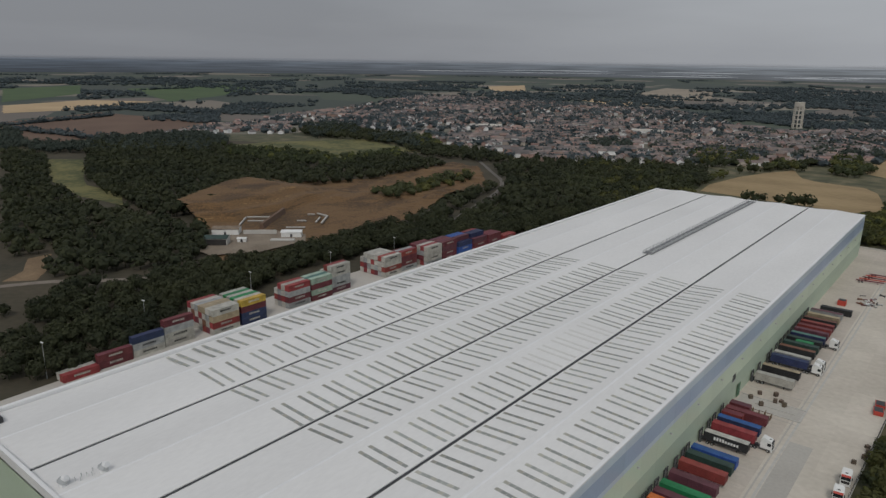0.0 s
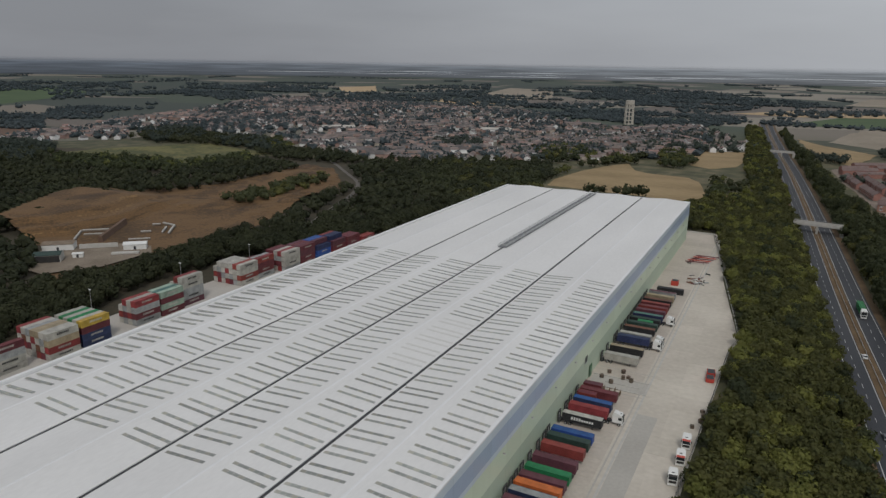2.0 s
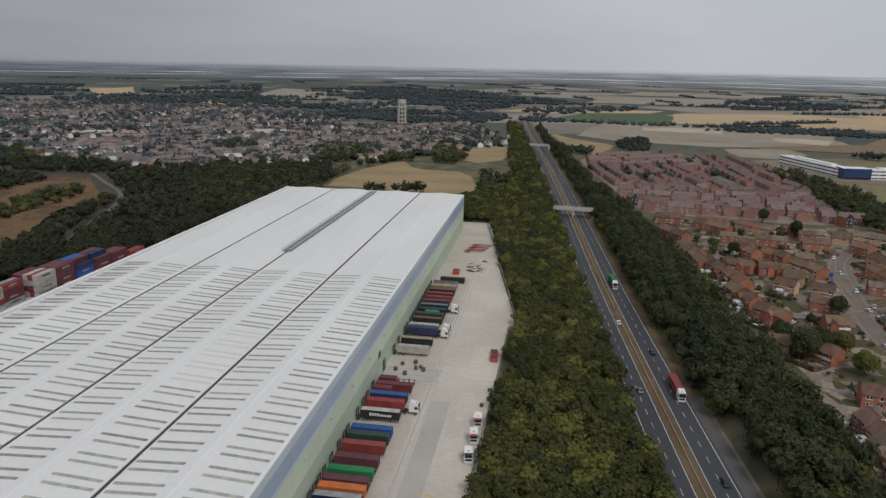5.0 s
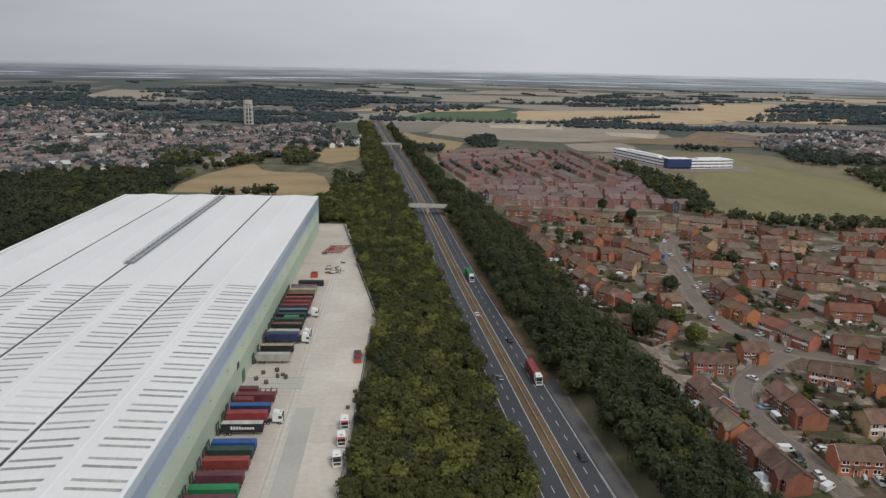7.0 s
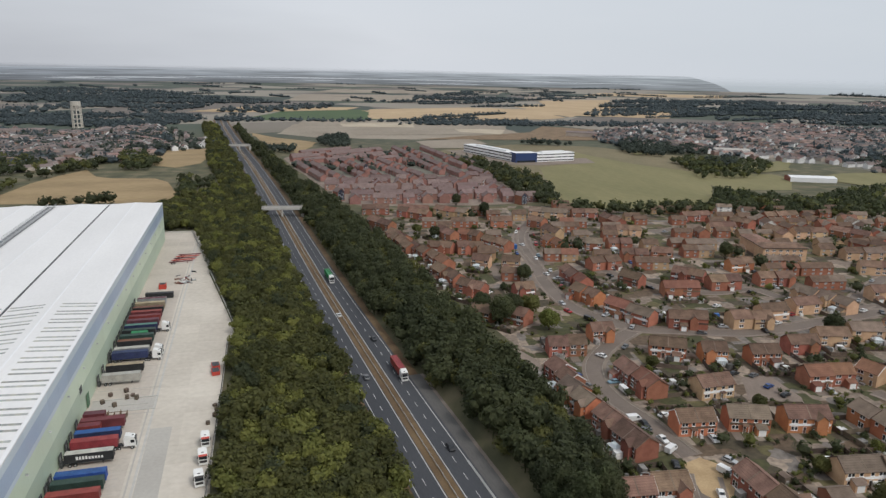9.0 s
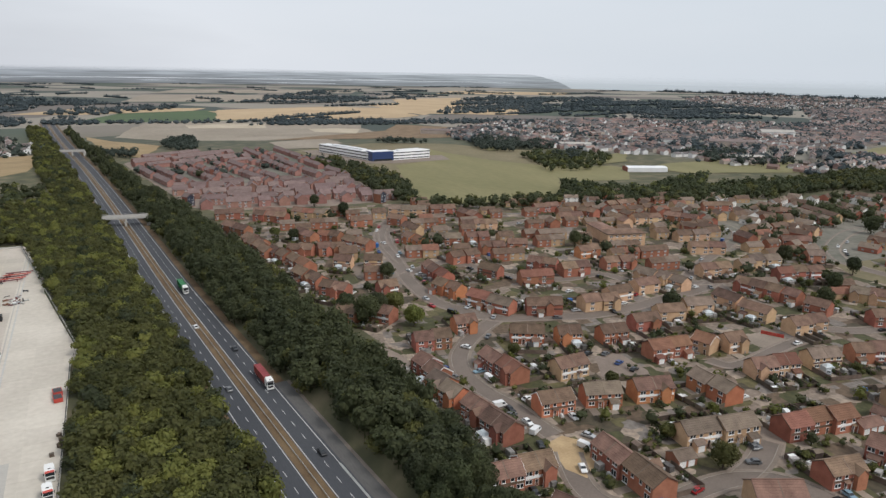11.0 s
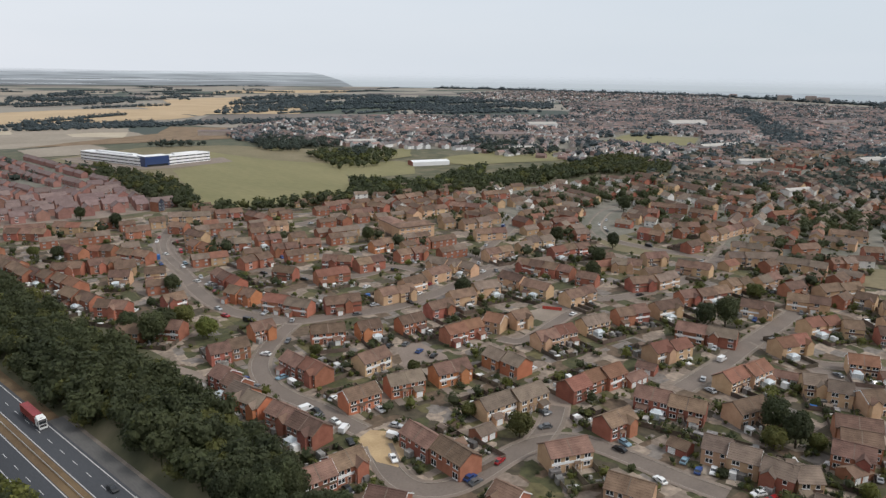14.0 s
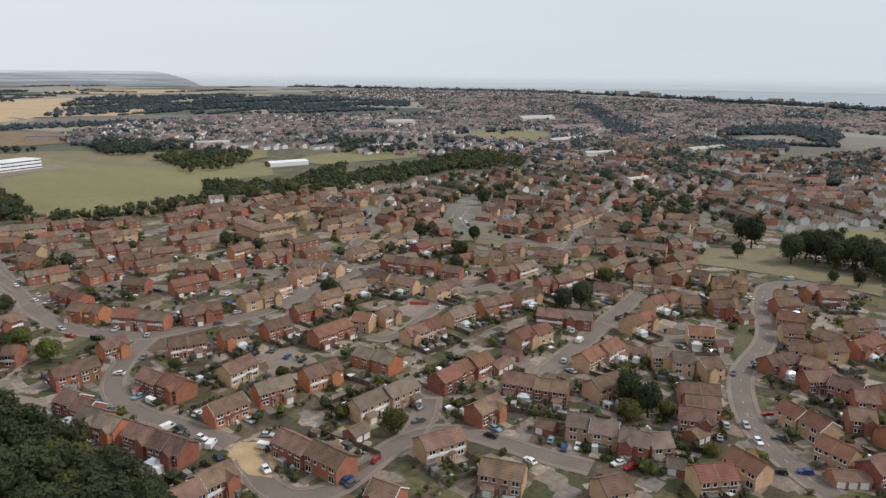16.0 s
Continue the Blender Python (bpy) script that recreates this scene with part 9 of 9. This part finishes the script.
for l, w in ROADS:
    gap = 0
    for i in range(3, len(l) - 3):
        gap -= 1
        if gap < 0 and RNG.random() < 0.17:
            gap = 2
            d = l[i + 1] - l[i]
            a = math.degrees(math.atan2(d[1], d[0]))
            side = RNG.choice([-1, 1])
            nr = np.array([d[1], -d[0]]) / np.linalg.norm(d) * side * (w / 2 - 0.6 + (3.6 if RNG.random() < 0.5 else 0))
            x, y = l[i] + nr
            if clear_of_houses(x, y, 1.2) and math.hypot(x, y) < 520:
                car(float(x), float(y), a - 90, COLOURS[int(RNG.integers(0, len(COLOURS)))], RNG.random() < 0.12, 0.16, math.hypot(x, y) < 140)
for i, (fx, fy, a, ln, dp) in enumerate(list(FOOT)):
    if dp > 7 and 60 < fx and math.hypot(fx, fy) < 420 and i % 5 < 2:
        c, s_ = math.cos(radians(a)), math.sin(radians(a))
        back = 1 if road_gap(fx - s_ * 10, fy + c * 10) > road_gap(fx + s_ * 10, fy - c * 10) else -1
        o = -back * (dp / 2 + 2.9)
        u = RNG.uniform(-ln / 3, ln / 3)
        x, y = fx + u * c - o * s_, fy + u * s_ + o * c
        if clear_of_houses(x, y, 1.0):
            car(x, y, a + (0 if back < 0 else 180), COLOURS[int(RNG.integers(0, len(COLOURS)))], False, 0.05, math.hypot(x, y) < 140)


def lorry(x, y, turn, paint):
    t = tractor(x, y, turn)
    t.location.z = -3.98
    back = Matrix.Translation((0, 0, 0))
    m = pose(x, y, -3.98, 0, 0, turn)
    tr = trailer(0, 0, 0, label="skeletal lorry trailer on the dual carriageway")
    tr.matrix_basis = m @ pose(0, -13.9, 0)
    c = container(0, 0, 0, paint, paint, 12.19, 0, "carried by a lorry on the dual carriageway", "carried containers")
    c.matrix_basis = m @ pose(0, -13.8, 1.27)


lorry(49.6, 228.0, 184, "red")
lorry(37.5, 352.0, 184, "green")

# trees and larger buildings along the shore
az = np.radians(np.arange(44, 92, 0.16))
far_r = np.interp(np.degrees(az), [40, 50, 58, 66, 75, 86, 100], [4850, 4600, 4150, 3900, 3300, 2750, 2400]) - RNG.uniform(20, 160, len(az))
grove("shore_trees", np.column_stack([np.sin(az) * far_r, np.cos(az) * far_r, np.zeros(len(az))]), RNG.uniform(1.2, 3.2, len(az)), FAR, M["leaf_far_hazed"], "dark trees on the skyline above the shore, haze-tinted")
for deg, back, w, h in ((70.5, 90, 60, 24), (72.2, 70, 46, 27), (73.0, 80, 50, 22), (77.0, 60, 40, 18), (81.5, 60, 55, 20), (67.0, 80, 38, 18), (85.0, 90, 30, 17)):
    r = float(np.interp(deg, [40, 50, 58, 66, 75, 86, 100], [4850, 4600, 4150, 3900, 3300, 2750, 2400])) - back
    g = thing("seafront_building", "large brick building on the far shore, paled for haze", "building", "seafront buildings", m=pose(math.sin(radians(deg)) * r, math.cos(radians(deg)) * r, 0, 0, 0, -deg))
    s = Shape()
    s.box(-w / 2, -9, 0, w / 2, 9, h * 0.8, M["town_buff_hazed"])
    part("wall", s, g)
    s = Shape()
    s.box(-w / 2 - 0.5, -9.5, h * 0.8, w / 2 + 0.5, 9.5, h * 0.8 + 5, M["town_tile_n_hazed"], taper=5)
    part("roof", s, g)

# ---- sea and the far distance ----
def ring_patch(name, az, r0, r1, z0, z1, material, label):
    """Part of a ring: inner and outer distance, and height, at each bearing."""
    az = np.radians(az)
    rows = []
    for r, z in ((r0, z0), (r1, z1)):
        r = np.broadcast_to(r, az.shape)
        z = np.broadcast_to(z, az.shape)
        rows.append(np.column_stack([np.sin(az) * r, np.cos(az) * r, z]))
    n = len(az)
    i = np.arange(n - 1)
    me = arrays_mesh(name, np.concatenate(rows), np.stack([i, i + 1, i + n + 1, i + n], 1), material)
    tagged(new(name, me), label, "distance", kind="structure")


bear = np.arange(40, 131, 1.0)
coast = np.interp(bear, [40, 50, 58, 66, 75, 86, 100, 131], [4850, 4600, 4150, 3900, 3300, 2750, 2400, 2200]) + RNG.normal(0, 12, len(bear))
ring_patch("sea", bear, coast, 4960, 0.4, 0.4, M["water"], "flat grey sea under an overcast sky")
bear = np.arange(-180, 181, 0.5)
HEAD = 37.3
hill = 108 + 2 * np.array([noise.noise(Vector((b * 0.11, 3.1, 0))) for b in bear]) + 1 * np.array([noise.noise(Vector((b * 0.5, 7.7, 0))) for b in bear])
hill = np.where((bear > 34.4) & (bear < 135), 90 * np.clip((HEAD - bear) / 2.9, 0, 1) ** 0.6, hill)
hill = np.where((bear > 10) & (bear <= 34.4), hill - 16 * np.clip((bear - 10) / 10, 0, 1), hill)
# upright glowing sheet; its haze is in the colour and alpha
ring_patch("backdrop", bear, 4930, 4935, 0, np.maximum(hill, 0.1), M["far_land_hazed"], "self-lit backdrop of low blue-grey hills with painted haze")
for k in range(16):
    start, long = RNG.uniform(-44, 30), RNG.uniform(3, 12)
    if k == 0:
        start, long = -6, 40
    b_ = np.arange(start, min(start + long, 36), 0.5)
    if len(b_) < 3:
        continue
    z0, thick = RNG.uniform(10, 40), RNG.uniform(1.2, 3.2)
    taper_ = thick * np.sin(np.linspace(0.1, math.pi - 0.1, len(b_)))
    ring_patch("estuary", b_, 4900 - k, 4900.5 - k, z0 - taper_ / 2, z0 + taper_ / 2, M["far_water_glow"], "pale self-lit strip of estuary water in the distance")
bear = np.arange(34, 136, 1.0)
# standing sheet with its own glow in place of sea further out
ring_patch("sea_horizon", bear, 4940, 4945, 0, 104, M["far_sea_hazed"], "self-lit upright backdrop of grey sea fading into painted haze")
